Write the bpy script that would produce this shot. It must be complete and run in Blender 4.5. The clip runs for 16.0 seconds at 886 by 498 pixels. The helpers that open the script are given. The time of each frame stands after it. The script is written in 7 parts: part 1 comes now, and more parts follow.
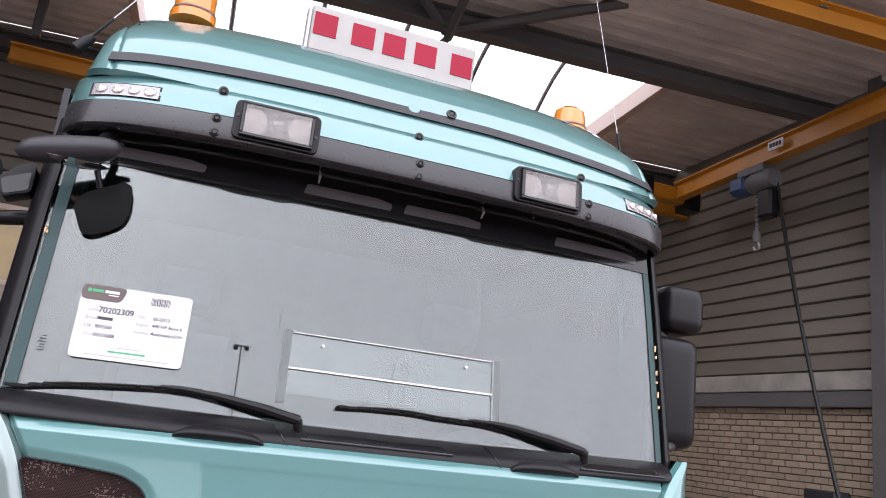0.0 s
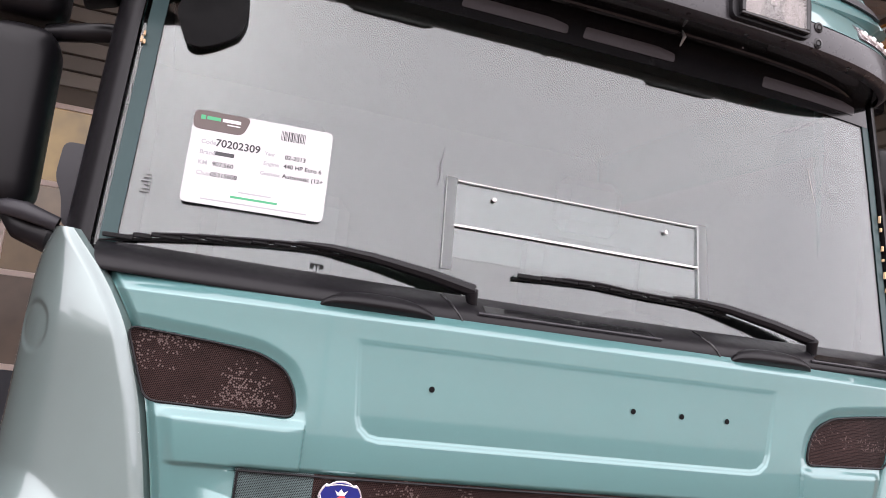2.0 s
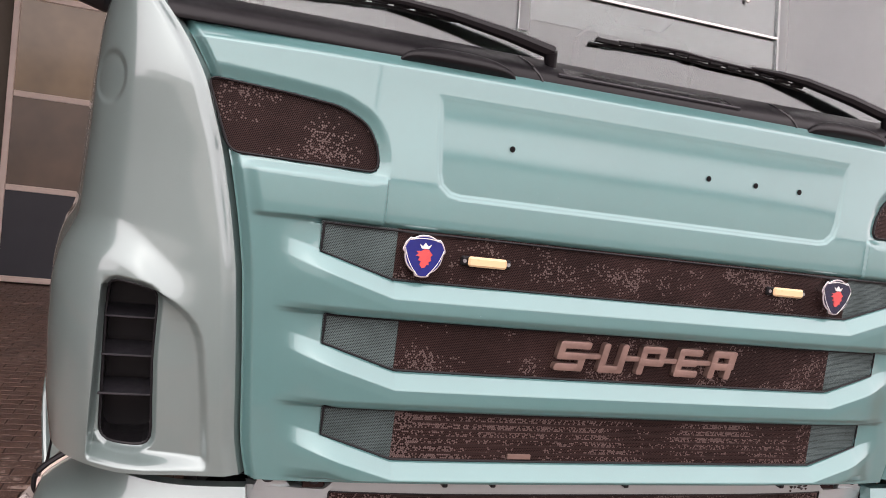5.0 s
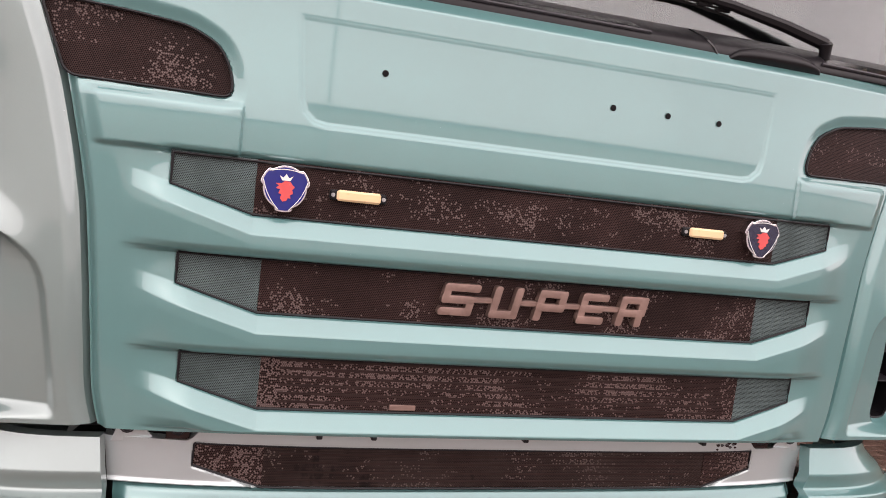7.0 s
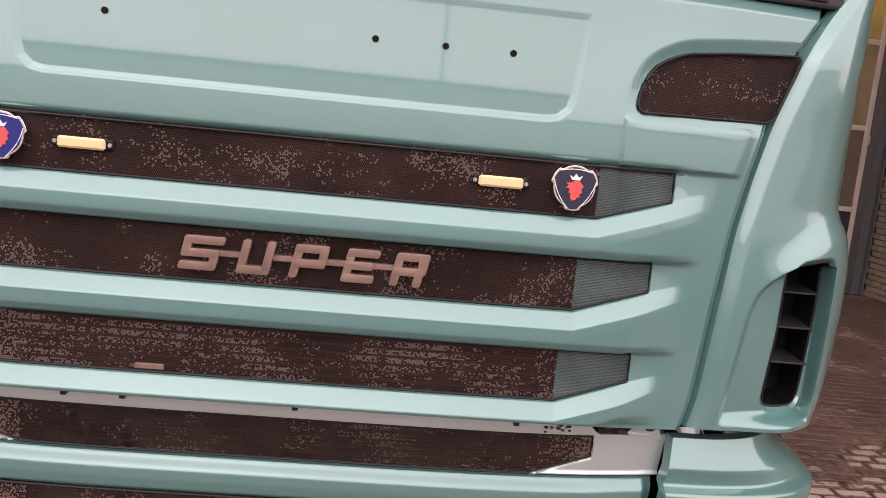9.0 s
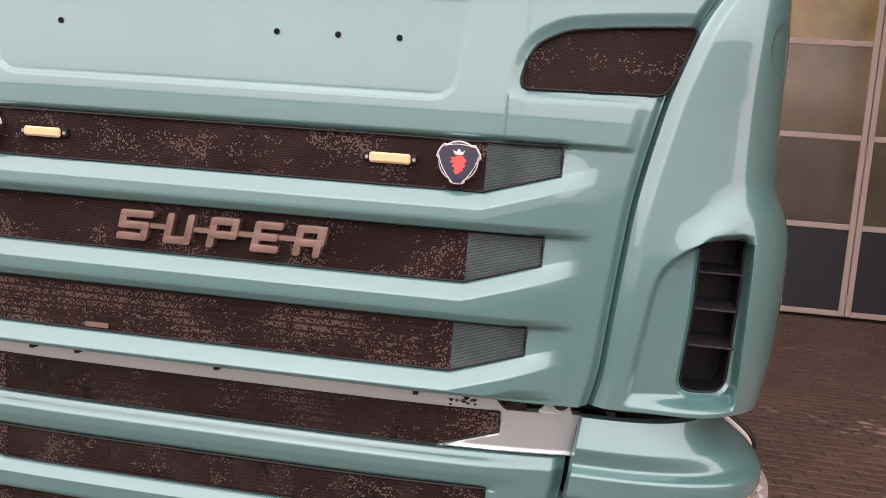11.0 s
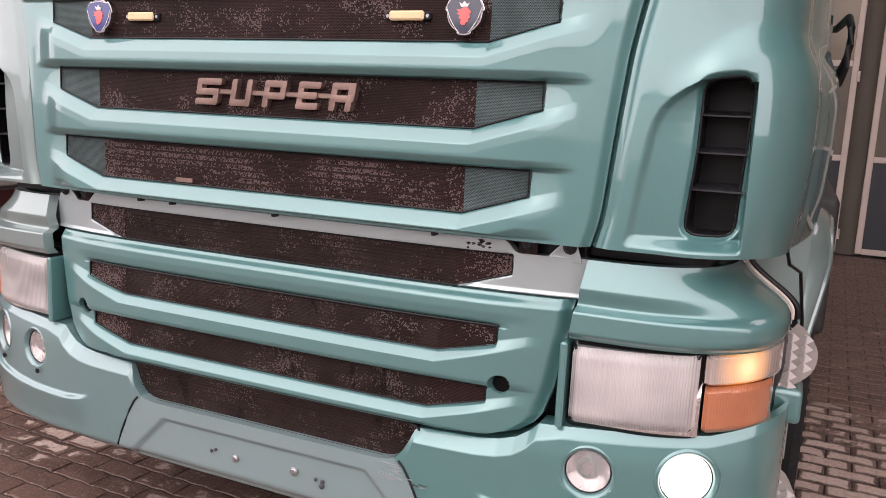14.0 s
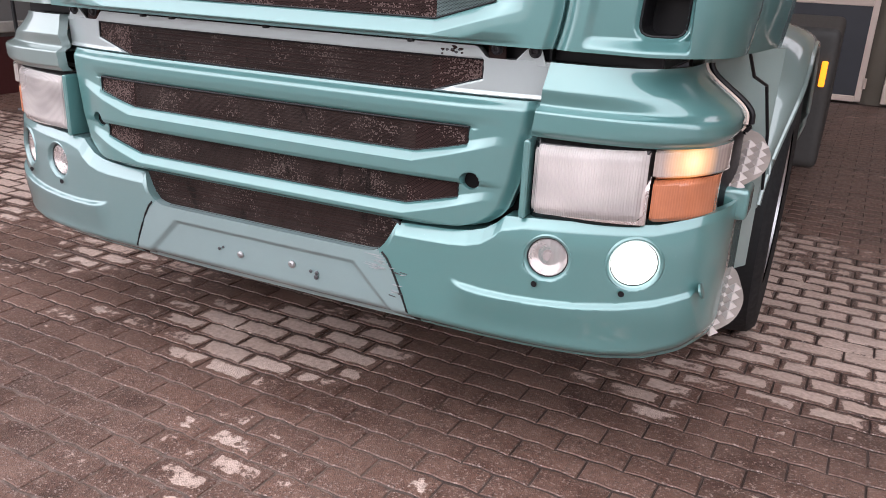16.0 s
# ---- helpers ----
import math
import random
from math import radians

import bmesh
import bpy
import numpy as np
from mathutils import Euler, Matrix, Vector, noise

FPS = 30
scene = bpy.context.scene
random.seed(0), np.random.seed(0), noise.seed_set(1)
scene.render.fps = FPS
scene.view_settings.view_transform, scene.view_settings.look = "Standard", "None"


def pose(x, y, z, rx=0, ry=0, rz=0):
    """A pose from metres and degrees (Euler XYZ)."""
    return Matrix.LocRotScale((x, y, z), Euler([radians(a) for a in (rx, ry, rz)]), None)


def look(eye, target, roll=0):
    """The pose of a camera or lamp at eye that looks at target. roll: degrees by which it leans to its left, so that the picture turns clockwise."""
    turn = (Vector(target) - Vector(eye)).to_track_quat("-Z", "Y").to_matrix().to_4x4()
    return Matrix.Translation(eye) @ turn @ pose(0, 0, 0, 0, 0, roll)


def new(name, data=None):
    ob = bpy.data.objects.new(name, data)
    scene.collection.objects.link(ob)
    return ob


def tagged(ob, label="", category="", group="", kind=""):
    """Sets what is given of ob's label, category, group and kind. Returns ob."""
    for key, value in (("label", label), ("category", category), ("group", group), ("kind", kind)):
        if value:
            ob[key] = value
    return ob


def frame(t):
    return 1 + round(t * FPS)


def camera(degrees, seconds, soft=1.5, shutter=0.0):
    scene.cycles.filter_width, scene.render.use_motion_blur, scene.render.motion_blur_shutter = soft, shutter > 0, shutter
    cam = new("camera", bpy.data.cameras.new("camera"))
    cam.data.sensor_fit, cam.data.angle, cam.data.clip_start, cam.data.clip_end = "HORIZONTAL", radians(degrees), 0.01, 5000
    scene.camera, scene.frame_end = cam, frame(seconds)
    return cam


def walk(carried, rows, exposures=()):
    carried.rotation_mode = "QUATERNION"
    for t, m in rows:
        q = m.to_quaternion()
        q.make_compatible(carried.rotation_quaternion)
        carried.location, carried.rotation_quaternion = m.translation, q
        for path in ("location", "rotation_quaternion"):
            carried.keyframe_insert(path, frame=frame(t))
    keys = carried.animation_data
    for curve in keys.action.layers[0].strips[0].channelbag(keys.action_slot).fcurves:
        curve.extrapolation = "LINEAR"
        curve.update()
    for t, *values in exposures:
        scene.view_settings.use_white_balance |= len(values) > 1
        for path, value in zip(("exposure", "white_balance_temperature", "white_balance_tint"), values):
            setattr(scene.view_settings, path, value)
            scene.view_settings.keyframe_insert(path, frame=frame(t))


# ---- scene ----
cam = camera(58.0, 16.0, 0.9)
PATH = [
    (0, (-0.723, -2.291, 2.091), (-0.073, -0.457, 2.549), 6.5),
    (0.5, (-0.771, -2.09, 2.074), (-0.129, -0.241, 2.48), 6.6),
    (1, (-0.828, -1.878, 2.047), (-0.197, -0.013, 2.396), 6.7),
    (1.5, (-0.833, -1.687, 2.004), (-0.213, 0.191, 2.307), 6.8),
    (2, (-0.889, -1.602, 1.951), (-0.281, 0.286, 2.205), 7.1),
    (2.5, (-0.948, -1.549, 1.908), (-0.336, 0.339, 2.156), 7.0),
    (3, (-0.992, -1.505, 1.875), (-0.375, 0.384, 2.1), 7.2),
    (3.5, (-1.011, -1.478, 1.83), (-0.38, 0.417, 1.945), 7.1),
    (4, (-1.034, -1.49, 1.81), (-0.388, 0.402, 1.779), 7.1),
    (6.5, (-0.787, -1.576, 1.715), (-0.19, 0.324, 1.526), 7.0),
    (7, (-0.661, -1.515, 1.706), (-0.087, 0.39, 1.506), 6.8),
    (7.5, (-0.505, -1.497, 1.692), (0.025, 0.419, 1.48), 6.7),
    (8, (-0.294, -1.532, 1.688), (0.058, 0.422, 1.446), 6.2),
    (8.5, (-0.048, -1.532, 1.691), (0.183, 0.436, 1.421), 5.8),
    (9, (0.171, -1.508, 1.724), (0.325, 0.463, 1.423), 5.6),
    (9.5, (0.373, -1.505, 1.702), (0.433, 0.474, 1.426), 5.3),
    (12, (0.903, -1.657, 1.6), (0.376, 0.26, 1.385), 3.9),
    (12.5, (0.983, -1.67, 1.565), (0.377, 0.223, 1.349), 3.8),
    (13, (1.08, -1.603, 1.518), (0.407, 0.264, 1.274), 3.5),
    (13.5, (1.148, -1.575, 1.467), (0.404, 0.26, 1.182), 3.1),
    (14, (1.215, -1.632, 1.421), (0.421, 0.173, 1.09), 2.9),
    (14.5, (1.293, -1.707, 1.407), (0.476, 0.066, 0.971), 2.8),
    (15, (1.357, -1.762, 1.395), (0.548, -0.018, 0.844), 2.8),
    (15.5, (1.434, -1.788, 1.37), (0.625, -0.064, 0.759), 2.8),
    (16, (1.425, -1.762, 1.327), (0.617, -0.059, 0.66), 2.8),
]
EXPOSURES = [
    (0, 0.04, 6150, 10.5), (1.5, 0.04, 6400, 12.5), (3.0, -0.05, 6750, 15), (4.5, -0.13, 6900, 16), (6.5, -0.2, 7050, 17.5), (8.5, -0.24, 7250, 19.5), (9.5, -0.24, 7300, 20.5),
    (12.0, -0.28, 7100, 18), (13.5, -0.26, 6950, 16.5), (14.0, -0.25, 6780, 14.8), (14.5, -0.27, 6600, 13), (15.0, -0.10, 6450, 11.5), (15.4, -0.04, 6400, 11), (16, -0.03, 6300, 9.2),
]
walk(cam, [(t, look(eye, target, roll)) for t, eye, target, roll in PATH], EXPOSURES)

# ---- world and light: a wet, overcast day in front of an open hall ----
world = bpy.data.worlds.new("overcast_sky")
scene.world = world
world.use_nodes = True
wn = world.node_tree.nodes
wl = world.node_tree.links
sky = wn.new("ShaderNodeTexSky")
sky.sky_type = "NISHITA"
sky.sun_disc = False
sky.sun_elevation = radians(44)
sky.sun_rotation = radians(200)
sky.dust_density = 6.0
sky.air_density = 1.0
grey = wn.new("ShaderNodeHueSaturation")
grey.inputs["Saturation"].default_value = 0.12
wl.new(sky.outputs["Color"], grey.inputs["Color"])
even = wn.new("ShaderNodeMix")
even.data_type = "RGBA"
even.inputs[0].default_value = 0.8
even.inputs[7].default_value = (22.8, 21.6, 22.8, 1)
wl.new(grey.outputs["Color"], even.inputs[6])
wl.new(even.outputs[2], wn["Background"].inputs["Color"])
wn["Background"].inputs["Strength"].default_value = 0.15

sun_data = bpy.data.lights.new("sun", "SUN")
sun_data.energy = 0.5
sun_data.angle = radians(110)
sun_data.color = (1.0, 0.96, 0.92)
sun = new("sun", sun_data)
sun.matrix_world = look((-6, -20, 20), (0, 0, 1))


# ---- materials ----
def node_mat(name):
    m = bpy.data.materials.new(name)
    m.use_nodes = True
    nt = m.node_tree
    return m, nt, nt.nodes["Principled BSDF"]


def coords(nt, scale=1.0):
    tc = nt.nodes.new("ShaderNodeTexCoord")
    mp = nt.nodes.new("ShaderNodeMapping")
    sc = scale if isinstance(scale, tuple) else (scale, scale, scale)
    mp.inputs["Scale"].default_value = sc
    nt.links.new(tc.outputs["Object"], mp.inputs["Vector"])
    return mp.outputs["Vector"]


def noise_node(nt, scale, detail=4.0, rough=0.55, vec=None):
    n = nt.nodes.new("ShaderNodeTexNoise")
    n.inputs["Scale"].default_value = scale
    n.inputs["Detail"].default_value = detail
    n.inputs["Roughness"].default_value = rough
    nt.links.new(vec if vec is not None else coords(nt), n.inputs["Vector"])
    return n.outputs["Fac"]


def ramp(nt, fac, stops):
    r = nt.nodes.new("ShaderNodeValToRGB")
    el = r.color_ramp.elements
    while len(el) < len(stops):
        el.new(0.5)
    for e, (p, c) in zip(el, stops):
        e.position = p
        e.color = (c, c, c, 1) if not isinstance(c, tuple) else (*c, 1)
    nt.links.new(fac, r.inputs["Fac"])
    return r.outputs["Color"]


def mix(nt, fac, a, b, mode="MIX"):
    m = nt.nodes.new("ShaderNodeMix")
    m.data_type = "RGBA"
    m.blend_type = mode
    for k, v in ((0, fac), (6, a), (7, b)):
        if isinstance(v, (int, float)):
            m.inputs[k].default_value = v
        elif isinstance(v, tuple):
            m.inputs[k].default_value = (*v, 1)
        else:
            nt.links.new(v, m.inputs[k])
    return m.outputs[2]


def bump(nt, height, strength, dist, bsdf):
    b = nt.nodes.new("ShaderNodeBump")
    b.inputs["Strength"].default_value = strength
    b.inputs["Distance"].default_value = dist
    nt.links.new(height, b.inputs["Height"])
    nt.links.new(b.outputs["Normal"], bsdf.inputs["Normal"])


def worn(name, base, rough=0.5, metal=0.0, spread=0.12, big=2.0, small=60.0, relief=0.1, depth=0.001, coat=0.0, island=False, gloss=0.5):
    """A plain material with blotches at two scales and fine relief."""
    m, nt, p = node_mat(name)
    v = coords(nt)
    a, b = noise_node(nt, big, vec=v), noise_node(nt, small, vec=v)
    lo, hi = tuple(c * (1 - spread) for c in base), tuple(min(1, c * (1 + spread)) for c in base)
    col = mix(nt, ramp(nt, a, [(0.3, 0.0), (0.7, 1.0)]), lo, hi)
    col = mix(nt, 0.35, col, mix(nt, b, lo, hi))
    if island:
        oi = nt.nodes.new("ShaderNodeObjectInfo")
        col = mix(nt, 0.6, col, mix(nt, oi.outputs["Random"], tuple(c * 0.75 for c in base), tuple(min(1, c * 1.25) for c in base)))
    nt.links.new(col, p.inputs["Base Color"])
    nt.links.new(ramp(nt, b, [(0.2, max(0.02, rough * 0.8)), (0.8, min(1, rough * 1.2))]), p.inputs["Roughness"])
    p.inputs["Metallic"].default_value = metal
    p.inputs["Specular IOR Level"].default_value = gloss
    p.inputs["Coat Weight"].default_value = coat
    p.inputs["Coat Roughness"].default_value = 0.05
    if relief:
        bump(nt, b, relief, depth, p)
    return m


def paint(name, base, metal=0.7, rough=0.33):
    """Car paint: flake, clear coat, faint road film and orange peel."""
    m, nt, p = node_mat(name)
    v = coords(nt)
    film = ramp(nt, noise_node(nt, 3.0, 6, 0.65, v), [(0.35, 0.0), (0.75, 1.0)])
    col = mix(nt, film, base, tuple(c * 0.88 + 0.012 for c in base))
    fl = noise_node(nt, 900.0, 1, 0.5, v)
    col = mix(nt, 0.12, col, mix(nt, fl, tuple(c * 0.6 for c in base), tuple(min(1, c * 1.5) for c in base)))
    # droplets and chips
    spots = nt.nodes.new("ShaderNodeTexVoronoi")
    spots.inputs["Scale"].default_value = 45.0
    nt.links.new(v, spots.inputs["Vector"])
    dots = ramp(nt, spots.outputs["Distance"], [(0.02, 1.0), (0.045, 0.0)])
    sparse = ramp(nt, noise_node(nt, 4.0, 2, 0.5, v), [(0.55, 0.0), (0.62, 1.0)])
    drop = mix(nt, 1.0, dots, sparse, "MULTIPLY")
    col = mix(nt, drop, col, tuple(min(1, c * 1.25 + 0.12) for c in base))
    nt.links.new(col, p.inputs["Base Color"])
    p.inputs["Metallic"].default_value = metal
    nt.links.new(ramp(nt, film, [(0.0, rough), (1.0, rough + 0.1)]), p.inputs["Roughness"])
    p.inputs["Coat Weight"].default_value = 1.0
    p.inputs["Coat Roughness"].default_value = 0.045
    p.inputs["Coat IOR"].default_value = 1.82
    bump(nt, noise_node(nt, 22.0, 3, 0.5, v), 0.03, 0.002, p)
    return m


def perforated(name, base, speck, amount, void=0.12, pitch=0.0039):
    """Perforated grille sheet: round holes in offset rows, some of them closed by a film of water."""
    m, nt, p = node_mat(name)
    v = coords(nt)

    def vec(op, a, b=None):
        n = nt.nodes.new("ShaderNodeVectorMath")
        n.operation = op
        nt.links.new(a, n.inputs[0])
        if isinstance(b, tuple):
            n.inputs[1].default_value = b
        elif b is not None:
            nt.links.new(b, n.inputs[1])
        return n

    def calc(op, a, b, c=0.0):
        n = nt.nodes.new("ShaderNodeMath")
        n.operation = op
        for k, q in enumerate((a, b, c)):
            if isinstance(q, (int, float)):
                n.inputs[k].default_value = q
            else:
                nt.links.new(q, n.inputs[k])
        return n.outputs[0]

    rows = 1.732
    lattice = vec("MULTIPLY", v, (1 / pitch, 0.0, 1 / (pitch * rows))).outputs[0]

    def hole_at(shift):
        q = vec("ADD", lattice, shift).outputs[0]
        d = vec("MULTIPLY", vec("ADD", vec("FRACTION", q).outputs[0], (-0.5, 0.0, -0.5)).outputs[0], (1.0, 0.0, rows)).outputs[0]
        white = nt.nodes.new("ShaderNodeTexWhiteNoise")
        nt.links.new(vec("ADD", vec("FLOOR", q).outputs[0], (shift[0] * 40.3, 0.0, 0.0)).outputs[0], white.inputs["Vector"])
        return vec("LENGTH", d).outputs["Value"], white.outputs["Value"]

    d0, r0 = hole_at((100.0, 0.0, 100.0))
    d1, r1 = hole_at((100.5, 0.0, 100.5))
    near = calc("LESS_THAN", d0, d1)
    dist = calc("MINIMUM", d0, d1)
    own = calc("ADD", calc("MULTIPLY", near, r0), calc("MULTIPLY", calc("SUBTRACT", 1.0, near), r1))
    rim = ramp(nt, dist, [(0.27, 0.0), (0.37, 1.0)])
    low = noise_node(nt, 7.0, 3, 0.6, coords(nt, (1.0, 0.0, 1.6)))
    mid = noise_node(nt, 38.0, 2, 0.6, coords(nt, (0.8, 0.0, 1.3)))
    total = calc("MULTIPLY_ADD", own, 0.35, calc("MULTIPLY_ADD", mid, 0.3, low))
    wet = ramp(nt, total, [(amount, 0.0), (amount + 0.01, 1.0)])
    blot = ramp(nt, noise_node(nt, 5.0, 4, 0.65, v), [(0.38, 0.0), (0.62, 1.0)])
    sheet = mix(nt, blot, base, tuple(c * 1.7 for c in base))
    col = mix(nt, rim, tuple(c * void for c in base), sheet)
    film = mix(nt, 1.0, wet, mix(nt, rim, (1, 1, 1), (0.3, 0.3, 0.3)), "MULTIPLY")
    col = mix(nt, film, col, speck)
    nt.links.new(col, p.inputs["Base Color"])
    p.inputs["Roughness"].default_value = 0.45
    p.inputs["Specular IOR Level"].default_value = 0.08
    bump(nt, rim, 0.5, 0.0008, p)
    return m


def caked(name, base, mud):
    """Grille sheet caked with road dirt: drips, wet stains and a trace of the holes."""
    m = perforated(name, base, (0.15, 0.115, 0.105), 0.995, 0.3, 0.0039)
    nt = m.node_tree
    p = nt.nodes["Principled BSDF"]
    under = p.inputs["Base Color"].links[0].from_socket
    cloud = ramp(nt, noise_node(nt, 9.0, 5, 0.65, coords(nt, (1.0, 0.0, 0.7))), [(0.42, 0.0), (0.58, 0.5)])
    col = mix(nt, cloud, under, mud)
    drip = ramp(nt, noise_node(nt, 16.0, 4, 0.6, coords(nt, (1.0, 0.0, 0.45))), [(0.60, 0.0), (0.64, 0.8)])
    col = mix(nt, drip, col, tuple(c * 0.22 for c in base))
    lines = nt.nodes.new("ShaderNodeTexWave")
    lines.bands_direction = "Z"
    lines.inputs["Scale"].default_value = 38.0
    lines.inputs["Distortion"].default_value = 0.8
    nt.links.new(coords(nt), lines.inputs["Vector"])
    col = mix(nt, ramp(nt, lines.outputs["Fac"], [(0.0, 0.35), (0.5, 0.0)]), col, tuple(c * 0.3 for c in base))
    nt.links.new(col, p.inputs["Base Color"])
    nt.links.new(ramp(nt, cloud, [(0.0, 0.28), (1.0, 0.6)]), p.inputs["Roughness"])
    p.inputs["Specular IOR Level"].default_value = 0.12
    return m


def lamp_glass(name, tint, ribs, rough=0.08, alpha_mix=0.55):
    """Ribbed lamp lens over a bright reflector, as one moulded piece."""
    m, nt, p = node_mat(name)
    v = coords(nt)
    w = nt.nodes.new("ShaderNodeTexWave")
    w.wave_type = "BANDS"
    w.bands_direction = "X"
    w.inputs["Scale"].default_value = ribs
    w.inputs["Distortion"].default_value = 0.6
    nt.links.new(v, w.inputs["Vector"])
    cloud = noise_node(nt, 9.0, 4, 0.6, v)
    col = mix(nt, ramp(nt, cloud, [(0.3, 0.0), (0.75, 1.0)]), tuple(c * 0.72 for c in tint), tint)
    col = mix(nt, 0.25, col, mix(nt, w.outputs["Fac"], tuple(c * 0.6 for c in tint), tint))
    nt.links.new(col, p.inputs["Base Color"])
    p.inputs["Roughness"].default_value = rough
    p.inputs["Metallic"].default_value = 0.15
    p.inputs["Coat Weight"].default_value = 1.0
    p.inputs["Coat Roughness"].default_value = 0.03
    p.inputs["Subsurface Weight"].default_value = 0.0
    bump(nt, w.outputs["Fac"], 0.35, 0.0015, p)
    return m


def lamp_clear(name, tint, ribs, haze_lo, haze_hi):
    """Clear moulded lamp glass with fine ribs, thin enough to see the bowl behind it."""
    m, nt, p = node_mat(name)
    v = coords(nt)
    w = nt.nodes.new("ShaderNodeTexWave")
    w.wave_type = "BANDS"
    w.bands_direction = "X"
    w.inputs["Scale"].default_value = ribs
    w.inputs["Distortion"].default_value = 0.4
    nt.links.new(v, w.inputs["Vector"])
    haze = ramp(nt, noise_node(nt, 6.0, 1, 0.4, coords(nt, (1.0, 1.0, 1.6))), [(0.3, haze_lo), (0.7, haze_hi)])
    p.inputs["Base Color"].default_value = (*tint, 1)
    p.inputs["Roughness"].default_value = 0.2
    p.inputs["Coat Weight"].default_value = 1.0
    p.inputs["Coat Roughness"].default_value = 0.03
    bump(nt, w.outputs["Fac"], 0.8, 0.002, p)
    tr = nt.nodes.new("ShaderNodeBsdfTransparent")
    tr.inputs["Color"].default_value = (0.93, 0.90, 0.89, 1)
    ms = nt.nodes.new("ShaderNodeMixShader")
    nt.links.new(haze, ms.inputs[0])
    nt.links.new(tr.outputs[0], ms.inputs[1])
    nt.links.new(p.outputs[0], ms.inputs[2])
    out = [n for n in nt.nodes if n.type == "OUTPUT_MATERIAL"][0]
    nt.links.new(ms.outputs[0], out.inputs["Surface"])
    return m


HEADGLASS = lamp_clear("clear_headlight_glass", (0.90, 0.82, 0.80), 55.0, 0.38, 0.72)
FOGGLASS = lamp_clear("clear_fog_lamp_glass", (0.62, 0.55, 0.54), 30.0, 0.25, 0.5)
SPOTGLASS = lamp_clear("clear_spotlight_glass", (0.5, 0.49, 0.48), 80.0, 0.22, 0.42)
VISORBLACK = worn("satin_black_visor", (0.030, 0.028, 0.032), 0.3, relief=0.0, coat=0.2)
DEEPBLACK = worn("deep_black_plastic", (0.004, 0.004, 0.0045), 0.5, relief=0.1, gloss=0.12)
BOWL = worn("silvered_reflector", (0.93, 0.88, 0.87), 0.24, 1.0, spread=0.05, big=4.0, relief=0.0)
SPOTBOWL = worn("dull_silvered_reflector", (0.62, 0.60, 0.59), 0.5, 0.5, spread=0.12, big=12.0, relief=0.0)
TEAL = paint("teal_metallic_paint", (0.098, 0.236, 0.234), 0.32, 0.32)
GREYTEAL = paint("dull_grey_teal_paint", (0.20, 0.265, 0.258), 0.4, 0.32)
# left bumper end: a grey reflection put into the teal base colour
BUMPERSHEEN = paint("teal_bumper_paint_with_grey_sheen", (0.15, 0.255, 0.26), 0.34, 0.34)
FADED = paint("weathered_blue_grey_paint", (0.225, 0.315, 0.322), 0.25, 0.4)
PALETEAL = paint("pale_teal_paint", (0.27, 0.36, 0.35), 0.3, 0.3)
SILVER = paint("pale_silver_paint", (0.43, 0.49, 0.497), 0.5, 0.34)
BLACK = worn("black_plastic", (0.0085, 0.008, 0.0095), 0.36, relief=0.25, depth=0.0006, gloss=0.25)
DARKGREY = worn("dark_grey_plastic", (0.028, 0.027, 0.032), 0.42, relief=0.35, depth=0.0006, gloss=0.4)
GLOSS = worn("gloss_black_plastic", (0.01, 0.01, 0.011), 0.12, relief=0.0)
RUBBER = worn("rubber", (0.014, 0.014, 0.015), 0.7, relief=0.4, gloss=0.2)
STEEL = worn("galvanised_steel", (0.42, 0.42, 0.43), 0.35, 0.9, relief=0.2)
CHROME = worn("chrome", (0.75, 0.75, 0.76), 0.12, 1.0, relief=0.0)
WHITEPL = worn("white_plastic", (0.72, 0.71, 0.69), 0.4, spread=0.06, relief=0.15)
STEPWHITE = worn("dirty_white_step", (0.46, 0.41, 0.39), 0.5, spread=0.2, big=10.0, relief=0.2)
STEPDIRT = worn("dirty_step_ground", (0.26, 0.22, 0.20), 0.6, spread=0.3, big=12.0, relief=0.3)
CREAM = worn("cream_marker_lens", (0.80, 0.56, 0.32), 0.3, spread=0.06, relief=0.1)
AMBER = worn("amber_plastic", (0.72, 0.24, 0.03), 0.15, spread=0.15, relief=0.0, coat=1.0)
BOARDWHITE = worn("dirty_white_board", (0.42, 0.40, 0.385), 0.5, spread=0.12, big=5.0, relief=0.1)
PINK = worn("faded_red_film", (0.34, 0.022, 0.048), 0.5, spread=0.15, relief=0.1, gloss=0.15)
BLUE = worn("blue_enamel", (0.010, 0.016, 0.17), 0.15, spread=0.2, relief=0.0, coat=1.0)
NAVY = worn("dark_blue_enamel", (0.02, 0.022, 0.05), 0.15, spread=0.2, relief=0.0, coat=1.0)
EMEDGE = worn("pale_mauve_enamel", (0.52, 0.46, 0.48), 0.25, spread=0.1, relief=0.0, coat=0.6)
EMRED = worn("red_enamel", (0.62, 0.08, 0.08), 0.25, spread=0.2, relief=0.0, coat=1.0)
RUSTY = worn("bare_rusty_metal", (0.25, 0.165, 0.14), 0.4, 0.55, spread=0.35, big=14.0, small=120.0, relief=0.4, depth=0.001)
MESH = perforated("dark_grille_mesh", (0.028, 0.0155, 0.0142), (0.15, 0.112, 0.105), 0.985)
MESHWET = perforated("wet_grille_mesh", (0.027, 0.015, 0.0135), (0.16, 0.115, 0.108), 0.885)
CAKED = caked("dirt_caked_grille_mesh", (0.021, 0.0122, 0.0108), (0.040, 0.027, 0.024))
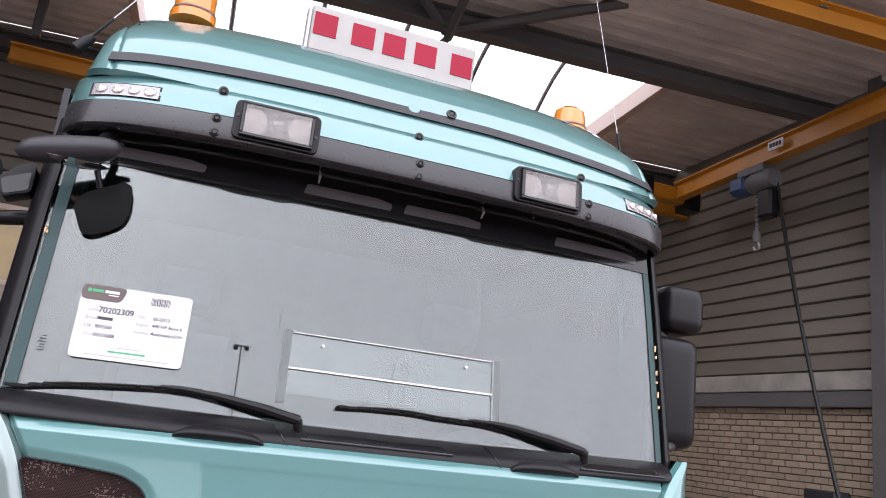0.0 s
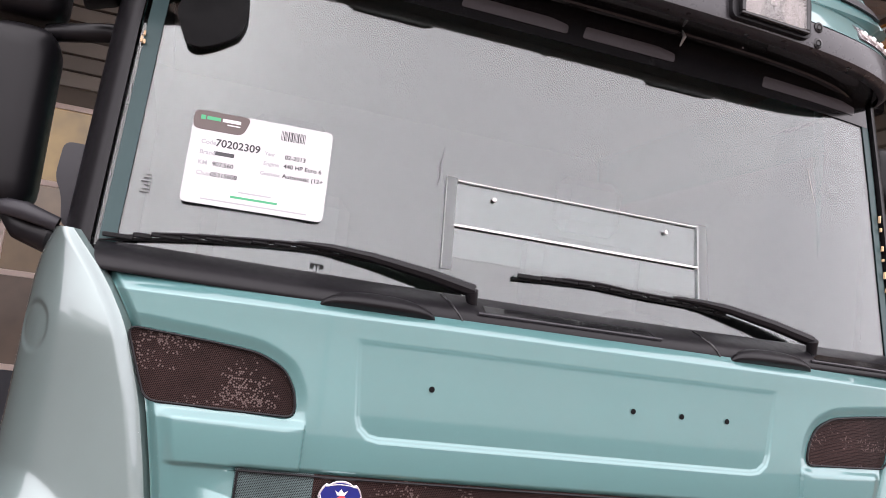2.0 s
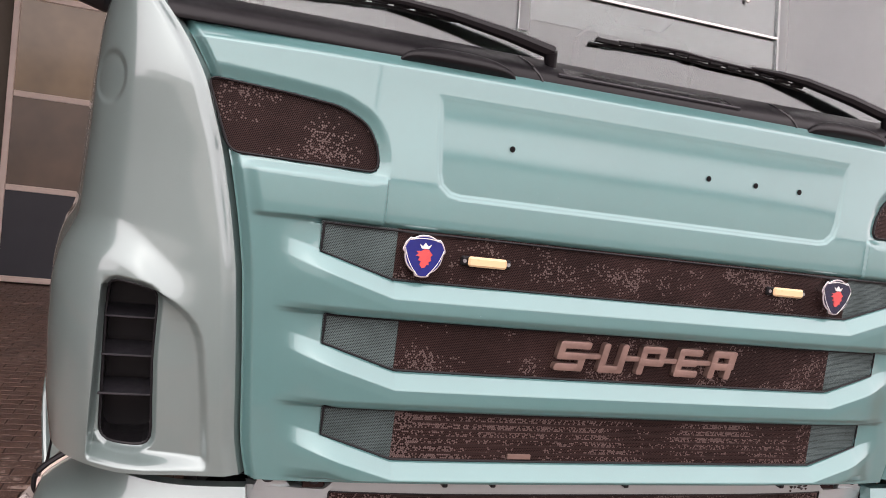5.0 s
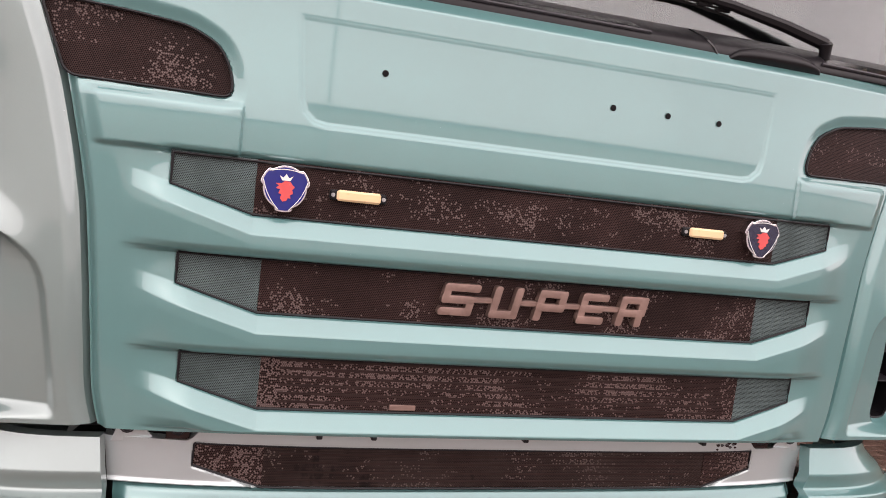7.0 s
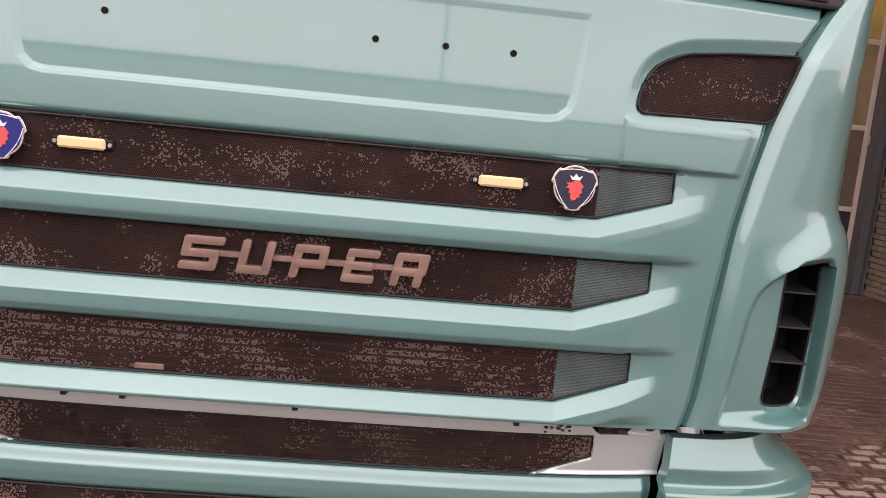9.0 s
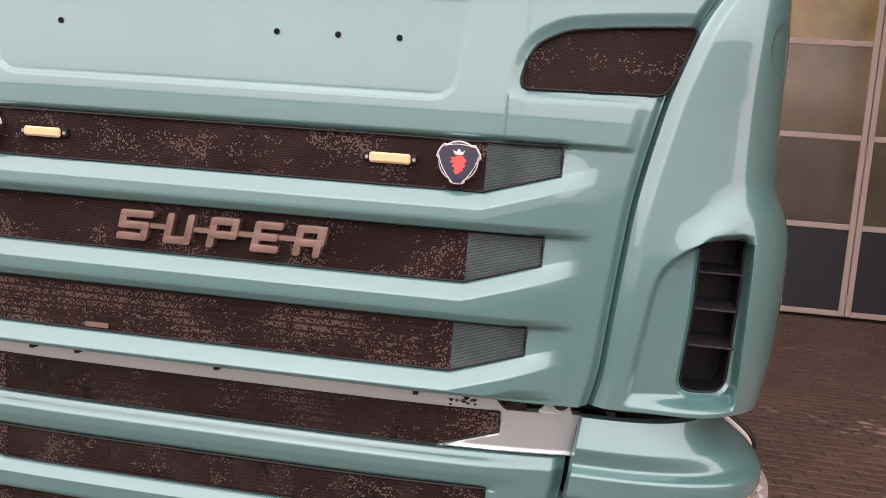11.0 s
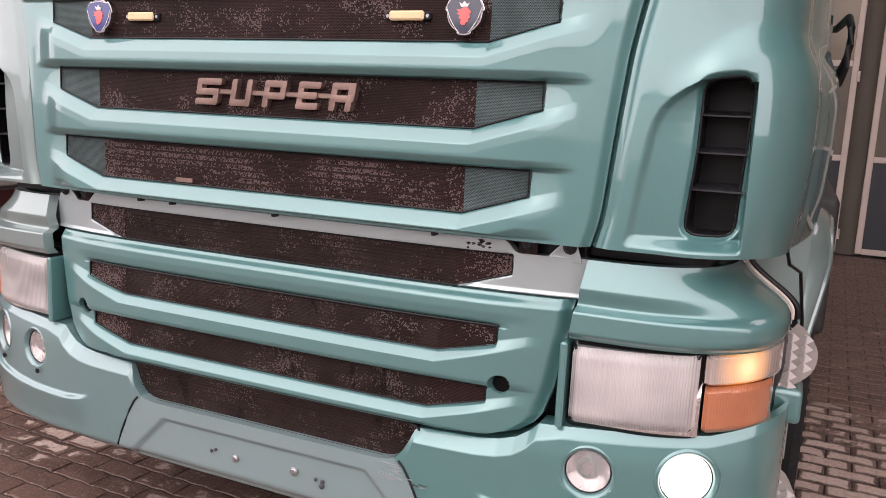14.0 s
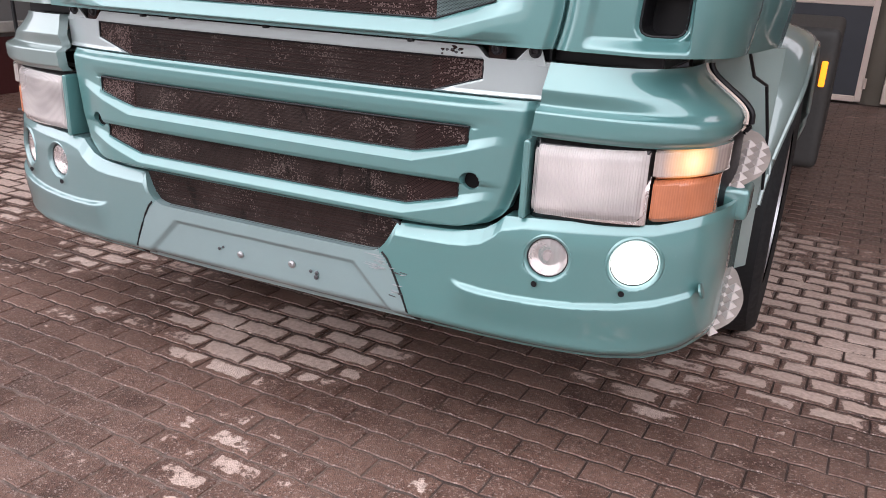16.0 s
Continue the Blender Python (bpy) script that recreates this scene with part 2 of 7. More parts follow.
FIN = worn("brown_radiator_fin", (0.026, 0.0145, 0.013), 0.6, 0.0, spread=0.4, big=14.0, small=120.0, relief=0.2, gloss=0.12)
MESHEND = perforated("green_grey_mesh", (0.075, 0.10, 0.10), (0.12, 0.15, 0.145), 1.02, 0.16, 0.0035)
SPOTLENS = lamp_glass("spotlight_lens", (0.34, 0.33, 0.345), 60.0)
AMBERLENS = lamp_glass("indicator_lens", (0.62, 0.22, 0.11), 60.0)
CLEARLENS = lamp_glass("clear_lens", (0.52, 0.45, 0.43), 60.0)
CARD = worn("white_card", (0.57, 0.56, 0.57), 0.5, spread=0.02, relief=0.05)
INK = worn("dark_ink", (0.05, 0.05, 0.055), 0.6, relief=0.0)
PALEINK = worn("pale_ink", (0.36, 0.36, 0.38), 0.6, relief=0.0)
BROWNINK = worn("brown_ink", (0.10, 0.075, 0.07), 0.5, relief=0.0)
GREENINK = worn("green_ink", (0.05, 0.35, 0.16), 0.5, relief=0.0)
ORANGE = worn("orange_crane_paint", (0.50, 0.205, 0.014), 0.4, spread=0.15, relief=0.1)
CRANEBLUE = worn("blue_hoist_paint", (0.018, 0.06, 0.17), 0.4)
DARKSTEEL = worn("dirty_black_steel", (0.03, 0.028, 0.027), 0.6, relief=0.2)
GREYSTEEL = worn("dark_grey_steel", (0.125, 0.123, 0.128), 0.55, relief=0.2)
SHEET = worn("grey_roof_sheet", (0.80, 0.76, 0.72), 0.5, spread=0.25, big=1.3, relief=0.1)
CLAD = worn("grey_brown_cladding", (0.20, 0.18, 0.155), 0.5, spread=0.2, big=1.0, relief=0.1, island=True)
CONCRETE = worn("stained_concrete", (0.38, 0.36, 0.33), 0.85, spread=0.35, big=3.0, small=40.0, relief=0.5, depth=0.003)
BRICK = worn("buff_brick", (0.40, 0.32, 0.24), 0.85, spread=0.18, big=8.0, small=70.0, relief=0.5, depth=0.003, island=True)
MORTAR = worn("grey_mortar", (0.13, 0.11, 0.09), 0.95, relief=0.5, depth=0.003)
GATEWHITE = worn("pale_gate_frame_paint", (0.66, 0.54, 0.48), 0.45, spread=0.08, relief=0.1)
GATEDARK = worn("dark_blue_grey_panel", (0.03, 0.032, 0.042), 0.45, relief=0.1)
DARKRED = worn("dark_red_paint", (0.06, 0.012, 0.012), 0.6)
PLASTER = worn("grey_plaster", (0.16, 0.155, 0.15), 0.8, spread=0.2, relief=0.3)
INTERIOR = worn("grey_cab_lining", (0.10, 0.105, 0.105), 0.8, relief=0.2)


def pane(name, tint, rough=0.0, ior=1.5):
    m, nt, p = node_mat(name)
    p.inputs["Base Color"].default_value = (*tint, 1)
    p.inputs["Specular IOR Level"].default_value = 0.5
    p.inputs["Transmission Weight"].default_value = 1.0
    p.inputs["Roughness"].default_value = rough
    p.inputs["IOR"].default_value = ior
    return m


GLASS = pane("green_tinted_glass", (0.72, 0.82, 0.80), ior=1.75)
CLEAR = pane("clear_acrylic", (0.92, 0.93, 0.93))
MILKY = bpy.data.materials.new("milky_skylight_sheet")
MILKY.use_nodes = True
MILKY.node_tree.nodes.clear()
_out = MILKY.node_tree.nodes.new("ShaderNodeOutputMaterial")
_clear = MILKY.node_tree.nodes.new("ShaderNodeBsdfTransparent")
_clear.inputs["Color"].default_value = (0.72, 0.69, 0.69, 1)
MILKY.node_tree.links.new(_clear.outputs[0], _out.inputs["Surface"])
MIRROR = worn("mirror_glass", (0.8, 0.8, 0.8), 0.02, 1.0, relief=0.0)


def glow(name, colour, strength):
    m, nt, p = node_mat(name)
    p.inputs["Base Color"].default_value = (*colour, 1)
    p.inputs["Emission Color"].default_value = (*colour, 1)
    p.inputs["Emission Strength"].default_value = strength
    p.inputs["Roughness"].default_value = 0.15
    return m


LEDGLOW = glow("lit_led", (0.92, 0.93, 1.0), 2.2)
FOGGLOW = glow("lit_fog_lamp", (1.0, 0.97, 0.92), 3.0)


def lit_lens(name, tint, colour, centre, reach, strength):
    """A ribbed lens with a burning bulb behind one spot of it."""
    m = lamp_glass(name, tint, 60.0)
    nt = m.node_tree
    p = nt.nodes["Principled BSDF"]
    tc = nt.nodes.new("ShaderNodeTexCoord")
    dist = nt.nodes.new("ShaderNodeVectorMath")
    dist.operation = "DISTANCE"
    dist.inputs[1].default_value = centre
    nt.links.new(tc.outputs["Object"], dist.inputs[0])
    nt.links.new(ramp(nt, dist.outputs["Value"], [(0.0, 1.0), (reach * 0.35, 0.7), (reach, 0.0)]), p.inputs["Emission Strength"])
    nt.links.new(ramp(nt, dist.outputs["Value"], [(0.0, (strength, strength * 0.72, strength * 0.30)), (reach * 0.5, tuple(c * strength for c in colour))]), p.inputs["Emission Color"])
    return m


INDLENS = lit_lens("lit_clear_indicator_lens", (0.52, 0.42, 0.38), (1.0, 0.40, 0.07), (1.165, 0.13, 0.925), 0.085, 1.5)


def window_glow(name, base, strength):
    """Dirty window panes whose own glow stands in for a lit room behind."""
    m, nt, p = node_mat(name)
    v = coords(nt)
    a = ramp(nt, noise_node(nt, 0.9, 4, 0.6, v), [(0.3, 0.25), (0.75, 1.0)])
    col = mix(nt, 1.0, base, a, "MULTIPLY")
    nt.links.new(col, p.inputs["Emission Color"])
    p.inputs["Emission Strength"].default_value = strength
    p.inputs["Base Color"].default_value = (0.05, 0.045, 0.04, 1)
    p.inputs["Roughness"].default_value = 0.12
    return m


# room light put into the panes, dimmer from the top row down
WARMPANE = window_glow("warm_lit_pane", (0.66, 0.40, 0.10), 0.55)
BROWNPANE = window_glow("brown_lit_pane", (0.40, 0.255, 0.14), 0.42)
DIMPANE = window_glow("dim_pane", (0.24, 0.155, 0.115), 0.38)


def paver_mat(name):
    """Concrete pavers, wet and dark but for dry, pale islands."""
    m, nt, p = node_mat(name)
    g = nt.nodes.new("ShaderNodeNewGeometry")
    mp = nt.nodes.new("ShaderNodeMapping")
    nt.links.new(g.outputs["Position"], mp.inputs["Vector"])
    v = mp.outputs["Vector"]
    wetness = noise_node(nt, 1.1, 7, 0.72, v)
    fine = noise_node(nt, 60.0, 4, 0.6, v)
    sep = nt.nodes.new("ShaderNodeSeparateXYZ")
    nt.links.new(g.outputs["Position"], sep.inputs[0])

    def span(value, a, b, lo=0.0, hi=1.0):
        n = nt.nodes.new("ShaderNodeMapRange")
        n.interpolation_type = "SMOOTHSTEP"
        for key, val in (("From Min", a), ("From Max", b), ("To Min", lo), ("To Max", hi)):
            n.inputs[key].default_value = val
        nt.links.new(value, n.inputs["Value"])
        return n.outputs[0]

    def calc(op, a, b):
        n = nt.nodes.new("ShaderNodeMath")
        n.operation = op
        for k, q in enumerate((a, b)):
            if isinstance(q, (int, float)):
                n.inputs[k].default_value = q
            else:
                nt.links.new(q, n.inputs[k])
        return n.outputs[0]

    # the rain has dried on both sides of the truck and before its nose
    wide = calc("ABSOLUTE", calc("ADD", sep.outputs["X"], 0.1), 0.0)
    sides = calc("MULTIPLY", span(wide, 0.85, 1.35), calc("MULTIPLY", span(sep.outputs["Y"], 0.3, 1.1), span(sep.outputs["Y"], 2.0, 3.2, 1.0, 0.0)))
    away = calc("ADD", calc("POWER", calc("MULTIPLY", calc("ADD", sep.outputs["X"], 0.20), 1.85), 2.0), calc("POWER", calc("MULTIPLY", calc("ADD", sep.outputs["Y"], -0.42), 2.2), 2.0))
    nose = span(away, 0.0, 1.0, 1.0, 0.0)
    region = calc("ADD", calc("ADD", calc("MULTIPLY", sides, 0.185), calc("MULTIPLY", nose, 0.235)), -0.19)
    both = nt.nodes.new("ShaderNodeMath")
    nt.links.new(wetness, both.inputs[0])
    nt.links.new(region, both.inputs[1])
    core = nt.nodes.new("ShaderNodeAttribute")
    core.attribute_name = "core"
    lift = nt.nodes.new("ShaderNodeMath")
    lift.operation = "MULTIPLY_ADD"
    lift.inputs[1].default_value = 0.19
    nt.links.new(core.outputs["Fac"], lift.inputs[0])
    nt.links.new(both.outputs[0], lift.inputs[2])
    rag = nt.nodes.new("ShaderNodeMath")
    rag.operation = "MULTIPLY_ADD"
    rag.inputs[1].default_value = 0.25
    nt.links.new(noise_node(nt, 26.0, 5, 0.7, v), rag.inputs[0])
    nt.links.new(lift.outputs[0], rag.inputs[2])
    dry = ramp(nt, rag.outputs[0], [(0.708, 0.0), (0.726, 1.0)])
    r = nt.nodes.new("ShaderNodeNewGeometry")
    o = nt.nodes.new("ShaderNodeObjectInfo")
    rand = nt.nodes.new("ShaderNodeMath")
    rand.operation = "FRACT"
    tot = nt.nodes.new("ShaderNodeMath")
    nt.links.new(r.outputs["Random Per Island"], tot.inputs[0])
    nt.links.new(o.outputs["Random"], tot.inputs[1])
    nt.links.new(tot.outputs[0], rand.inputs[0])
    pick = rand.outputs[0]
    wet_c = mix(nt, pick, (0.080, 0.0405, 0.030), (0.156, 0.087, 0.066))
    dry_c = mix(nt, pick, (0.39, 0.285, 0.24), (0.50, 0.385, 0.335))
    stain = ramp(nt, noise_node(nt, 1.6, 5, 0.65, v), [(0.36, 0.0), (0.62, 1.0)])
    col = mix(nt, 1.0, wet_c, mix(nt, stain, (0.5, 0.47, 0.46), (1.2, 1.2, 1.2)), "MULTIPLY")
    grit = nt.nodes.new("ShaderNodeTexVoronoi")
    grit.inputs["Scale"].default_value = 220.0
    nt.links.new(v, grit.inputs["Vector"])
    gs = nt.nodes.new("ShaderNodeSeparateColor")
    nt.links.new(grit.outputs["Color"], gs.inputs["Color"])
    col = mix(nt, ramp(nt, gs.outputs["Red"], [(0.80, 0.0), (0.95, 0.8)]), col, (0.36, 0.29, 0.265))
    col = mix(nt, ramp(nt, gs.outputs["Green"], [(0.80, 0.0), (0.95, 0.8)]), col, (0.03, 0.018, 0.015))
    col = mix(nt, dry, col, dry_c)
    worn_c = ramp(nt, noise_node(nt, 9.0, 6, 0.75, v), [(0.42, 0.0), (0.66, 0.6)])
    col = mix(nt, worn_c, col, mix(nt, dry, (0.205, 0.125, 0.10), (0.48, 0.37, 0.325)))
    col = mix(nt, 0.35, col, mix(nt, 1.0, col, mix(nt, ramp(nt, fine, [(0.3, 0.0), (0.7, 1.0)]), (0.3, 0.3, 0.3), (1.9, 1.9, 1.9)), "MULTIPLY"))
    mud = ramp(nt, noise_node(nt, 3.2, 6, 0.7, v), [(0.45, 0.0), (0.7, 0.55)])
    col = mix(nt, mud, col, mix(nt, dry, (0.115, 0.075, 0.061), (0.40, 0.32, 0.285)))
    nt.links.new(col, p.inputs["Base Color"])
    nt.links.new(ramp(nt, dry, [(0.0, 0.36), (1.0, 0.85)]), p.inputs["Roughness"])
    p.inputs["Specular IOR Level"].default_value = 0.35
    h = mix(nt, 0.5, fine, grit.outputs["Distance"])
    bump(nt, h, 0.8, 0.004, p)
    return m


PAVER = paver_mat("wet_concrete_paver")


def joint_mat(name):
    """Gritty joint sand: pale where feet and wheels have spread it before the truck, dark and wet elsewhere."""
    m, nt, p = node_mat(name)
    g = nt.nodes.new("ShaderNodeNewGeometry")
    v = g.outputs["Position"]
    off = nt.nodes.new("ShaderNodeVectorMath")
    off.operation = "DISTANCE"
    off.inputs[1].default_value = (-0.2, -1.9, 0.0)
    nt.links.new(v, off.inputs[0])
    rag = nt.nodes.new("ShaderNodeMath")
    rag.operation = "MULTIPLY_ADD"
    rag.inputs[1].default_value = 1.6
    nt.links.new(noise_node(nt, 2.2, 5, 0.7, v), rag.inputs[0])
    nt.links.new(off.outputs["Value"], rag.inputs[2])
    far = nt.nodes.new("ShaderNodeMapRange")
    far.inputs["From Min"].default_value, far.inputs["From Max"].default_value = 2.4, 3.2
    nt.links.new(rag.outputs[0], far.inputs["Value"])
    grain = noise_node(nt, 260.0, 3, 0.7, v)
    broken = ramp(nt, noise_node(nt, 28.0, 4, 0.7, v), [(0.38, 0.0), (0.62, 1.0)])
    pale = mix(nt, broken, mix(nt, grain, (0.05, 0.031, 0.026), (0.17, 0.12, 0.10)), mix(nt, grain, (0.12, 0.082, 0.068), (0.34, 0.26, 0.225)))
    dark = mix(nt, grain, (0.022, 0.013, 0.011), (0.085, 0.056, 0.047))
    nt.links.new(mix(nt, far.outputs[0], pale, dark), p.inputs["Base Color"])
    nt.links.new(ramp(nt, grain, [(0.3, 0.45), (0.7, 0.9)]), p.inputs["Roughness"])
    bump(nt, grain, 1.0, 0.006, p)
    return m


JOINT = joint_mat("joint_sand")


# ---- shape helpers ----
def part(name, bm, material, parent=None, label="", smooth=False):
    me = bpy.data.meshes.new(name)
    if not isinstance(bm, bmesh.types.BMesh):
        verts, faces = bm
        me.from_pydata([tuple(v) for v in verts], [], faces)
    else:
        bmesh.ops.recalc_face_normals(bm, faces=bm.faces)
        bm.to_mesh(me)
        bm.free()
    me.materials.append(material)
    if smooth:
        me.polygons.foreach_set("use_smooth", [True] * len(me.polygons))
        me.set_sharp_from_angle(angle=radians(38))
    me.update()
    ob = new(name, me)
    if parent is not None:
        ob.parent = parent
    if label:
        ob["label"] = label
    return ob


def empty(name, at=(0, 0, 0), label="", category="", group="", kind=""):
    ob = new(name)
    ob.location = at
    return tagged(ob, label, category, group, kind)


def rounded(bm, amount, segments=2):
    if amount:
        bmesh.ops.bevel(bm, geom=list(bm.edges), offset=amount, segments=segments, profile=0.7, affect="EDGES", clamp_overlap=True)
    return bm


def box(x0, x1, y0, y1, z0, z1, bevel=0.004, bm=None):
    own = bmesh.new()
    bmesh.ops.create_cube(own, size=1.0, matrix=Matrix.LocRotScale(((x0 + x1) / 2, (y0 + y1) / 2, (z0 + z1) / 2), None, (x1 - x0, y1 - y0, z1 - z0)))
    rounded(own, bevel, 1)
    if bm is None:
        return own
    return join(bm, own)


def join(bm, other):
    me = bpy.data.meshes.new("joined")
    other.to_mesh(me)
    other.free()
    bm.from_mesh(me)
    bpy.data.meshes.remove(me)
    return bm


def lathe(profile, m=Matrix(), steps=32, close=True):
    """Turn (radius, height) pairs about local z."""
    bm = bmesh.new()
    rings = []
    for r, h in profile:
        if r < 1e-6:
            rings.append([bm.verts.new(m @ Vector((0, 0, h)))])
        else:
            rings.append([bm.verts.new(m @ Vector((r * math.cos(a), r * math.sin(a), h))) for a in (2 * math.pi * k / steps for k in range(steps))])
    for a, b in zip(rings, rings[1:]):
        for k in range(steps):
            q = [a[k % len(a)], a[(k + 1) % len(a)], b[(k + 1) % len(b)], b[k % len(b)]]
            q = list(dict.fromkeys(q))
            if len(q) > 2:
                bm.faces.new(q)
    return bm


def tube(points, radius, steps=8):
    """A round bar along points."""
    bm = bmesh.new()
    pts = [Vector(p) for p in points]
    rings = []
    for k, p in enumerate(pts):
        d = (pts[min(k + 1, len(pts) - 1)] - pts[max(k - 1, 0)]).normalized()
        side = d.cross(Vector((0, 0, 1)) if abs(d.z) < 0.9 else Vector((1, 0, 0))).normalized()
        up = side.cross(d)
        r = radius[k] if isinstance(radius, (list, tuple)) else radius
        rings.append([bm.verts.new(p + r * (math.cos(a) * side + math.sin(a) * up)) for a in (2 * math.pi * j / steps for j in range(steps))])
    for a, b in zip(rings, rings[1:]):
        for j in range(steps):
            bm.faces.new((a[j], a[(j + 1) % steps], b[(j + 1) % steps], b[j]))
    bm.faces.new(rings[0])
    bm.faces.new(rings[-1])
    return bm


def plate(outline, y0, y1, bevel=0.0, place=None):
    """A flat piece cut to an outline of (x, z), between two depths y."""
    bm = bmesh.new()
    f = bm.faces.new([bm.verts.new((x, y0, z)) for x, z in outline])
    r = bmesh.ops.extrude_face_region(bm, geom=[f])
    bmesh.ops.translate(bm, vec=(0, y1 - y0, 0), verts=[v for v in r["geom"] if isinstance(v, bmesh.types.BMVert)])
    if bevel:
        bmesh.ops.recalc_face_normals(bm, faces=bm.faces)
        rounded(bm, bevel, 2)
    if place is not None:
        bmesh.ops.transform(bm, matrix=place, verts=bm.verts)
    return bm


def sheet(X, Y, Z, depth=(0, 0.02, 0), flip=False):
    """A grid surface with its edges turned back by depth, so that it has thickness."""
    n, m = X.shape
    verts = np.stack([X, Y, Z], -1).reshape(-1, 3)
    idx = np.arange(n * m).reshape(n, m)
    q = np.stack([idx[:-1, :-1], idx[:-1, 1:], idx[1:, 1:], idx[1:, :-1]], -1).reshape(-1, 4)
    loop = np.concatenate([idx[0, :], idx[1:, -1], idx[-1, -2::-1], idx[-2:0:-1, 0]])
    back = verts[loop] + np.array(depth)
    bi = n * m + np.arange(len(loop))
    nx, bn = np.roll(loop, -1), np.roll(bi, -1)
    rim = np.stack([nx, loop, bi, bn], -1)
    faces = np.concatenate([q, rim])
    if flip:
        faces = faces[:, ::-1]
    return np.concatenate([verts, back]), faces.tolist()


def sstep(x, a, b):
    t = np.clip((x - a) / (b - a), 0, 1)
    return t * t * (3 - 2 * t)


def poly_dist(x, z, poly):
    """Signed distance to a polygon: negative inside."""
    d = np.full(np.shape(x), 1e9)
    inside = np.zeros(np.shape(x), bool)
    for (ax, az), (bx, bz) in zip(poly, poly[1:] + poly[:1]):
        ex, ez = bx - ax, bz - az
        t = np.clip(((x - ax) * ex + (z - az) * ez) / (ex * ex + ez * ez), 0, 1)
        d = np.minimum(d, np.hypot(x - ax - t * ex, z - az - t * ez))
        cond = (az > z) != (bz > z)
        with np.errstate(divide="ignore", invalid="ignore"):
            inside ^= cond & (x < (bx - ax) * (z - az) / (bz - az if bz != az else 1e-9) + ax)
    return np.where(inside, -d, d)


def corner(a, xi, w, yf, depth, n):
    """Plan of a rounded corner: from (xi, yf) at a = 0 to (w, yf + depth) at a = 1."""
    s, c = np.sin(a * np.pi / 2), np.cos(a * np.pi / 2)
    return xi + (w - xi) * np.abs(s) ** (2 / n), yf + depth * (1 - np.abs(c) ** (2 / n))


def smooth_outline(pts, r, seg=4):
    """An outline with its corners rounded by r."""
    out = []
    for k, p in enumerate(pts):
        a, b, c = (Vector(pts[k - 1]), Vector(p), Vector(pts[(k + 1) % len(pts)]))
        d0, d1 = (a - b), (c - b)
        q = min(r, d0.length * 0.45, d1.length * 0.45)
        s, e = b + d0.normalized() * q, b + d1.normalized() * q
        for j in range(seg + 1):
            t = j / seg
            out.append(tuple((1 - t) ** 2 * s + 2 * t * (1 - t) * b + t * t * e))
    return out


def lettering(text, size, m, material, parent, name="lettering", extrude=0.0002):
    cu = bpy.data.curves.new(name, "FONT")
    cu.body, cu.size, cu.extrude, cu.offset = text, size, extrude, size * 0.02
    tmp = new(name, cu)
    me = bpy.data.meshes.new_from_object(tmp.evaluated_get(bpy.context.evaluated_depsgraph_get()))
    bpy.data.objects.remove(tmp)
    bpy.data.curves.remove(cu)
    me.materials.clear()
    me.materials.append(material)
    ob = new(name, me)
    ob.parent = parent
    ob.matrix_basis = m
    return ob

rnd0 = random.Random(11)
PRIMER = worn("scraped_primer", (0.28, 0.30, 0.31), 0.7, relief=0.2)
DARKGREEN = worn("dark_green_edge_reflection", (0.05, 0.082, 0.084), 0.2, relief=0.0, gloss=0.12)
SIDEBAR = pane("clear_side_bar", (0.7, 0.72, 0.72), 0.3)
AMBERGLOW = glow("lit_side_marker", (1.0, 0.32, 0.02), 1.5)

# ---- ground and hall ----
ground = part("ground", box(-400, 400, -400, 400, -0.4, -0.0045, 0), JOINT)
tagged(ground, "wet brown paved yard with dry pale patches", "ground", kind="structure")

BACK, RIGHT, LEFT, FRONT, EAVES = 9.0, 6.8, -5.6, -0.3, 6.7

wall_right = part("wall_right", box(RIGHT + 0.05, RIGHT + 0.3, FRONT, BACK + 0.3, -0.3, EAVES, 0), MORTAR)
tagged(wall_right, "side wall of buff brick below grey cladding", "wall", kind="structure")
wall_back = part("wall_back", box(LEFT - 0.3, RIGHT + 0.3, BACK + 0.12, BACK + 0.4, -0.3, EAVES, 0), MORTAR)
tagged(wall_back, "rear wall with folding gates and grey cladding", "wall", kind="structure")
wall_left = part("wall_left", box(LEFT - 0.3, LEFT, FRONT, BACK + 0.1, -0.3, EAVES, 0), PLASTER)
tagged(wall_left, "grey plastered side wall with dark red base", "wall", kind="structure")
part("base_band", box(LEFT, LEFT + 0.012, FRONT, BACK + 0.1, 0, 0.52, 0.002), DARKRED, wall_left, "dark red painted base")
part("ledge", box(LEFT, LEFT + 0.06, FRONT, BACK + 0.1, 0.56, 0.66, 0.01), CONCRETE, wall_left, "weathered concrete ledge")

# horizontal cladding boards on the side and rear walls
z = 3.36
while z < EAVES - 0.05:
    for run in ("side", "rear"):
        bm = bmesh.new()
        prof = [(0.0, 0.0), (0.055, 0.012), (0.035, 0.19), (0.0, 0.205)]
        if run == "side":
            ends = (FRONT, BACK)
            rings = [[bm.verts.new((RIGHT + 0.05 - d, e, z + h)) for d, h in prof] for e in ends]
        else:
            if z < 4.5:
                bm.free()
                continue
            ends = (LEFT, RIGHT)
            rings = [[bm.verts.new((e, BACK + 0.12 - d, z + h)) for d, h in prof] for e in ends]
        for k in range(4):
            bm.faces.new((rings[0][k], rings[0][(k + 1) % 4], rings[1][(k + 1) % 4], rings[1][k]))
        bm.faces.new(rings[0])
        bm.faces.new(rings[1])
        part("cladding_board", bm, CLAD, wall_right if run == "side" else wall_back)
    z += 0.21
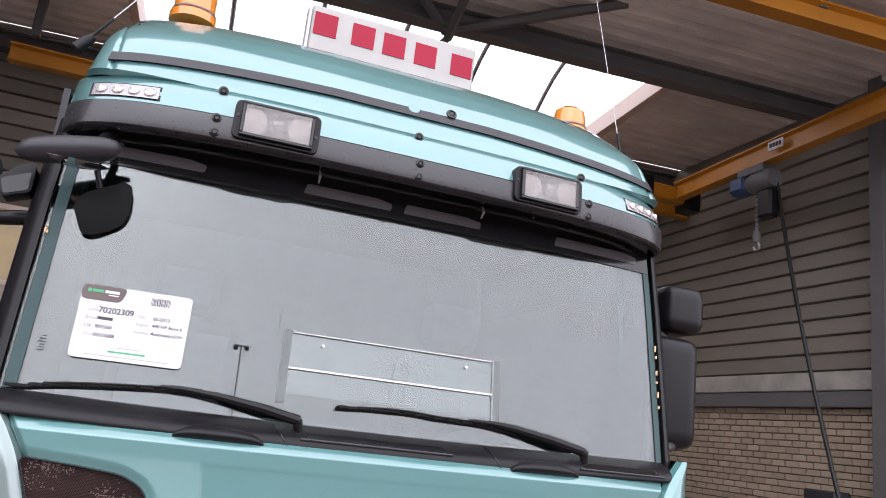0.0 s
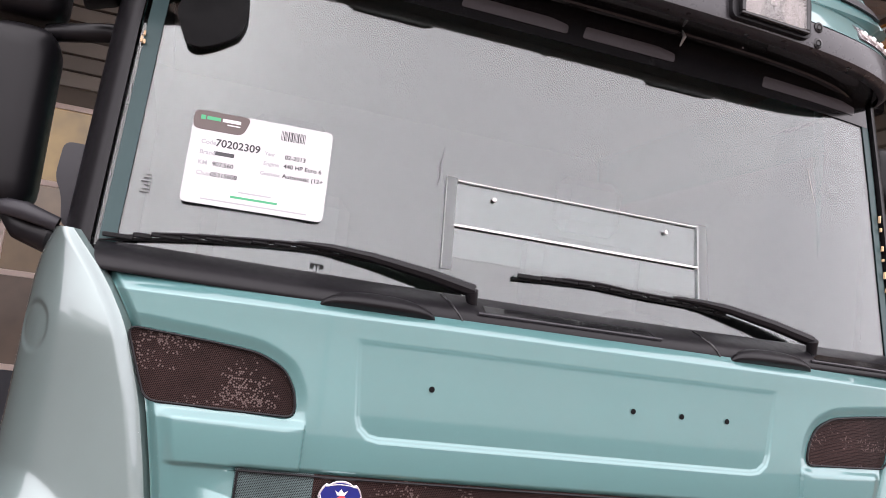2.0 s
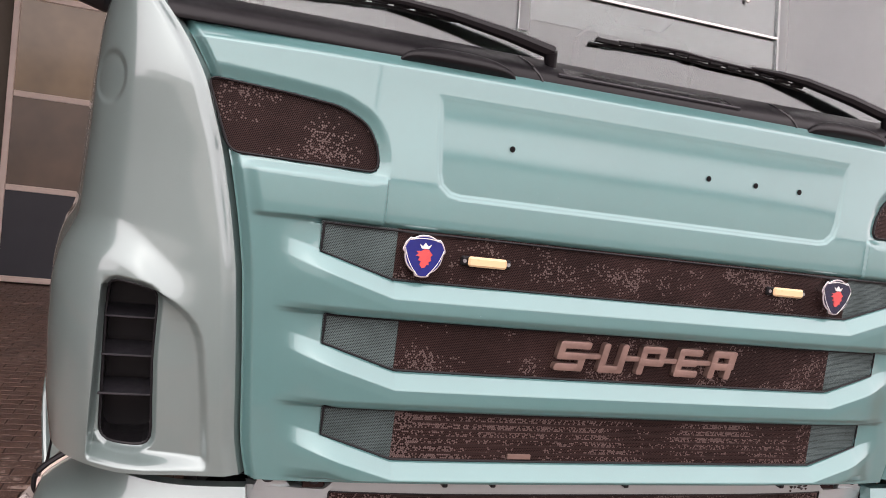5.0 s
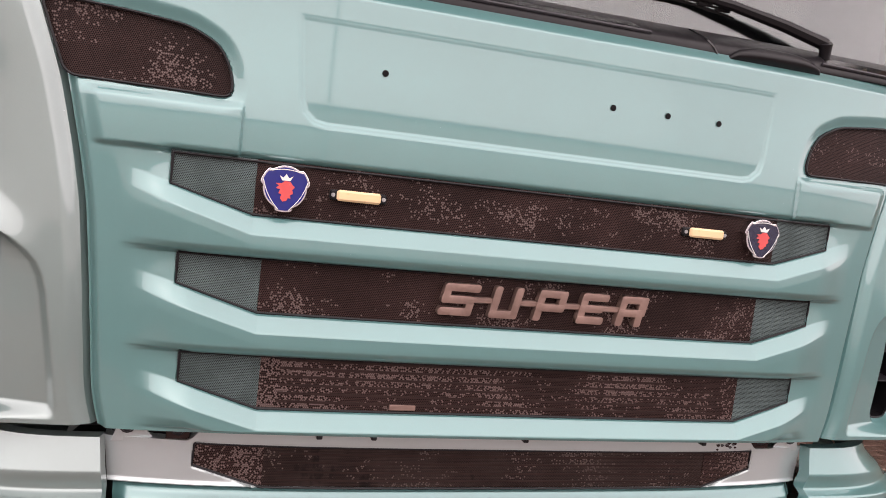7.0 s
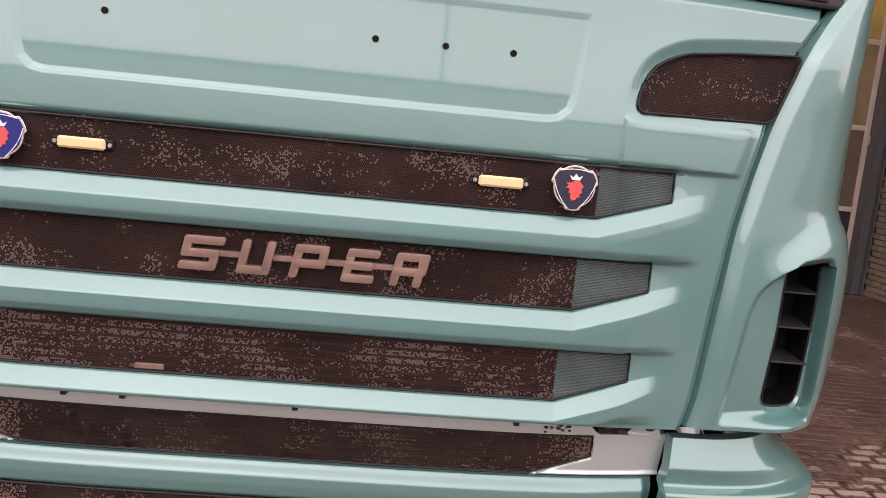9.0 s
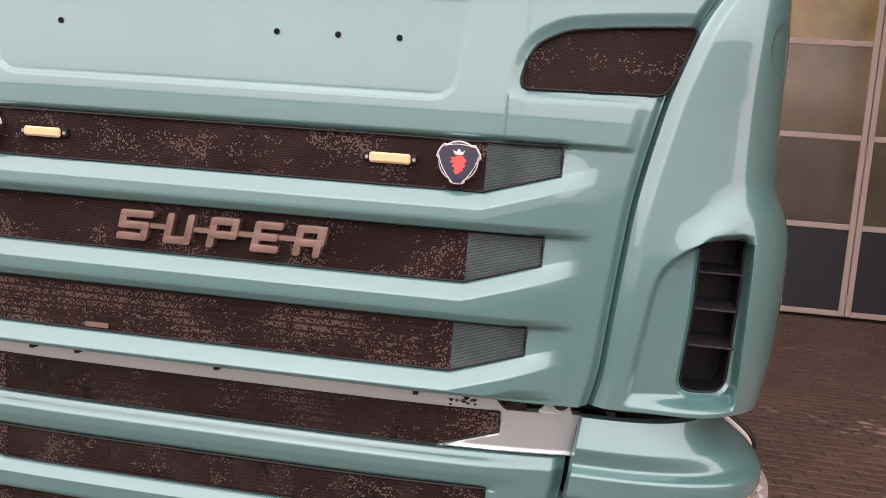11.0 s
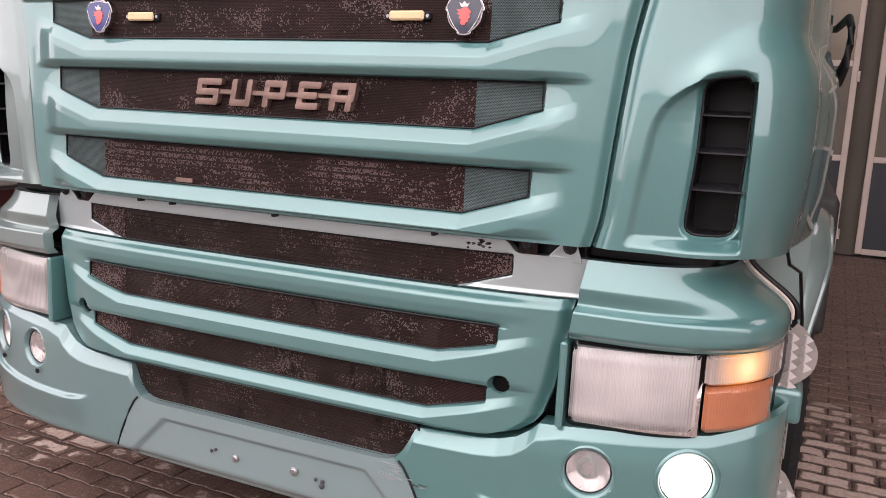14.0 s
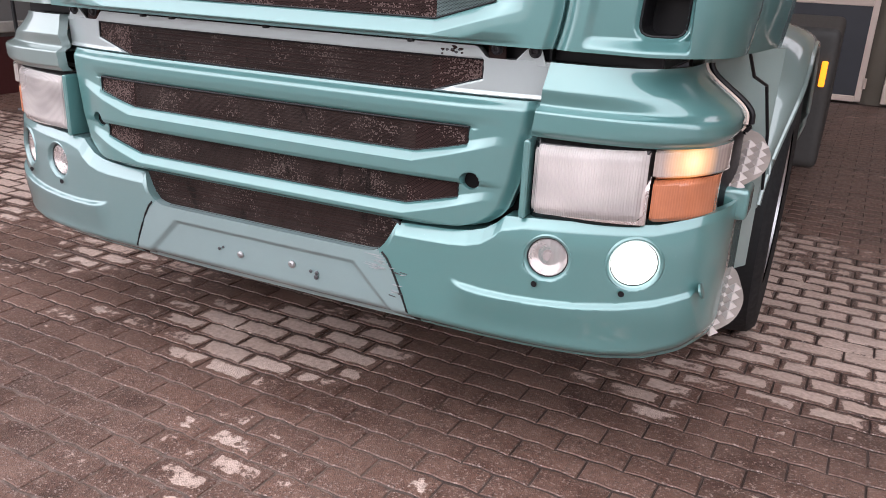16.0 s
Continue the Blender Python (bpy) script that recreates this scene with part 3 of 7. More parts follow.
part("lintel", box(RIGHT - 0.06, RIGHT + 0.05, FRONT, BACK, 3.12, 3.34, 0.01), CONCRETE, wall_right, "stained pale concrete band above the bricks")
part("rail", box(RIGHT - 0.12, RIGHT - 0.06, FRONT, BACK, 2.92, 3.1, 0.01), GREYSTEEL, wall_right, "dark steel rail")

# steel columns of the hall
for y in (4.1, 8.9):
    col = empty("column", (RIGHT - 0.12, y, 0), "dark grey steel column against the brick wall", "column", "hall columns")
    part("flange", box(-0.09, -0.07, -0.09, 0.09, 0, EAVES, 0.003), GREYSTEEL, col)
    part("flange", box(0.07, 0.09, -0.09, 0.09, 0, EAVES, 0.003), GREYSTEEL, col)
    part("web", box(-0.07, 0.07, -0.006, 0.006, 0, EAVES, 0), GREYSTEEL, col)

# roof: trapezoidal sheets with a long skylight
SKY_X0, SKY_X1, SKY_Y0, SKY_Y1 = -1.75, 4.9, 5.5, 8.2


def roof_sheet(bm, x0, x1, y0, y1):
    y, prof = y0, []
    while y < y1:
        prof += [(y, 0.0), (y + 0.11, 0.0), (y + 0.13, 0.08), (y + 0.23, 0.08)]
        y += 0.25
    prof = [(min(a, y1), h) for a, h in prof]
    low = [[bm.verts.new((x, a, EAVES + h)) for a, h in prof] for x in (x0, x1)]
    top = [[bm.verts.new((x, a, EAVES + h + 0.03)) for a, h in prof] for x in (x0, x1)]
    for k in range(len(prof) - 1):
        if abs(prof[k][0] - prof[k + 1][0]) < 1e-6:
            continue
        bm.faces.new((low[0][k], low[1][k], low[1][k + 1], low[0][k + 1]))
        bm.faces.new((top[0][k], top[0][k + 1], top[1][k + 1], top[1][k]))


bm = bmesh.new()
roof_sheet(bm, LEFT - 0.3, RIGHT + 0.3, 0.5, SKY_Y0)
roof_sheet(bm, LEFT - 0.3, RIGHT + 0.3, SKY_Y1, BACK + 0.4)
roof_sheet(bm, LEFT - 0.3, SKY_X0, SKY_Y0, SKY_Y1)
roof_sheet(bm, SKY_X1, RIGHT + 0.3, SKY_Y0, SKY_Y1)
ceiling = tagged(part("ceiling", bm, SHEET), "grey trapezoidal steel roof sheets over the hall", "ceiling", kind="structure")

skylight = empty("skylight", (0, 0, EAVES), "long white skylight in the hall roof", "skylight", kind="structure")
for x0, x1, y0, y1 in ((SKY_X0, SKY_X1, SKY_Y0, SKY_Y0 + 0.1), (SKY_X0, SKY_X1, SKY_Y1 - 0.1, SKY_Y1), (SKY_X0, SKY_X0 + 0.1, SKY_Y0, SKY_Y1), (SKY_X1 - 0.12, SKY_X1, SKY_Y0, SKY_Y1)):
    part("curb", box(x0, x1, y0, y1, 0.0, 0.26, 0.005), GATEWHITE, skylight)
k = 0
x = SKY_X0 + 1.15
while x < SKY_X1 - 0.3:
    pts = [(x, SKY_Y0 + (SKY_Y1 - SKY_Y0) * t, 0.24 + 0.55 * math.sin(math.pi * t)) for t in np.linspace(0, 1, 11)]
    part("rib", tube(pts, 0.03, 6), GREYSTEEL, skylight)
    x += 1.15
uu, vv = np.meshgrid(np.linspace(SKY_X0, SKY_X1, 8), np.linspace(0, 1, 17))
dome = part("dome", sheet(uu, SKY_Y0 + (SKY_Y1 - SKY_Y0) * vv, 0.27 + 0.55 * np.sin(np.pi * vv), (0, 0, 0.004)), MILKY, skylight, "milky skylight sheet", True)
HALL_TURN = Matrix.Translation((4.9, 5.6, 0)) @ Matrix.Rotation(radians(-4.5), 4, "Z") @ Matrix.Translation((-4.9, -5.6, 0))
for ob in (ceiling, skylight):
    ob.matrix_basis = HALL_TURN @ ob.matrix_basis

# beams under the roof
for y in (5.0, 8.3):
    b = empty("roof_beam", (0, y, 0), "dark steel roof beam under the sheets", "beam", "roof beams")
    part("bottom_flange", box(LEFT, RIGHT, -0.1, 0.1, 6.40, 6.42, 0.003), GREYSTEEL, b)
    part("top_flange", box(LEFT, RIGHT, -0.1, 0.1, 6.62, 6.64, 0.003), GREYSTEEL, b)
    part("web", box(LEFT, RIGHT, -0.01, 0.01, 6.42, 6.62, 0), GREYSTEEL, b)
    b.matrix_basis = HALL_TURN @ b.matrix_basis
for x in (1.75, -3.2):
    b = empty("roof_brace", (x, 4.95, 0), "dark diagonal steel brace below the roof", "brace", "roof braces")
    part("strut", tube([(0, 0.1, 6.40), (-0.75, -0.5, 6.74)], 0.06, 6), GREYSTEEL, b)
    part("strut", tube([(0, 0.1, 6.40), (1.7, -0.8, 6.74)], 0.06, 6), GREYSTEEL, b)
    part("bar", tube([(0, -1.4, 6.72), (0.0, 0.0, 6.26), (0.05, 1.4, 6.72)], 0.05, 4), GREYSTEEL, b)
    b.matrix_basis = HALL_TURN @ b.matrix_basis

# folding gates in the rear wall
ROWS_Z = [0.06, 1.15, 2.25, 3.38, 4.35]


def gate(x0, leaves, width, panes):
    g = empty("folding_gate", (x0, BACK, 0), "folding gate with pale frames, dark lower panels and lit windows", "gate", "folding gates")
    for k in range(leaves):
        a, b = k * width, (k + 1) * width
        for name, bx in (("stile", (a + 0.006, a + 0.075)), ("stile", (b - 0.075, b - 0.006))):
            part(name, box(*bx, 0, 0.06, 0.03, 4.4, 0.006), GATEWHITE, g)
        for j, z in enumerate(ROWS_Z):
            part("rail", box(a + 0.075, b - 0.075, 0.004, 0.056, z - 0.035, z + 0.035, 0.006), GATEWHITE, g)
        part("panel", box(a + 0.075, b - 0.075, 0.02, 0.04, 0.09, 1.12, 0), GATEDARK, g, "dark blue-grey panel")
        for z0, z1, lit in zip(ROWS_Z[1:], ROWS_Z[2:], panes):
            part("pane", box(a + 0.075, b - 0.075, 0.025, 0.035, z0 + 0.035, z1 - 0.035, 0), lit, g, "dirty window pane of a lit hall")
        for z in (0.25, 2.1, 4.0):
            part("hinge", lathe([(0.0, -0.06), (0.02, -0.06), (0.02, 0.06), (0.0, 0.06)], Matrix.Translation((b, -0.015, z)), 10), GATEWHITE, g)
    return g


gate(-3.0, 4, 1.175, (DIMPANE, BROWNPANE, WARMPANE))
gate(1.9, 4, 1.175, (DIMPANE, BROWNPANE, WARMPANE))

# overhead crane
crane = empty("overhead_crane", (0, 0, 0), "orange overhead crane girder with a blue chain hoist", "crane")


def ibeam(p0, p1, h, w, parent, name, material):
    a, b = Vector(p0), Vector(p1)
    d = (b - a).normalized()
    s = Vector((-d.y, d.x, 0))
    bm = bmesh.new()
    t = 0.02
    prof = [(-w, 0), (w, 0), (w, t), (t, 2 * t), (t, h - 2 * t), (w, h - t), (w, h), (-w, h), (-w, h - t), (-t, h - 2 * t), (-t, 2 * t), (-w, t)]
    rings = [[bm.verts.new(p + s * u + Vector((0, 0, v))) for u, v in prof] for p in (a, b)]
    for k in range(len(prof)):
        bm.faces.new((rings[0][k], rings[0][(k + 1) % len(prof)], rings[1][(k + 1) % len(prof)], rings[1][k]))
    bm.faces.new(rings[0])
    bm.faces.new(rings[1])
    return part(name, bm, material, parent)


ibeam((5.69, 2.7, 5.70), (5.89, 6.75, 5.70), 0.25, 0.075, crane, "girder", ORANGE)
part("sign_plate", box(5.695, 5.701, 4.56, 4.80, 5.79, 5.90, 0), WHITEPL, crane, "white name plate")
for k in range(4):
    part("sign_mark", box(5.690, 5.695, 4.59 + k * 0.048, 4.625 + k * 0.048, 5.82, 5.87, 0), INK, crane)
part("end_carriage", box(5.45, 6.3, 6.75, 6.93, 5.68, 5.9, 0.02), ORANGE, crane)
for dx in (5.22, 6.0):
    part("wheel_box", box(dx, dx + 0.22, 6.66, 6.98, 5.58, 5.96, 0.02), BLACK, crane)
hoist = part("hoist", box(5.70, 5.94, 5.20, 5.50, 5.40, 5.63, 0.05), CRANEBLUE, crane, "blue chain hoist body")
part("motor", lathe([(0, -0.20), (0.11, -0.20), (0.13, -0.12), (0.13, 0.12), (0.11, 0.2), (0, 0.2)], Matrix.Translation((5.82, 5.0, 5.50)) @ Matrix.Rotation(radians(90), 4, "X"), 20), GREYSTEEL, hoist, smooth=True)
part("chain_bag", box(5.74, 5.9, 4.80, 5.03, 5.02, 5.37, 0.03), BLACK, hoist)
part("trolley", box(5.72, 5.92, 4.9, 5.35, 5.60, 5.70, 0.01), GREYSTEEL, hoist)
bm = bmesh.new()
for k in range(16):
    join(bm, lathe([(0.012, -0.02), (0.018, 0.0), (0.012, 0.02), (0.006, 0.0), (0.012, -0.02)], Matrix.Translation((5.85, 5.13, 5.36 - k * 0.032)) @ Matrix.Rotation(radians(90 * (k % 2)), 4, "Z") @ Matrix.Rotation(radians(90), 4, "X"), 8))
part("chain", bm, STEEL, hoist)
part("hook_block", lathe([(0, 0.1), (0.045, 0.08), (0.05, 0.0), (0.03, -0.05), (0, -0.06)], Matrix.Translation((5.85, 5.13, 4.82)), 14), GREYSTEEL, hoist, smooth=True)
part("hook", tube([(5.85, 5.13 + 0.05 * math.sin(a), 4.72 - 0.05 * math.cos(a)) for a in np.linspace(-2.6, 1.6, 12)], 0.013, 6), STEEL, hoist, smooth=True)
for y in (2.68, 7.75):
    rw = empty("crane_runway", (0, y, 0), "orange crane runway beam below the roof", "crane runway", "crane runways")
    ibeam((LEFT if y < 5 else -2.82, 0, 6.02 if y < 5 else 5.82), (RIGHT, 0, 6.02 if y < 5 else 5.82), 0.22, 0.08, rw, "beam", ORANGE)
    for x in (-2.6, 0.6, 4.6):
        part("hanger", box(x - 0.05, x + 0.05, -0.05, 0.05, 6.2, 6.7, 0.005), GREYSTEEL, rw)
    if y < 5:
        rw.matrix_basis = HALL_TURN @ rw.matrix_basis

cable = part("hanging_cable", tube([(5.86, 4.88, 5.58)] + [(5.86, 4.83 - 0.19 * t - 0.0175 * t * t, 5.5 - t) for t in np.linspace(0, 5.48, 16)], 0.022, 6), BLACK)
tagged(cable, "black cable hanging down beside the brick wall", "cable")
wbox = part("wall_box", box(6.45, 6.7, 4.55, 5.0, 1.3, 2.0, 0.02), GATEDARK)
tagged(wbox, "dark blue cabinet fixed to the brick wall", "cabinet")
pole = empty("prop_pole", (-4.74, 2.83, 0), "thin dark steel prop pole standing on the pavers", "pole")
part("shaft", tube([(0, 0, 0.02), (-0.13, 0.08, 0.6), (-0.33, 0.2, 1.35), (-0.6, 0.35, 2.4)], 0.016, 8), BLACK, pole)
part("sleeve", tube([(-0.075, 0.046, 0.35), (-0.098, 0.06, 0.45)], 0.021, 8), WHITEPL, pole, "white tape sleeve")
part("foot", box(-0.06, 0.06, -0.06, 0.06, 0, 0.02, 0.004), GREYSTEEL, pole)

# unseen block added across the yard as a skyline for the paint to mirror
yard = part("far_building", box(-140, 160, -78, -62, -0.3, 8.6, 0.0), SHEET)
tagged(yard, "plain grey block added as a skyline for reflections", "building", kind="structure")
part("roof_edge", box(-140.3, 160.3, -78.3, -61.7, 8.6, 9.0, 0.0), GREYSTEEL, yard)
mast = empty("yard_lamp", (2.16, -30, 0), "tall steel yard lamp mast with two heads", "lamp post")
part("mast", tube([(0, 0, 0), (0, 0, 7.5), (0, 0, 15.0)], [0.07, 0.055, 0.04], 10), GREYSTEEL, mast)
part("crossbar", box(-0.45, 0.45, -0.03, 0.03, 14.94, 15.0, 0.01), GREYSTEEL, mast)
for x in (-0.33, 0.33):
    part("lamp_head", box(x - 0.14, x + 0.14, -0.2, 0.2, 14.84, 14.95, 0.03), GREYSTEEL, mast)

# ---- the truck: x across, y back from the nose, z up ----
truck = empty("truck", (0, 0, 0), "teal tractor truck with dark mesh grilles, parked on wet pavers", "truck")


def mirrored(fn):
    for s in (1, -1):
        fn(s)


def soft_interp(z, zs, xs, reach=0.045):
    """Interpolation with its corners rounded off."""
    return sum(np.interp(z + d, zs, xs) for d in np.linspace(-reach, reach, 9)) / 9


def hatch_half(z):
    return soft_interp(z, [1.0, 1.15, 1.22, 1.42, 1.57, 1.667, 1.79, 1.93, 2.01, 2.04, 2.14], [0.78, 0.819, 0.837, 0.854, 0.869, 0.887, 0.915, 0.962, 1.010, 1.034, 1.12], 0.03)


# grille slots: top, bottom, outer half width, height of the square end, half width of the bottom edge
SLOTS = [(1.679, 1.578, 0.727, 0.057, 0.577), (1.499, 1.394, 0.704, 0.058, 0.553), (1.313, 1.208, 0.686, 0.057, 0.537)]


def slot_outline(top, bottom, half, end, inner, grow=0.0):
    h, i = half + grow, inner + grow * 0.5
    pts = [(-h, top + grow), (h, top + grow), (h, top - end), (i, bottom - grow), (-i, bottom - grow), (-h, top - end)]
    return pts


CORNER_MESH = smooth_outline([(0.632, 1.787), (0.917, 1.792), (0.942, 1.855), (0.969, 1.928), (0.815, 1.916), (0.718, 1.905), (0.662, 1.878), (0.638, 1.835)], 0.022, 6)


def hatch_base(x, z):
    return -0.004 + 0.05 * (np.abs(x) / 0.96) ** 4 + 0.012 * sstep(z, 1.7, 1.97) + 0.034 * np.clip((z - 1.998) / 0.032, 0, 1) ** 1.15


def edge_of(x, z):
    return hatch_half(z) - np.abs(x)


def hatch_y(x, z):
    y = hatch_base(x, z)
    ax = np.abs(x)
    # louvre ledges under each slot
    tops = [s[0] for s in SLOTS] + [1.168]
    for k, (top, bottom, half, end, inner) in enumerate(SLOTS):
        rise = 0.045 * np.clip((ax - inner) / (half - inner), 0, 2.0)
        s = bottom + rise - z
        nxt = tops[k + 1]
        gap = np.maximum(bottom + rise - nxt, 0.08)
        out = 0.026 * np.clip(s / 0.033, 0, 1) + 0.001 * np.clip((s - 0.033) / 0.02, 0, 1) - 0.017 * np.clip((s - gap + 0.021) / 0.021, 0, 1) ** 1.4
        out = out * sstep(z, nxt - 0.004, nxt + 0.003) * (s > -0.002)
        fade = 1 - sstep(ax, half - 0.045, half + 0.085)
        y = y - out * fade
        y = y + 0.014 * (1 - sstep(poly_dist(x, z, slot_outline(top, bottom, half, end, inner)), -0.003, 0.003))
        # crease running out from the slot's upper end
        below = top + 0.008 + 0.012 * np.clip(ax - half, 0, 1) - z
        line = sstep(below, 0.0, 0.005) * (1 - sstep(below, 0.005, 0.12)) * sstep(ax, half - 0.03, half + 0.004) * (1 - sstep(ax, half + 0.005, half + 0.11))
        y = y + 0.0085 * line
        if k == 0:
            lip = z - top
            y = y + 0.013 * np.clip(1 - lip / 0.014, 0, 1) ** 1.4 * (lip > -0.004) * (1 - sstep(ax, half - 0.02, half + 0.03))
    # shallow pressed field in the upper middle
    field = [(-0.53, 1.96), (0.53, 1.96), (0.515, 1.80), (0.507, 1.775), (0.485, 1.756), (0.46, 1.751), (-0.46, 1.751), (-0.485, 1.756), (-0.507, 1.775), (-0.515, 1.80)]
    d = poly_dist(x, z, field)
    y = y + (0.0038 * (1 - sstep(d, -0.0065, -0.001)) + 0.0028 * (1 - sstep(d, -0.013, -0.008))) * np.clip((1.965 - z) / 0.2, 0, 1)
    # corner grille pockets and the step beside them
    for s in (1, -1):
        d = poly_dist(x * s, z, CORNER_MESH)
        y = y + 0.02 * (1 - sstep(d, -0.003, 0.003)) + 0.006 * (1 - sstep(d, 0.0, 0.03))
    y = y - 0.008 * sstep(ax, 0.609, 0.6135) * sstep(z, 1.676, 1.688) * (1 - sstep(z, 1.766, 1.784)) * sstep(edge_of(x, z), 0.02, 0.05)
    # chamfer along the sides
    y = y + 0.022 * (1 - sstep(edge_of(x, z), 0.0, 0.02))
    return y


uu, zz = np.meshgrid(np.linspace(-1, 1, 780), np.linspace(1.158, 2.03, 440))
xx = uu * hatch_half(zz)
hatch = part("front_hatch", sheet(xx, hatch_y(xx, zz), zz, (0, 0.03, 0)), TEAL, truck, "teal painted front hatch with pressed louvres", True)


def mesh_panel(name, outline, y0, material, parent, label, base=None, thick=0.004, n=40):
    """A perforated panel that follows the curve of its carrier."""
    bm = plate(outline, 0, thick)
    xs = sorted({v.co.x for v in bm.verts})
    for cut in np.linspace(min(xs), max(xs), n)[1:-1]:
        bmesh.ops.bisect_plane(bm, geom=list(bm.verts) + list(bm.edges) + list(bm.faces), plane_co=(cut, 0, 0), plane_no=(1, 0, 0))
    for v in bm.verts:
        v.co.y += y0 + (float(base(v.co.x, v.co.z)) if base else 0.0)
    return part(name, bm, material, parent, label)


for k, (top, bottom, half, end, inner) in enumerate(SLOTS):
    middle = [(-inner, top + 0.003), (inner, top + 0.003), (inner, bottom - 0.003), (-inner, bottom - 0.003)]
    mesh_panel("grille_mesh", middle, 0.008, MESHWET if k == 2 else MESH, hatch, "dark perforated grille mesh, wet in places", lambda x, z: hatch_base(x, 1.5))
    for s in (1, -1):
        tip = [(s * (inner + 0.0005), top + 0.003), (s * (half + 0.003), top + 0.003), (s * (half + 0.003), top - end - 0.002), (s * (inner + 0.0005), bottom - 0.003)]
        mesh_panel("grille_end", tip, 0.0085, MESHEND, hatch, "grey-green mesh end piece", lambda x, z: hatch_base(x, 1.5), n=8)
for s in (1, -1):
    mesh_panel("corner_mesh", [(s * x, z) for x, z in CORNER_MESH], 0.012, MESH, hatch, "dark rounded corner mesh", lambda x, z: hatch_base(x, z), n=10)
# radiator fins pressing through the lowest slot
for j in range(6):
    zf = 1.221 + 0.0165 * j
    mesh_panel("radiator_fin", [(-0.50, zf), (0.50, zf), (0.50, zf + 0.005), (-0.50, zf + 0.005)], 0.0068, FIN, hatch, "", lambda x, z: hatch_base(x, 1.5), 0.002, 30)


def slot_shade_line(outline, base, parent, y=0.003):
    """Black line laid round a slot for the shade in its gap."""
    pts = []
    for (x0, z0), (x1, z1) in zip(outline, outline[1:] + outline[:1]):
        n = max(2, int(math.hypot(x1 - x0, z1 - z0) / 0.05))
        pts += [(x0 + (x1 - x0) * k / n, z0 + (z1 - z0) * k / n) for k in range(n)]
    pts.append(pts[0])
    part("slot_edging", tube([(x, float(base(x, z)) + y, z) for x, z in pts], 0.0026, 6), BLACK, parent)


part("maker_tag", box(-0.278, -0.223, -0.002, 0.004, 1.2135, 1.2245, 0.001), RUSTY, hatch, "small bright metal tag")
for sl in SLOTS:
    slot_shade_line(slot_outline(*sl, grow=-0.001), lambda x, z: hatch_base(x, 1.5), hatch)
for s in (1, -1):
    slot_shade_line([(s * x, z) for x, z in CORNER_MESH], lambda x, z: hatch_base(x, z), hatch, 0.004)

# drilled badge holes
for x in (-0.357, 0.128, 0.258, 0.385):
    y = float(hatch_y(np.array(x), np.array(1.871)))
    part("badge_hole", lathe([(0.0, 0.0), (0.006, 0.0), (0.0065, 0.001), (0.0, 0.0011)], Matrix.Translation((x, y - 0.001, 1.871)) @ Matrix.Rotation(radians(90), 4, "X"), 14), DEEPBLACK, hatch)


def emblem(x, field):
    """A three-lobed shield badge with a plain red device."""
    z0 = 1.636
    e = empty("emblem", (x, 0, z0))
    e.parent = truck
    e["label"] = "chrome-rimmed enamel shield badge with a red device"

    def ring(r, lobe, half, n=120):
        pts = []
        for k in range(n):
            a = 2 * math.pi * k / n
            off = min(abs((a - c + math.pi) % (2 * math.pi) - math.pi) for c in (radians(28), radians(152), radians(270)))
            rr = r + lobe * (1 - float(sstep(off, radians(half), radians(half + 7))))
            pts.append((rr * math.cos(a), rr * math.sin(a)))
        return pts

    part("rim", plate(ring(0.0405, 0.0055, 19), -0.012, 0.008, 0.0012), CHROME, e, "polished rim")
    part("edge", plate(ring(0.0397, 0.0053, 17), -0.0135, -0.011), EMEDGE, e, "pale enamel edge")
    part("field", plate(ring(0.0372, 0.0052, 15), -0.015, -0.013), field, e, "blue enamel field")
    for c in (90, 210, 330):
        ends = [radians(c - 47), radians(c + 47)]
        p0, p1 = [(0.0425 * math.cos(q), 0.0425 * math.sin(q)) for q in ends]
        arc = []
        for k in range(9):
            u = k / 8
            bow = 0.0045 * math.sin(math.pi * u)
            arc.append((p0[0] + (p1[0] - p0[0]) * u + bow * math.cos(radians(c)), -0.0152, p0[1] + (p1[1] - p0[1]) * u + bow * math.sin(radians(c))))
        part("band", tube(arc, 0.0009, 6), WHITEPL, e)
    device = [(-0.003, -0.026), (0.004, -0.024), (0.006, -0.019), (0.011, -0.019), (0.010, -0.013), (0.015, -0.010), (0.013, -0.003), (0.017, 0.002), (0.012, 0.007), (0.008, 0.012), (-0.002, 0.012), (-0.007, 0.008), (-0.018, 0.007), (-0.012, 0.003), (-0.017, -0.002), (-0.009, -0.004), (-0.012, -0.011), (-0.006, -0.013), (-0.008, -0.020)]
    part("device", plate(device, -0.0168, -0.0145), EMRED, e, "plain red device")
    part("crown", plate([(-0.007, 0.013), (0.008, 0.013), (0.013, 0.022), (0.006, 0.018), (0.0, 0.025), (-0.005, 0.018), (-0.012, 0.022)], -0.0168, -0.0145), WHITEPL, e, "white crown shape")
    return e


emblem(-0.525, BLUE)
emblem(0.525, NAVY)


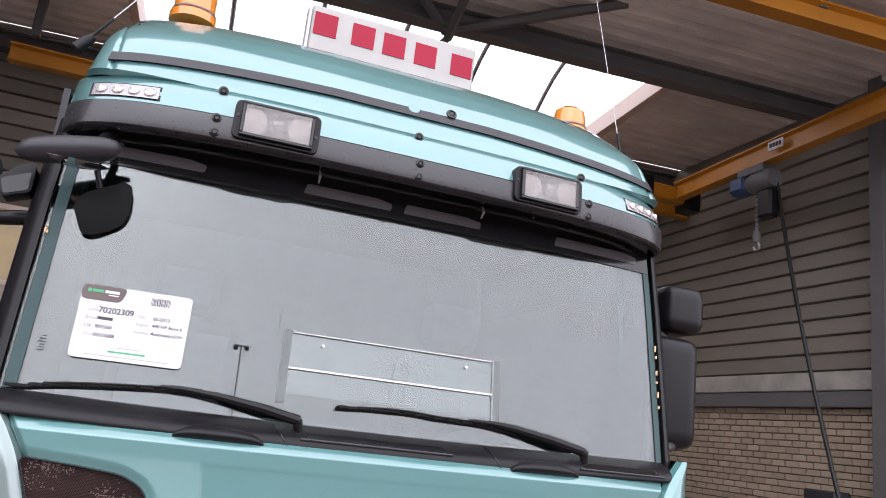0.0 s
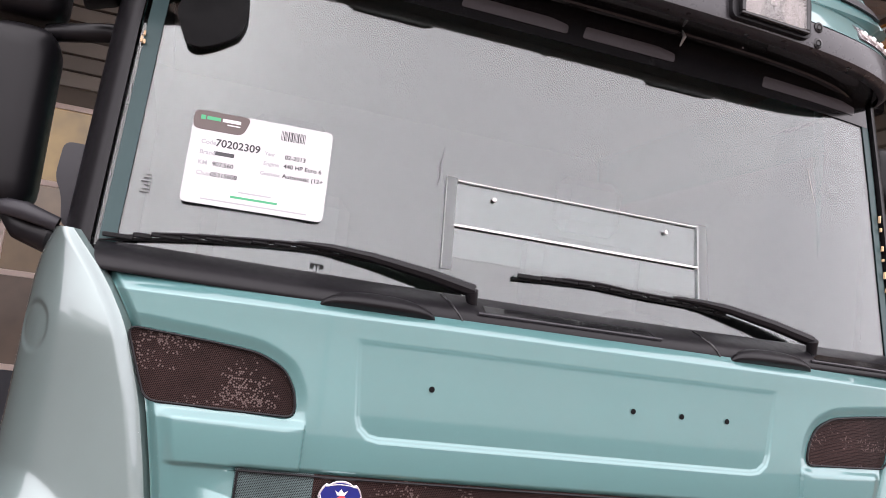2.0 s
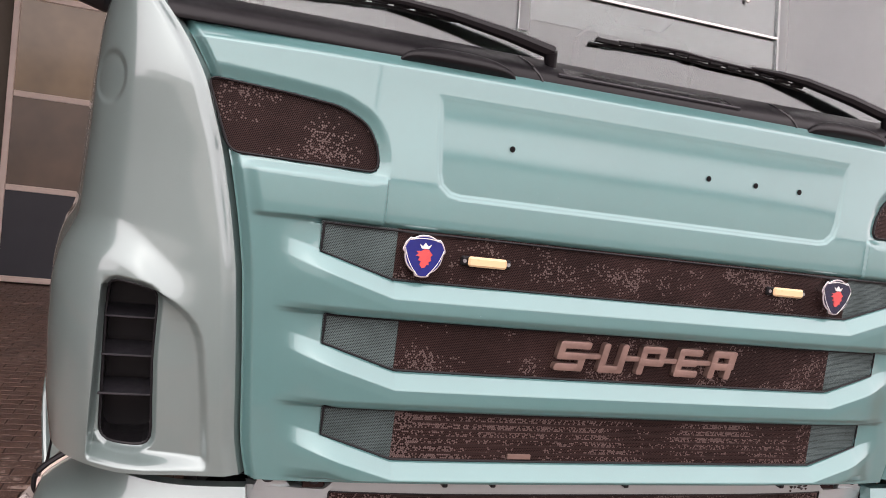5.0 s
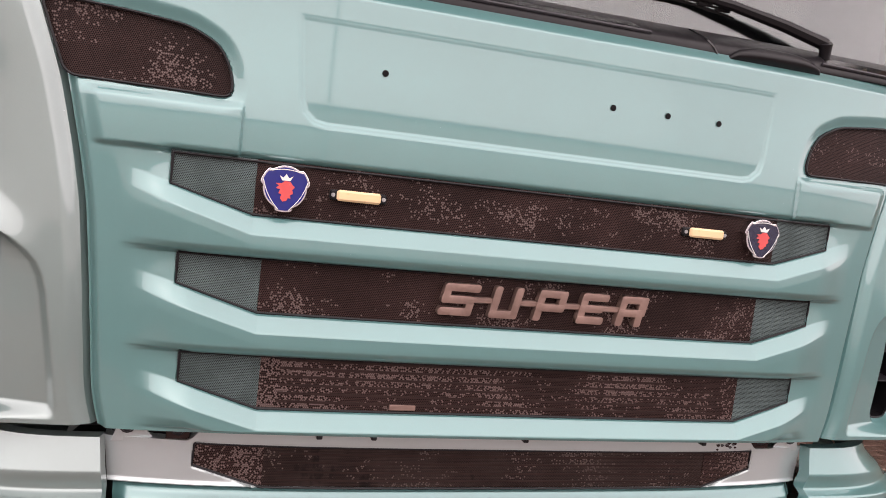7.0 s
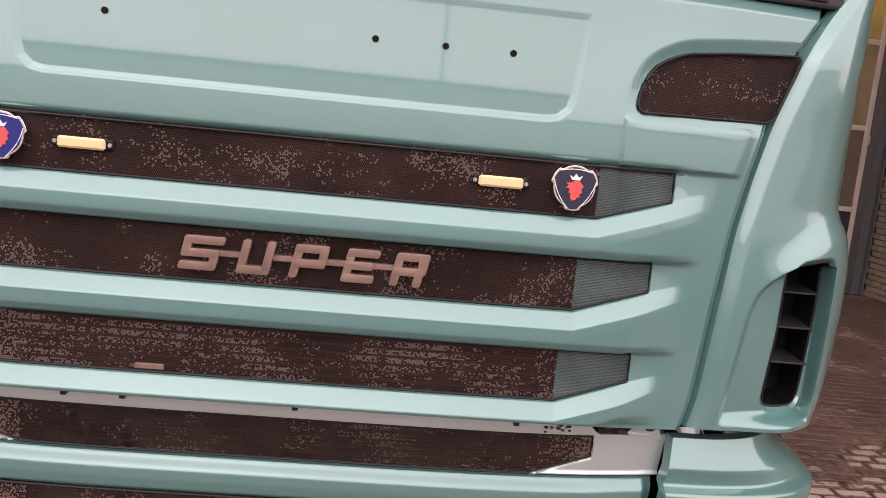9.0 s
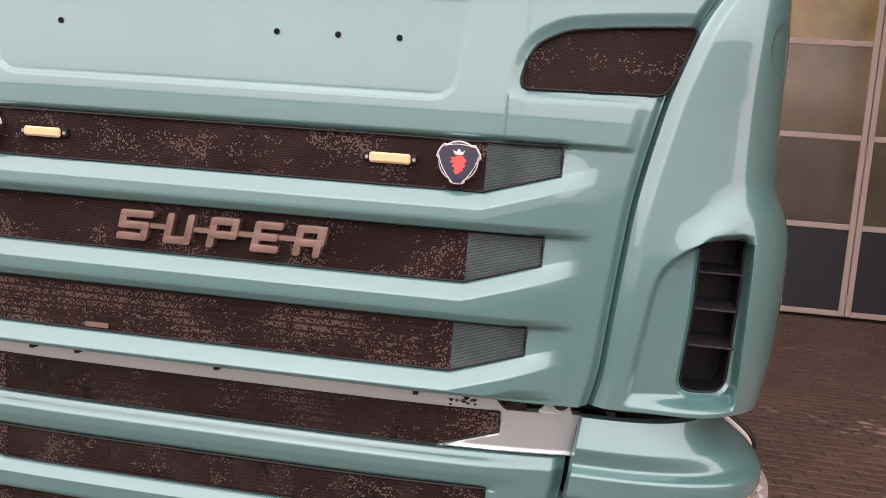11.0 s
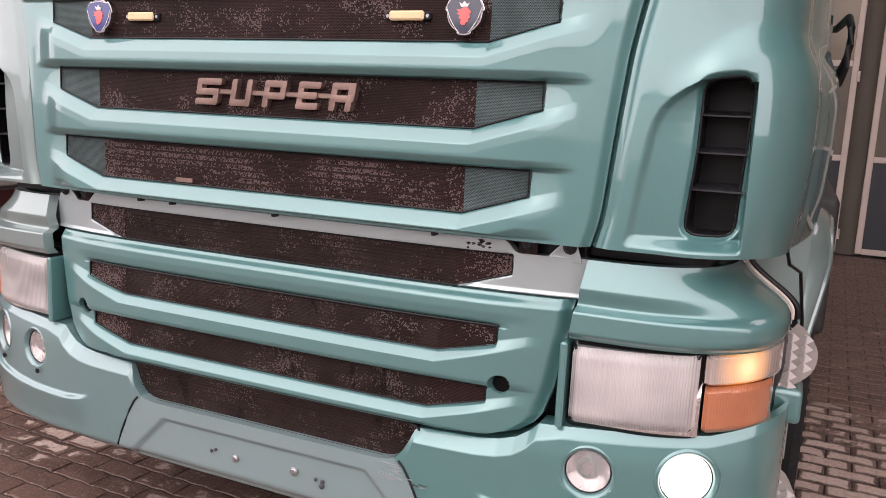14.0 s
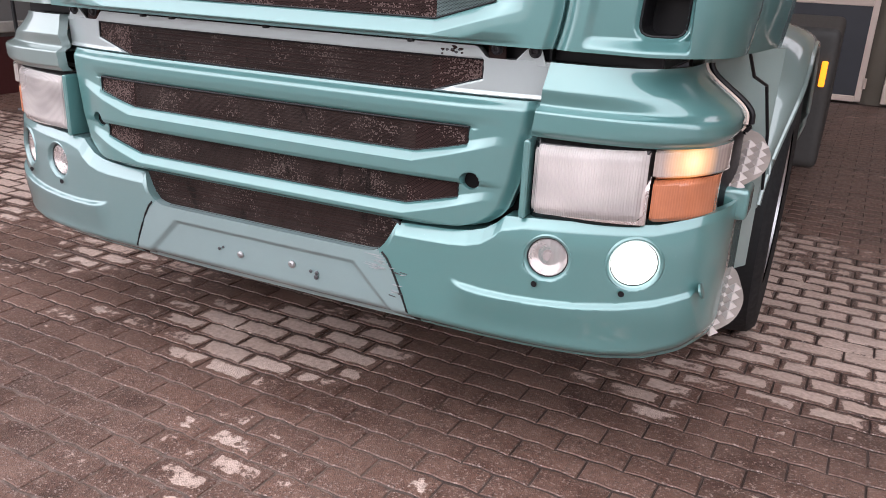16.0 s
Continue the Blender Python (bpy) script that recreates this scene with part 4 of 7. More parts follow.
def marker_lamp(x):
    e = empty("marker_lamp", (x, 0, 1.632))
    e.parent = truck
    part("base", box(-0.055, 0.055, -0.004, 0.009, -0.0095, 0.0095, 0.003), BLACK, e)
    part("lens", box(-0.0425, 0.0425, -0.014, -0.003, -0.0105, 0.0105, 0.004), CREAM, e, "cream marker lens")
    for s in (1, -1):
        part("screw", lathe([(0, 0), (0.004, 0), (0.004, 0.002), (0, 0.002)], Matrix.Translation((s * 0.049, -0.004, 0)) @ Matrix.Rotation(radians(90), 4, "X"), 8), STEEL, e)


marker_lamp(-0.385)
marker_lamp(0.385)

# cast lettering on the middle slot, joined by a bar
word = empty("name_badge", (0.0, -0.004, 1.4165))
word.parent = truck
word["label"] = "worn cast metal letters joined by a bar"
H_, T_ = 0.0655, 0.0162
STROKES = {
    "S": (0.070, -0.205, [(0, 0, 1, 0), (1, 0, 1, 0.5), (0, 0.5, 1, 0.5), (0, 0.5, 0, 1), (0, 1, 1.1, 1)]),
    "U": (0.062, -0.098, [(0, 1, 0, 0), (0, 0, 1, 0), (1, 0, 1, 1)]),
    "P": (0.064, 0.000, [(0, 0, 0, 1), (0, 1, 1, 1), (1, 1, 1, 0.42), (0, 0.42, 1, 0.42)]),
    "E": (0.062, 0.098, [(0, 0, 0, 1), (0, 1, 1, 1), (0, 0.5, 0.85, 0.5), (0, 0, 1, 0)]),
    "R": (0.061, 0.190, [(0, 0, 0, 1), (0, 1, 1.08, 1), (1.08, 1, 1.02, 0.45), (0, 0.42, 1, 0.42), (0.98, 0.45, 0.98, 0)]),
}
for ch, (wide, x0, strokes) in STROKES.items():
    bm = bmesh.new()
    for j, (a, b, c, d) in enumerate(strokes):
        ax, bx = sorted((a, c))
        az, bz = sorted((b, d))
        w, h = wide - T_, H_ - T_
        lo, hi = x0 + ax * w, x0 + bx * w + T_
        rim = smooth_outline([(lo, az * h), (hi, az * h), (hi, bz * h + T_), (lo, bz * h + T_)], 0.0055, 3)
        join(bm, plate(rim, -0.0085 - 0.0003 * j, 0.013, 0.0022))
    for v in bm.verts:
        v.co.x += (v.co.z - 0.0) * 0.2
    part("letter", bm, RUSTY, word, smooth=True)
for x0, x1 in ((-0.142, -0.084), (-0.045, 0.013), (0.058, 0.112), (0.150, 0.205)):
    part("joining_bar", box(x0, x1, -0.0055, 0.012, 0.0275, 0.0395, 0.002), RUSTY, word)

# ---- corner deflectors with air vents ----
VENT = smooth_outline([(1.018, 1.515), (1.108, 1.528), (1.112, 1.47), (1.102, 1.200), (1.004, 1.200), (1.017, 1.37)], 0.03)


def deflector_in(z):
    return hatch_half(z) + 0.012


def deflector_out(z):
    return soft_interp(z, [1.0, 1.15, 1.25, 1.4, 1.5, 1.56, 1.62, 1.74, 2.0, 2.06, 2.10, 2.16], [1.18, 1.212, 1.228, 1.238, 1.238, 1.228, 1.202, 1.196, 1.188, 1.180, 1.160, 1.12], 0.02)


def deflector(s):
    aa, zz = np.meshgrid(np.concatenate([np.linspace(0, 0.8, 250), np.linspace(0.803, 1, 40), np.linspace(1.1, 2, 6)]), np.concatenate([np.linspace(1.158, 1.56, 250), np.linspace(1.564, 2.103, 130)]))
    yf = 0.048 - 0.016 * (1 - sstep(zz, 1.3, 1.8)) + 0.05 * sstep(zz, 1.9, 2.14)
    ca = np.clip(aa, 0, 1)
    x, y = corner(ca, deflector_in(zz), deflector_out(zz), yf, 0.36, 2.5)
    y = y + np.clip(aa - 1, 0, 1) * 0.35
    x = x + 0.05 * np.clip(aa - 1, 0, 1) ** 0.8 * (1 - sstep(zz, 1.98, 2.10))
    # raised collar round the vent, its shoulder falling away towards the hatch
    shoulder = 1.505 + 0.085 * sstep(x, 0.95, 1.12)
    y = y - 0.024 * (1 - sstep(zz, shoulder - 0.03, shoulder + 0.05)) * sstep(x, 0.93, 1.07)
    y = y + 0.012 * (1 - sstep(x - deflector_in(zz), 0.0, 0.03))
    # scoop leading into the vent
    xs = np.interp(zz, [1.167, 1.3, 1.40, 1.43, 1.455, 1.475, 1.495, 1.512, 1.526, 1.54], [0.888, 0.905, 0.920, 0.928, 0.940, 0.958, 0.985, 1.015, 1.05, 1.09])
    ramp_in = np.clip((x - xs) / (1.02 - xs + 1e-6), 0, 1) ** 1.2
    band = sstep(zz, 1.165, 1.195) * (1 - sstep(zz, 1.50 - 0.0 * zz, 1.535)) * (1 - sstep(x, 1.112, 1.122))
    y = y + np.where(x > xs, (0.03 * ramp_in + 0.012 * sstep(x - xs, 0.0, 0.02)) * band, 0)
    d = poly_dist(x, zz, VENT)
    y = y + 0.012 * (1 - sstep(d, 0.0, 0.012)) * (ca < 0.97)
    # small round dimple in the upper part
    y = y + 0.012 * (1 - sstep(np.hypot((x - 1.145) / 0.034, (zz - 1.905) / 0.055), 0.75, 1.0)) * sstep(x, 1.09, 1.12) * (ca < 0.97)
    verts, faces = sheet(s * x, y, zz, (-s * 0.012, 0.02, 0), flip=s < 0)
    verts = [tuple(v) for v in verts]
    hole = poly_dist(np.array([abs(v[0]) for v in verts]), np.array([v[2] for v in verts]), VENT) < -0.001
    deep = np.array([v[1] for v in verts]) > 0.33
    faces = [f for f in faces if not all(hole[i] and not deep[i] for i in f)]
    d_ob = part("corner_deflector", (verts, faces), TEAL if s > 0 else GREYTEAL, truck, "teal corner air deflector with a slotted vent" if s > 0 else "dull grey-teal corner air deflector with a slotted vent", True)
    edge = []
    for k in range(len(VENT)):
        (a, b), (c, e) = VENT[k], VENT[(k + 1) % len(VENT)]
        for t in np.linspace(0, 1, 7)[:-1]:
            px, pz = a + (c - a) * t, b + (e - b) * t
            near = np.argmin((x - px) ** 2 + (zz - pz) ** 2 + 10 * (ca >= 0.97))
            edge.append((s * px, float(y.flat[near]), pz))
    bm = bmesh.new()
    front = [bm.verts.new((a, b + 0.001, c)) for a, b, c in edge]
    rear = [bm.verts.new((a, 0.21, c)) for a, b, c in edge]
    for k in range(len(edge)):
        bm.faces.new((front[k], front[(k + 1) % len(edge)], rear[(k + 1) % len(edge)], rear[k]))
    bm.faces.new(rear)
    part("vent_liner", bm, BLACK, d_ob, "black vent duct")
    part("vent_edging", tube(edge + [edge[0]], 0.0028, 6), BLACK, d_ob)
    # black bar set in the joint for the shade of the open gap
    zs = np.linspace(1.16, 2.03, 30)
    gap = [(s * (float(hatch_half(z)) + 0.005), 0.105 + 0.05 * float(sstep(z, 1.9, 2.03)), float(z)) for z in zs]
    part("gap_seal", tube(gap, 0.02, 6), RUBBER, d_ob)
    for z in (1.445, 1.368, 1.29):
        bm = box(1.004, 1.112, 0.115, 0.20, z - 0.002, z + 0.002, 0.0008)
        for v in bm.verts:
            v.co.x *= s
            v.co.z += (v.co.y - 0.1) * 0.12
        part("vent_slat", bm, DARKGREY, d_ob)


mirrored(deflector)

# ---- lower front: silver strip, bumper panel, corners ----
SLOT4 = (1.118, 1.032, 0.645, 0.045, 0.51)
SLOT5 = (0.955, 0.88, 0.628, 0.045, 0.485)
SLOT6 = (0.812, 0.738, 0.609, 0.038, 0.465)


def strip_base(x, z):
    return 0.036 + 0.045 * (np.abs(x) / 0.8) ** 4


uu, zz = np.meshgrid(np.linspace(-1, 1, 420), np.linspace(0, 1, 46))
zz = 1.028 + zz * (0.122 - 0.027 * sstep(np.abs(uu), 0.765, 0.815))
xx = uu * np.interp(zz, [1.028, 1.146], [0.799, 0.8135])
yy = strip_base(xx, zz) + 0.012 * (1 - sstep(poly_dist(xx, zz, slot_outline(*SLOT4)), -0.003, 0.003)) + 0.02 * (1 - sstep(zz, 1.026, 1.036)) - 0.006 * (1 - sstep(zz, 1.03, 1.045))
strip = part("silver_strip", sheet(xx, yy, zz, (0, 0.03, 0)), SILVER, truck, "pale silver strip with scratched paint", True)
mesh_panel("grille_mesh", slot_outline(*SLOT4, grow=0.003), 0.008, CAKED, strip, "dark perforated mesh caked with dirt", lambda x, z: strip_base(x, z))
slot_shade_line(slot_outline(*SLOT4), lambda x, z: strip_base(x, z) + 0.001, strip)
for s in (1, -1):
    tip = [(s * 0.51, 1.119), (s * 0.646, 1.119), (s * 0.646, 1.073), (s * 0.51, 1.031)]
    mesh_panel("grille_end", tip, 0.0062, MESHWET, strip, "wet mesh end piece", lambda x, z: strip_base(x, z), 0.002, 8)
for j, zf in enumerate((1.045, 1.062, 1.082, 1.1)):
    mesh_panel("radiator_fin", [(-0.48, zf), (0.46, zf), (0.46, zf + 0.004), (-0.48, zf + 0.004)], 0.0068, FIN, strip, "", lambda x, z: strip_base(x, z), 0.002, 24)


def panel_half(z):
    return np.interp(z, [0.690, 0.694, 0.702, 0.714, 0.735, 0.756, 0.826, 0.97, 1.03], [0.56, 0.60, 0.65, 0.690, 0.720, 0.737, 0.760, 0.785, 0.79])


def panel_base(x, z):
    return 0.012 + 0.04 * (np.abs(x) / 0.78) ** 4


def panel_y(x, z):
    y, ax = panel_base(x, z), np.abs(x)
    tops = [SLOT5[0], SLOT6[0], 0.66]
    for k, (top, bottom, half, end, inner) in enumerate((SLOT5, SLOT6)):
        rise = 0.04 * np.clip((ax - inner) / (half - inner), 0, 1.5)
        s = bottom + rise - z
        nxt = tops[k + 1]
        gap = np.maximum(bottom + rise - nxt, 0.06)
        out = 0.022 * np.clip(s / 0.023, 0, 1) - 0.014 * np.clip((s - gap + 0.016) / 0.016, 0, 1) ** 1.4
        out = out * sstep(z, nxt - 0.004, nxt + 0.003) * (s > -0.002)
        y = y - out * (1 - sstep(ax, half - 0.05, half + 0.12))
        y = y + 0.013 * (1 - sstep(poly_dist(x, z, slot_outline(top, bottom, half, end, inner)), -0.003, 0.003))
    # rolled upper edge
    y = y + 0.010 * np.clip(1 - (z - SLOT5[0]) / 0.014, 0, 1) ** 1.5 * (z > SLOT5[0] - 0.004) * (1 - sstep(ax, 0.6, 0.66))
    y = y - 0.004 * sstep(z, 0.962, 0.99) * (1 - sstep(z, 1.0, 1.03)) * (1 - sstep(ax, 0.6, 0.74)) + 0.015 * sstep(z, 1.005, 1.03)
    for s in (1, -1):
        y = y + 0.05 * (1 - sstep(np.hypot(x - s * 0.643, z - 0.822), 0.018, 0.023))
    y = y + 0.02 * (1 - sstep(panel_half(z) - ax, 0.0, 0.03)) + 0.02 * (1 - sstep(z, 0.69, 0.705))
    return y


uu, zz = np.meshgrid(np.linspace(-1, 1, 420), np.concatenate([np.linspace(0.69, 0.72, 16), np.linspace(0.723, 1.03, 120)]))
xx = uu * panel_half(zz)
bpanel = part("bumper_panel", sheet(xx, panel_y(xx, zz), zz, (0, 0.03, 0)), TEAL, truck, "teal bumper grille panel with two slots", True)
for sl in (SLOT5, SLOT6):
    mesh_panel("grille_mesh", slot_outline(*sl, grow=0.003), 0.008, CAKED, bpanel, "dark dirty perforated mesh", lambda x, z: panel_base(x, z))
    slot_shade_line(slot_outline(*sl), lambda x, z: panel_base(x, z) + 0.001, bpanel)
    for s in (1, -1):
        top, bottom, half, end, inner = sl
        tip = [(s * inner, top + 0.001), (s * (half + 0.001), top + 0.001), (s * (half + 0.001), top - end), (s * inner, bottom - 0.001)]
        mesh_panel("grille_end", tip, 0.0068, MESHWET if s < 0 else MESH, bpanel, "dark mesh end piece", lambda x, z: panel_base(x, z), 0.002, 8)


for s in (1, -1):
    y = float(panel_base(0.643, 0.822))
    part("tow_hole", lathe([(0, 0.0), (0.0205, 0.0), (0.0215, 0.004), (0, 0.0045)], Matrix.Translation((s * 0.643, y + 0.012, 0.822)) @ Matrix.Rotation(radians(90), 4, "X"), 20), DEEPBLACK, bpanel, "black hole for the towing pin")


# lower bumper, wrapping round both corners
def bumper_top(x):
    return np.interp(np.abs(x), [0.0, 0.36, 0.385, 0.405, 0.422, 0.435, 0.447, 0.60, 0.65, 0.69, 0.72, 0.74, 0.80, 1.1, 1.25], [0.592, 0.592, 0.596, 0.606, 0.625, 0.650, 0.680, 0.686, 0.692, 0.704, 0.724, 0.744, 0.750, 0.765, 0.80])


def bumper_bottom(x):
    return np.interp(np.abs(x), [0.0, 0.5, 0.8, 1.0, 1.1, 1.18, 1.25], [0.392, 0.392, 0.386, 0.384, 0.392, 0.412, 0.45])


FOGS = ((0.861, 0.657, 0.054), (1.066, 0.666, 0.061))
half_a = np.concatenate([np.linspace(0, 0.30, 140)[:-1], np.linspace(0.30, 1, 170), np.linspace(1.08, 2, 5)])
sa = np.concatenate([-half_a[:0:-1], half_a])
vv = np.linspace(0, 1, 110)
aa, vv = np.meshgrid(sa, vv)
bx, by = corner(np.clip(np.abs(aa), 0, 1), 0.0, 1.252, 0.0, 0.42, 3.5)
bx = bx * np.sign(aa)
by = by + np.clip(np.abs(aa) - 1, 0, 1) * 0.12
zb, zt = bumper_bottom(bx), bumper_top(bx)
bz = zb + (zt - zb) * vv
abx = np.abs(bx)
tuck = 0.06 * (1 - sstep(bz - zb, 0.0, 0.06)) ** 2
shoulder = np.clip(1 - (zt - bz) / np.interp(abx, [0.4, 0.65, 0.72, 0.8], [0.028, 0.034, 0.034, 0.022]), 0, 1) * sstep(abx, 0.42, 0.47)
by = by + tuck + 0.012 * sstep(bz, 0.68, 0.80) + np.interp(abx, [0.5, 0.72, 0.8, 1.1], [0.026, 0.026, 0.014, 0.010]) * shoulder - 0.012
low = [(0.60, 0.564), (0.64, 0.550), (0.70, 0.5425), (0.78, 0.540), (0.86, 0.541), (0.95, 0.546), (1.04, 0.556), (1.12, 0.570), (1.20, 0.592), (1.26, 0.36), (0.5, 0.36)]
shelf = (1 - sstep(poly_dist(abx, bz, low), -0.006, 0.008)) * (1 - sstep(0.62 - abx, -0.05, 0.02))
by = by - 0.014 * shelf * sstep(bz, 0.44, 0.55)
# centre section with the plate field
plate_field = [(-0.32, 0.55), (0.32, 0.55), (0.44, 0.43), (0.46, 0.40), (-0.46, 0.40), (-0.44, 0.43)]
by = by + 0.010 * (1 - sstep(poly_dist(bx, bz, plate_field), -0.010, 0.006))
for fx, fz, fr in FOGS:
    by = by + 0.035 * (1 - sstep(np.hypot(abx - fx, bz - fz), fr - 0.004, fr + 0.005))
bv, bfaces = sheet(bx, by, bz, (0, 0.06, 0.0))
seam_x = np.interp(bv[:, 2], [0.40, 0.412, 0.478, 0.55, 0.585, 0.60, 0.70], [0.505, 0.503, 0.478, 0.446, 0.425, 0.405, 0.36])
is_mid = np.abs(bv[:, 0]) < seam_x


def some_faces(verts, faces, keep):
    """The chosen faces alone, with the corners that they use."""
    chosen = [f for f in faces if keep(f)]
    used = sorted({i for f in chosen for i in f})
    at = {i: k for k, i in enumerate(used)}
    return [tuple(verts[i]) for i in used], [[at[i] for i in f] for f in chosen]


bumper = part("bumper", some_faces(bv, bfaces, lambda f: not all(is_mid[i] for i in f) and bv[f[0], 0] > 0), TEAL, truck, "teal front bumper with round fog lamps", True)
part("bumper_end", some_faces(bv, bfaces, lambda f: not all(is_mid[i] for i in f) and bv[f[0], 0] <= 0), BUMPERSHEEN, bumper, "teal bumper end with a grey reflection in its colour", True)
part("centre_section", some_faces(bv, bfaces, lambda f: all(is_mid[i] for i in f)), FADED, bumper, "weathered blue-grey centre section, scraped and without a plate", True)


def bumper_front(x):
    """Depth of the bumper's face at a place across it."""
    a = (min(abs(x) / 1.252, 1.0) ** 1.75)
    s = math.asin(a)
    return 0.42 * (1 - math.cos(s) ** (2 / 3.5)) - 0.012


def fog_lamp(s, fx, fz, fr, lit):
    y = bumper_front(fx)
    slope = math.atan2(bumper_front(fx + 0.05) - bumper_front(fx - 0.05), 0.1)
    m = Matrix.Translation((s * fx, y + 0.003, fz)) @ Matrix.Rotation(s * slope, 4, "Z") @ Matrix.Rotation(radians(90), 4, "X")
    paint_ = TEAL if s > 0 else BUMPERSHEEN
    f = part("fog_lamp", lathe([(fr - 0.001, -0.03), (fr - 0.001, -0.012), (fr - 0.003, -0.010), (fr - 0.006, -0.012)], m, 40), BLACK, truck, "round fog lamp", True)
    part("bezel", lathe([(fr + 0.013, -0.006), (fr + 0.010, 0.0), (fr + 0.006, 0.002), (fr + 0.002, 0.0005), (fr - 0.002, -0.006), (fr - 0.003, -0.016)], m, 48), paint_, f, "painted round bezel", True)
    prof = [(fr - 0.003, -0.014)] + [((fr - 0.003) * math.cos(t), -0.014 + 0.012 * math.sin(t)) for t in np.linspace(0.1, math.pi / 2, 8)]
    prof[-1] = (0.0, prof[-1][1])
    part("lens", lathe(prof, m, 40), FOGGLOW if lit else FOGGLASS, f, "lit white lens" if lit else "clear lens", True)
    if not lit:
        part("reflector", lathe([(0, -0.042), (0.02, -0.037), (0.04, -0.024), (fr - 0.004, -0.013)], m, 32, False), BOWL, f, smooth=True)
        part("bulb_shield", lathe([(0, -0.014), (0.012, -0.016), (0.016, -0.026), (0, -0.034)], m, 16), STEEL, f, smooth=True)


for s in (1, -1):
    fog_lamp(s, *FOGS[0], False)
    fog_lamp(s, *FOGS[1], s > 0)
    for x, z in ((0.838, 0.590), (1.046, 0.592)):
        y = bumper_front(x) - 0.006
        part("drain_hole", lathe([(0, 0), (0.007, 0.0), (0.008, 0.003), (0, 0.0031)], Matrix.Translation((s * x, y, z)) @ Matrix.Rotation(radians(90), 4, "X"), 12), BLACK, bumper)
for x, z, r in ((-0.155, 0.493, 0.005), (-0.14, 0.50, 0.004), (-0.075, 0.489, 0.011), (0.112, 0.497, 0.012), (0.178, 0.49, 0.005), (0.198, 0.488, 0.006), (0.196, 0.475, 0.007)):
    part("bolt", lathe([(0, 0.006), (r * 0.5, 0.006), (r * 0.7, 0.004), (r, 0.003), (r, 0.0), (0, 0)], Matrix.Translation((x, -0.004, z)) @ Matrix.Rotation(radians(90), 4, "X"), 10), STEEL if r > 0.009 else INK, bumper)
for s in (1, -1):
    rows = [(0.505, 0.396), (0.503, 0.412), (0.492, 0.44), (0.478, 0.478), (0.462, 0.515), (0.446, 0.55), (0.427, 0.582), (0.412, 0.597)]
    part("seam", tube([(s * a, bumper_front(a) + 0.06 * (1 - float(sstep(b - 0.392, 0.0, 0.06))) ** 2, b) for a, b in rows], 0.0036, 6), BLACK, bumper)
for k in range(16):
    a, b = rnd0.uniform(0.385, 0.44), rnd0.uniform(0.545, 0.585)
    part("scrape", plate([(a - rnd0.uniform(0.01, 0.03), b + 0.0015), (a + rnd0.uniform(0.004, 0.012), b), (a, b - rnd0.uniform(0.0008, 0.002))], bumper_front(a) - 0.0022, bumper_front(a) + 0.002), PRIMER, bumper, "pale scrape through the paint")
for k in range(9):
    a, b = rnd0.uniform(0.435, 0.47), rnd0.uniform(0.47, 0.56)
    part("scrape", plate([(a, b + 0.001), (a + rnd0.uniform(0.012, 0.03), b + rnd0.uniform(-0.004, 0.002)), (a + 0.004, b - rnd0.uniform(0.001, 0.0025))], bumper_front(a) - 0.0032, bumper_front(a) + 0.002), INK if k % 2 else PRIMER, bumper)
# wide dark mesh above the plate field
LOW_MESH = [(-0.462, 0.686), (0.462, 0.686), (0.442, 0.62), (0.40, 0.588), (-0.40, 0.588), (-0.442, 0.62)]
part("mesh_edging", tube([(x, 0.012, z) for x, z in smooth_outline(LOW_MESH[1:] + LOW_MESH[:1], 0.03)[:-3]], 0.0045, 8), BLACK, bumper, smooth=True)
part("centre_mesh", plate(smooth_outline(LOW_MESH, 0.045, 6), 0.02, 0.03), CAKED, bumper, "wide dark wet mesh with dents")
for j in range(4):
    part("intake_fin", box(-0.43, 0.43, 0.0175, 0.02, 0.602 + 0.02 * j, 0.605 + 0.02 * j, 0), FIN, bumper)

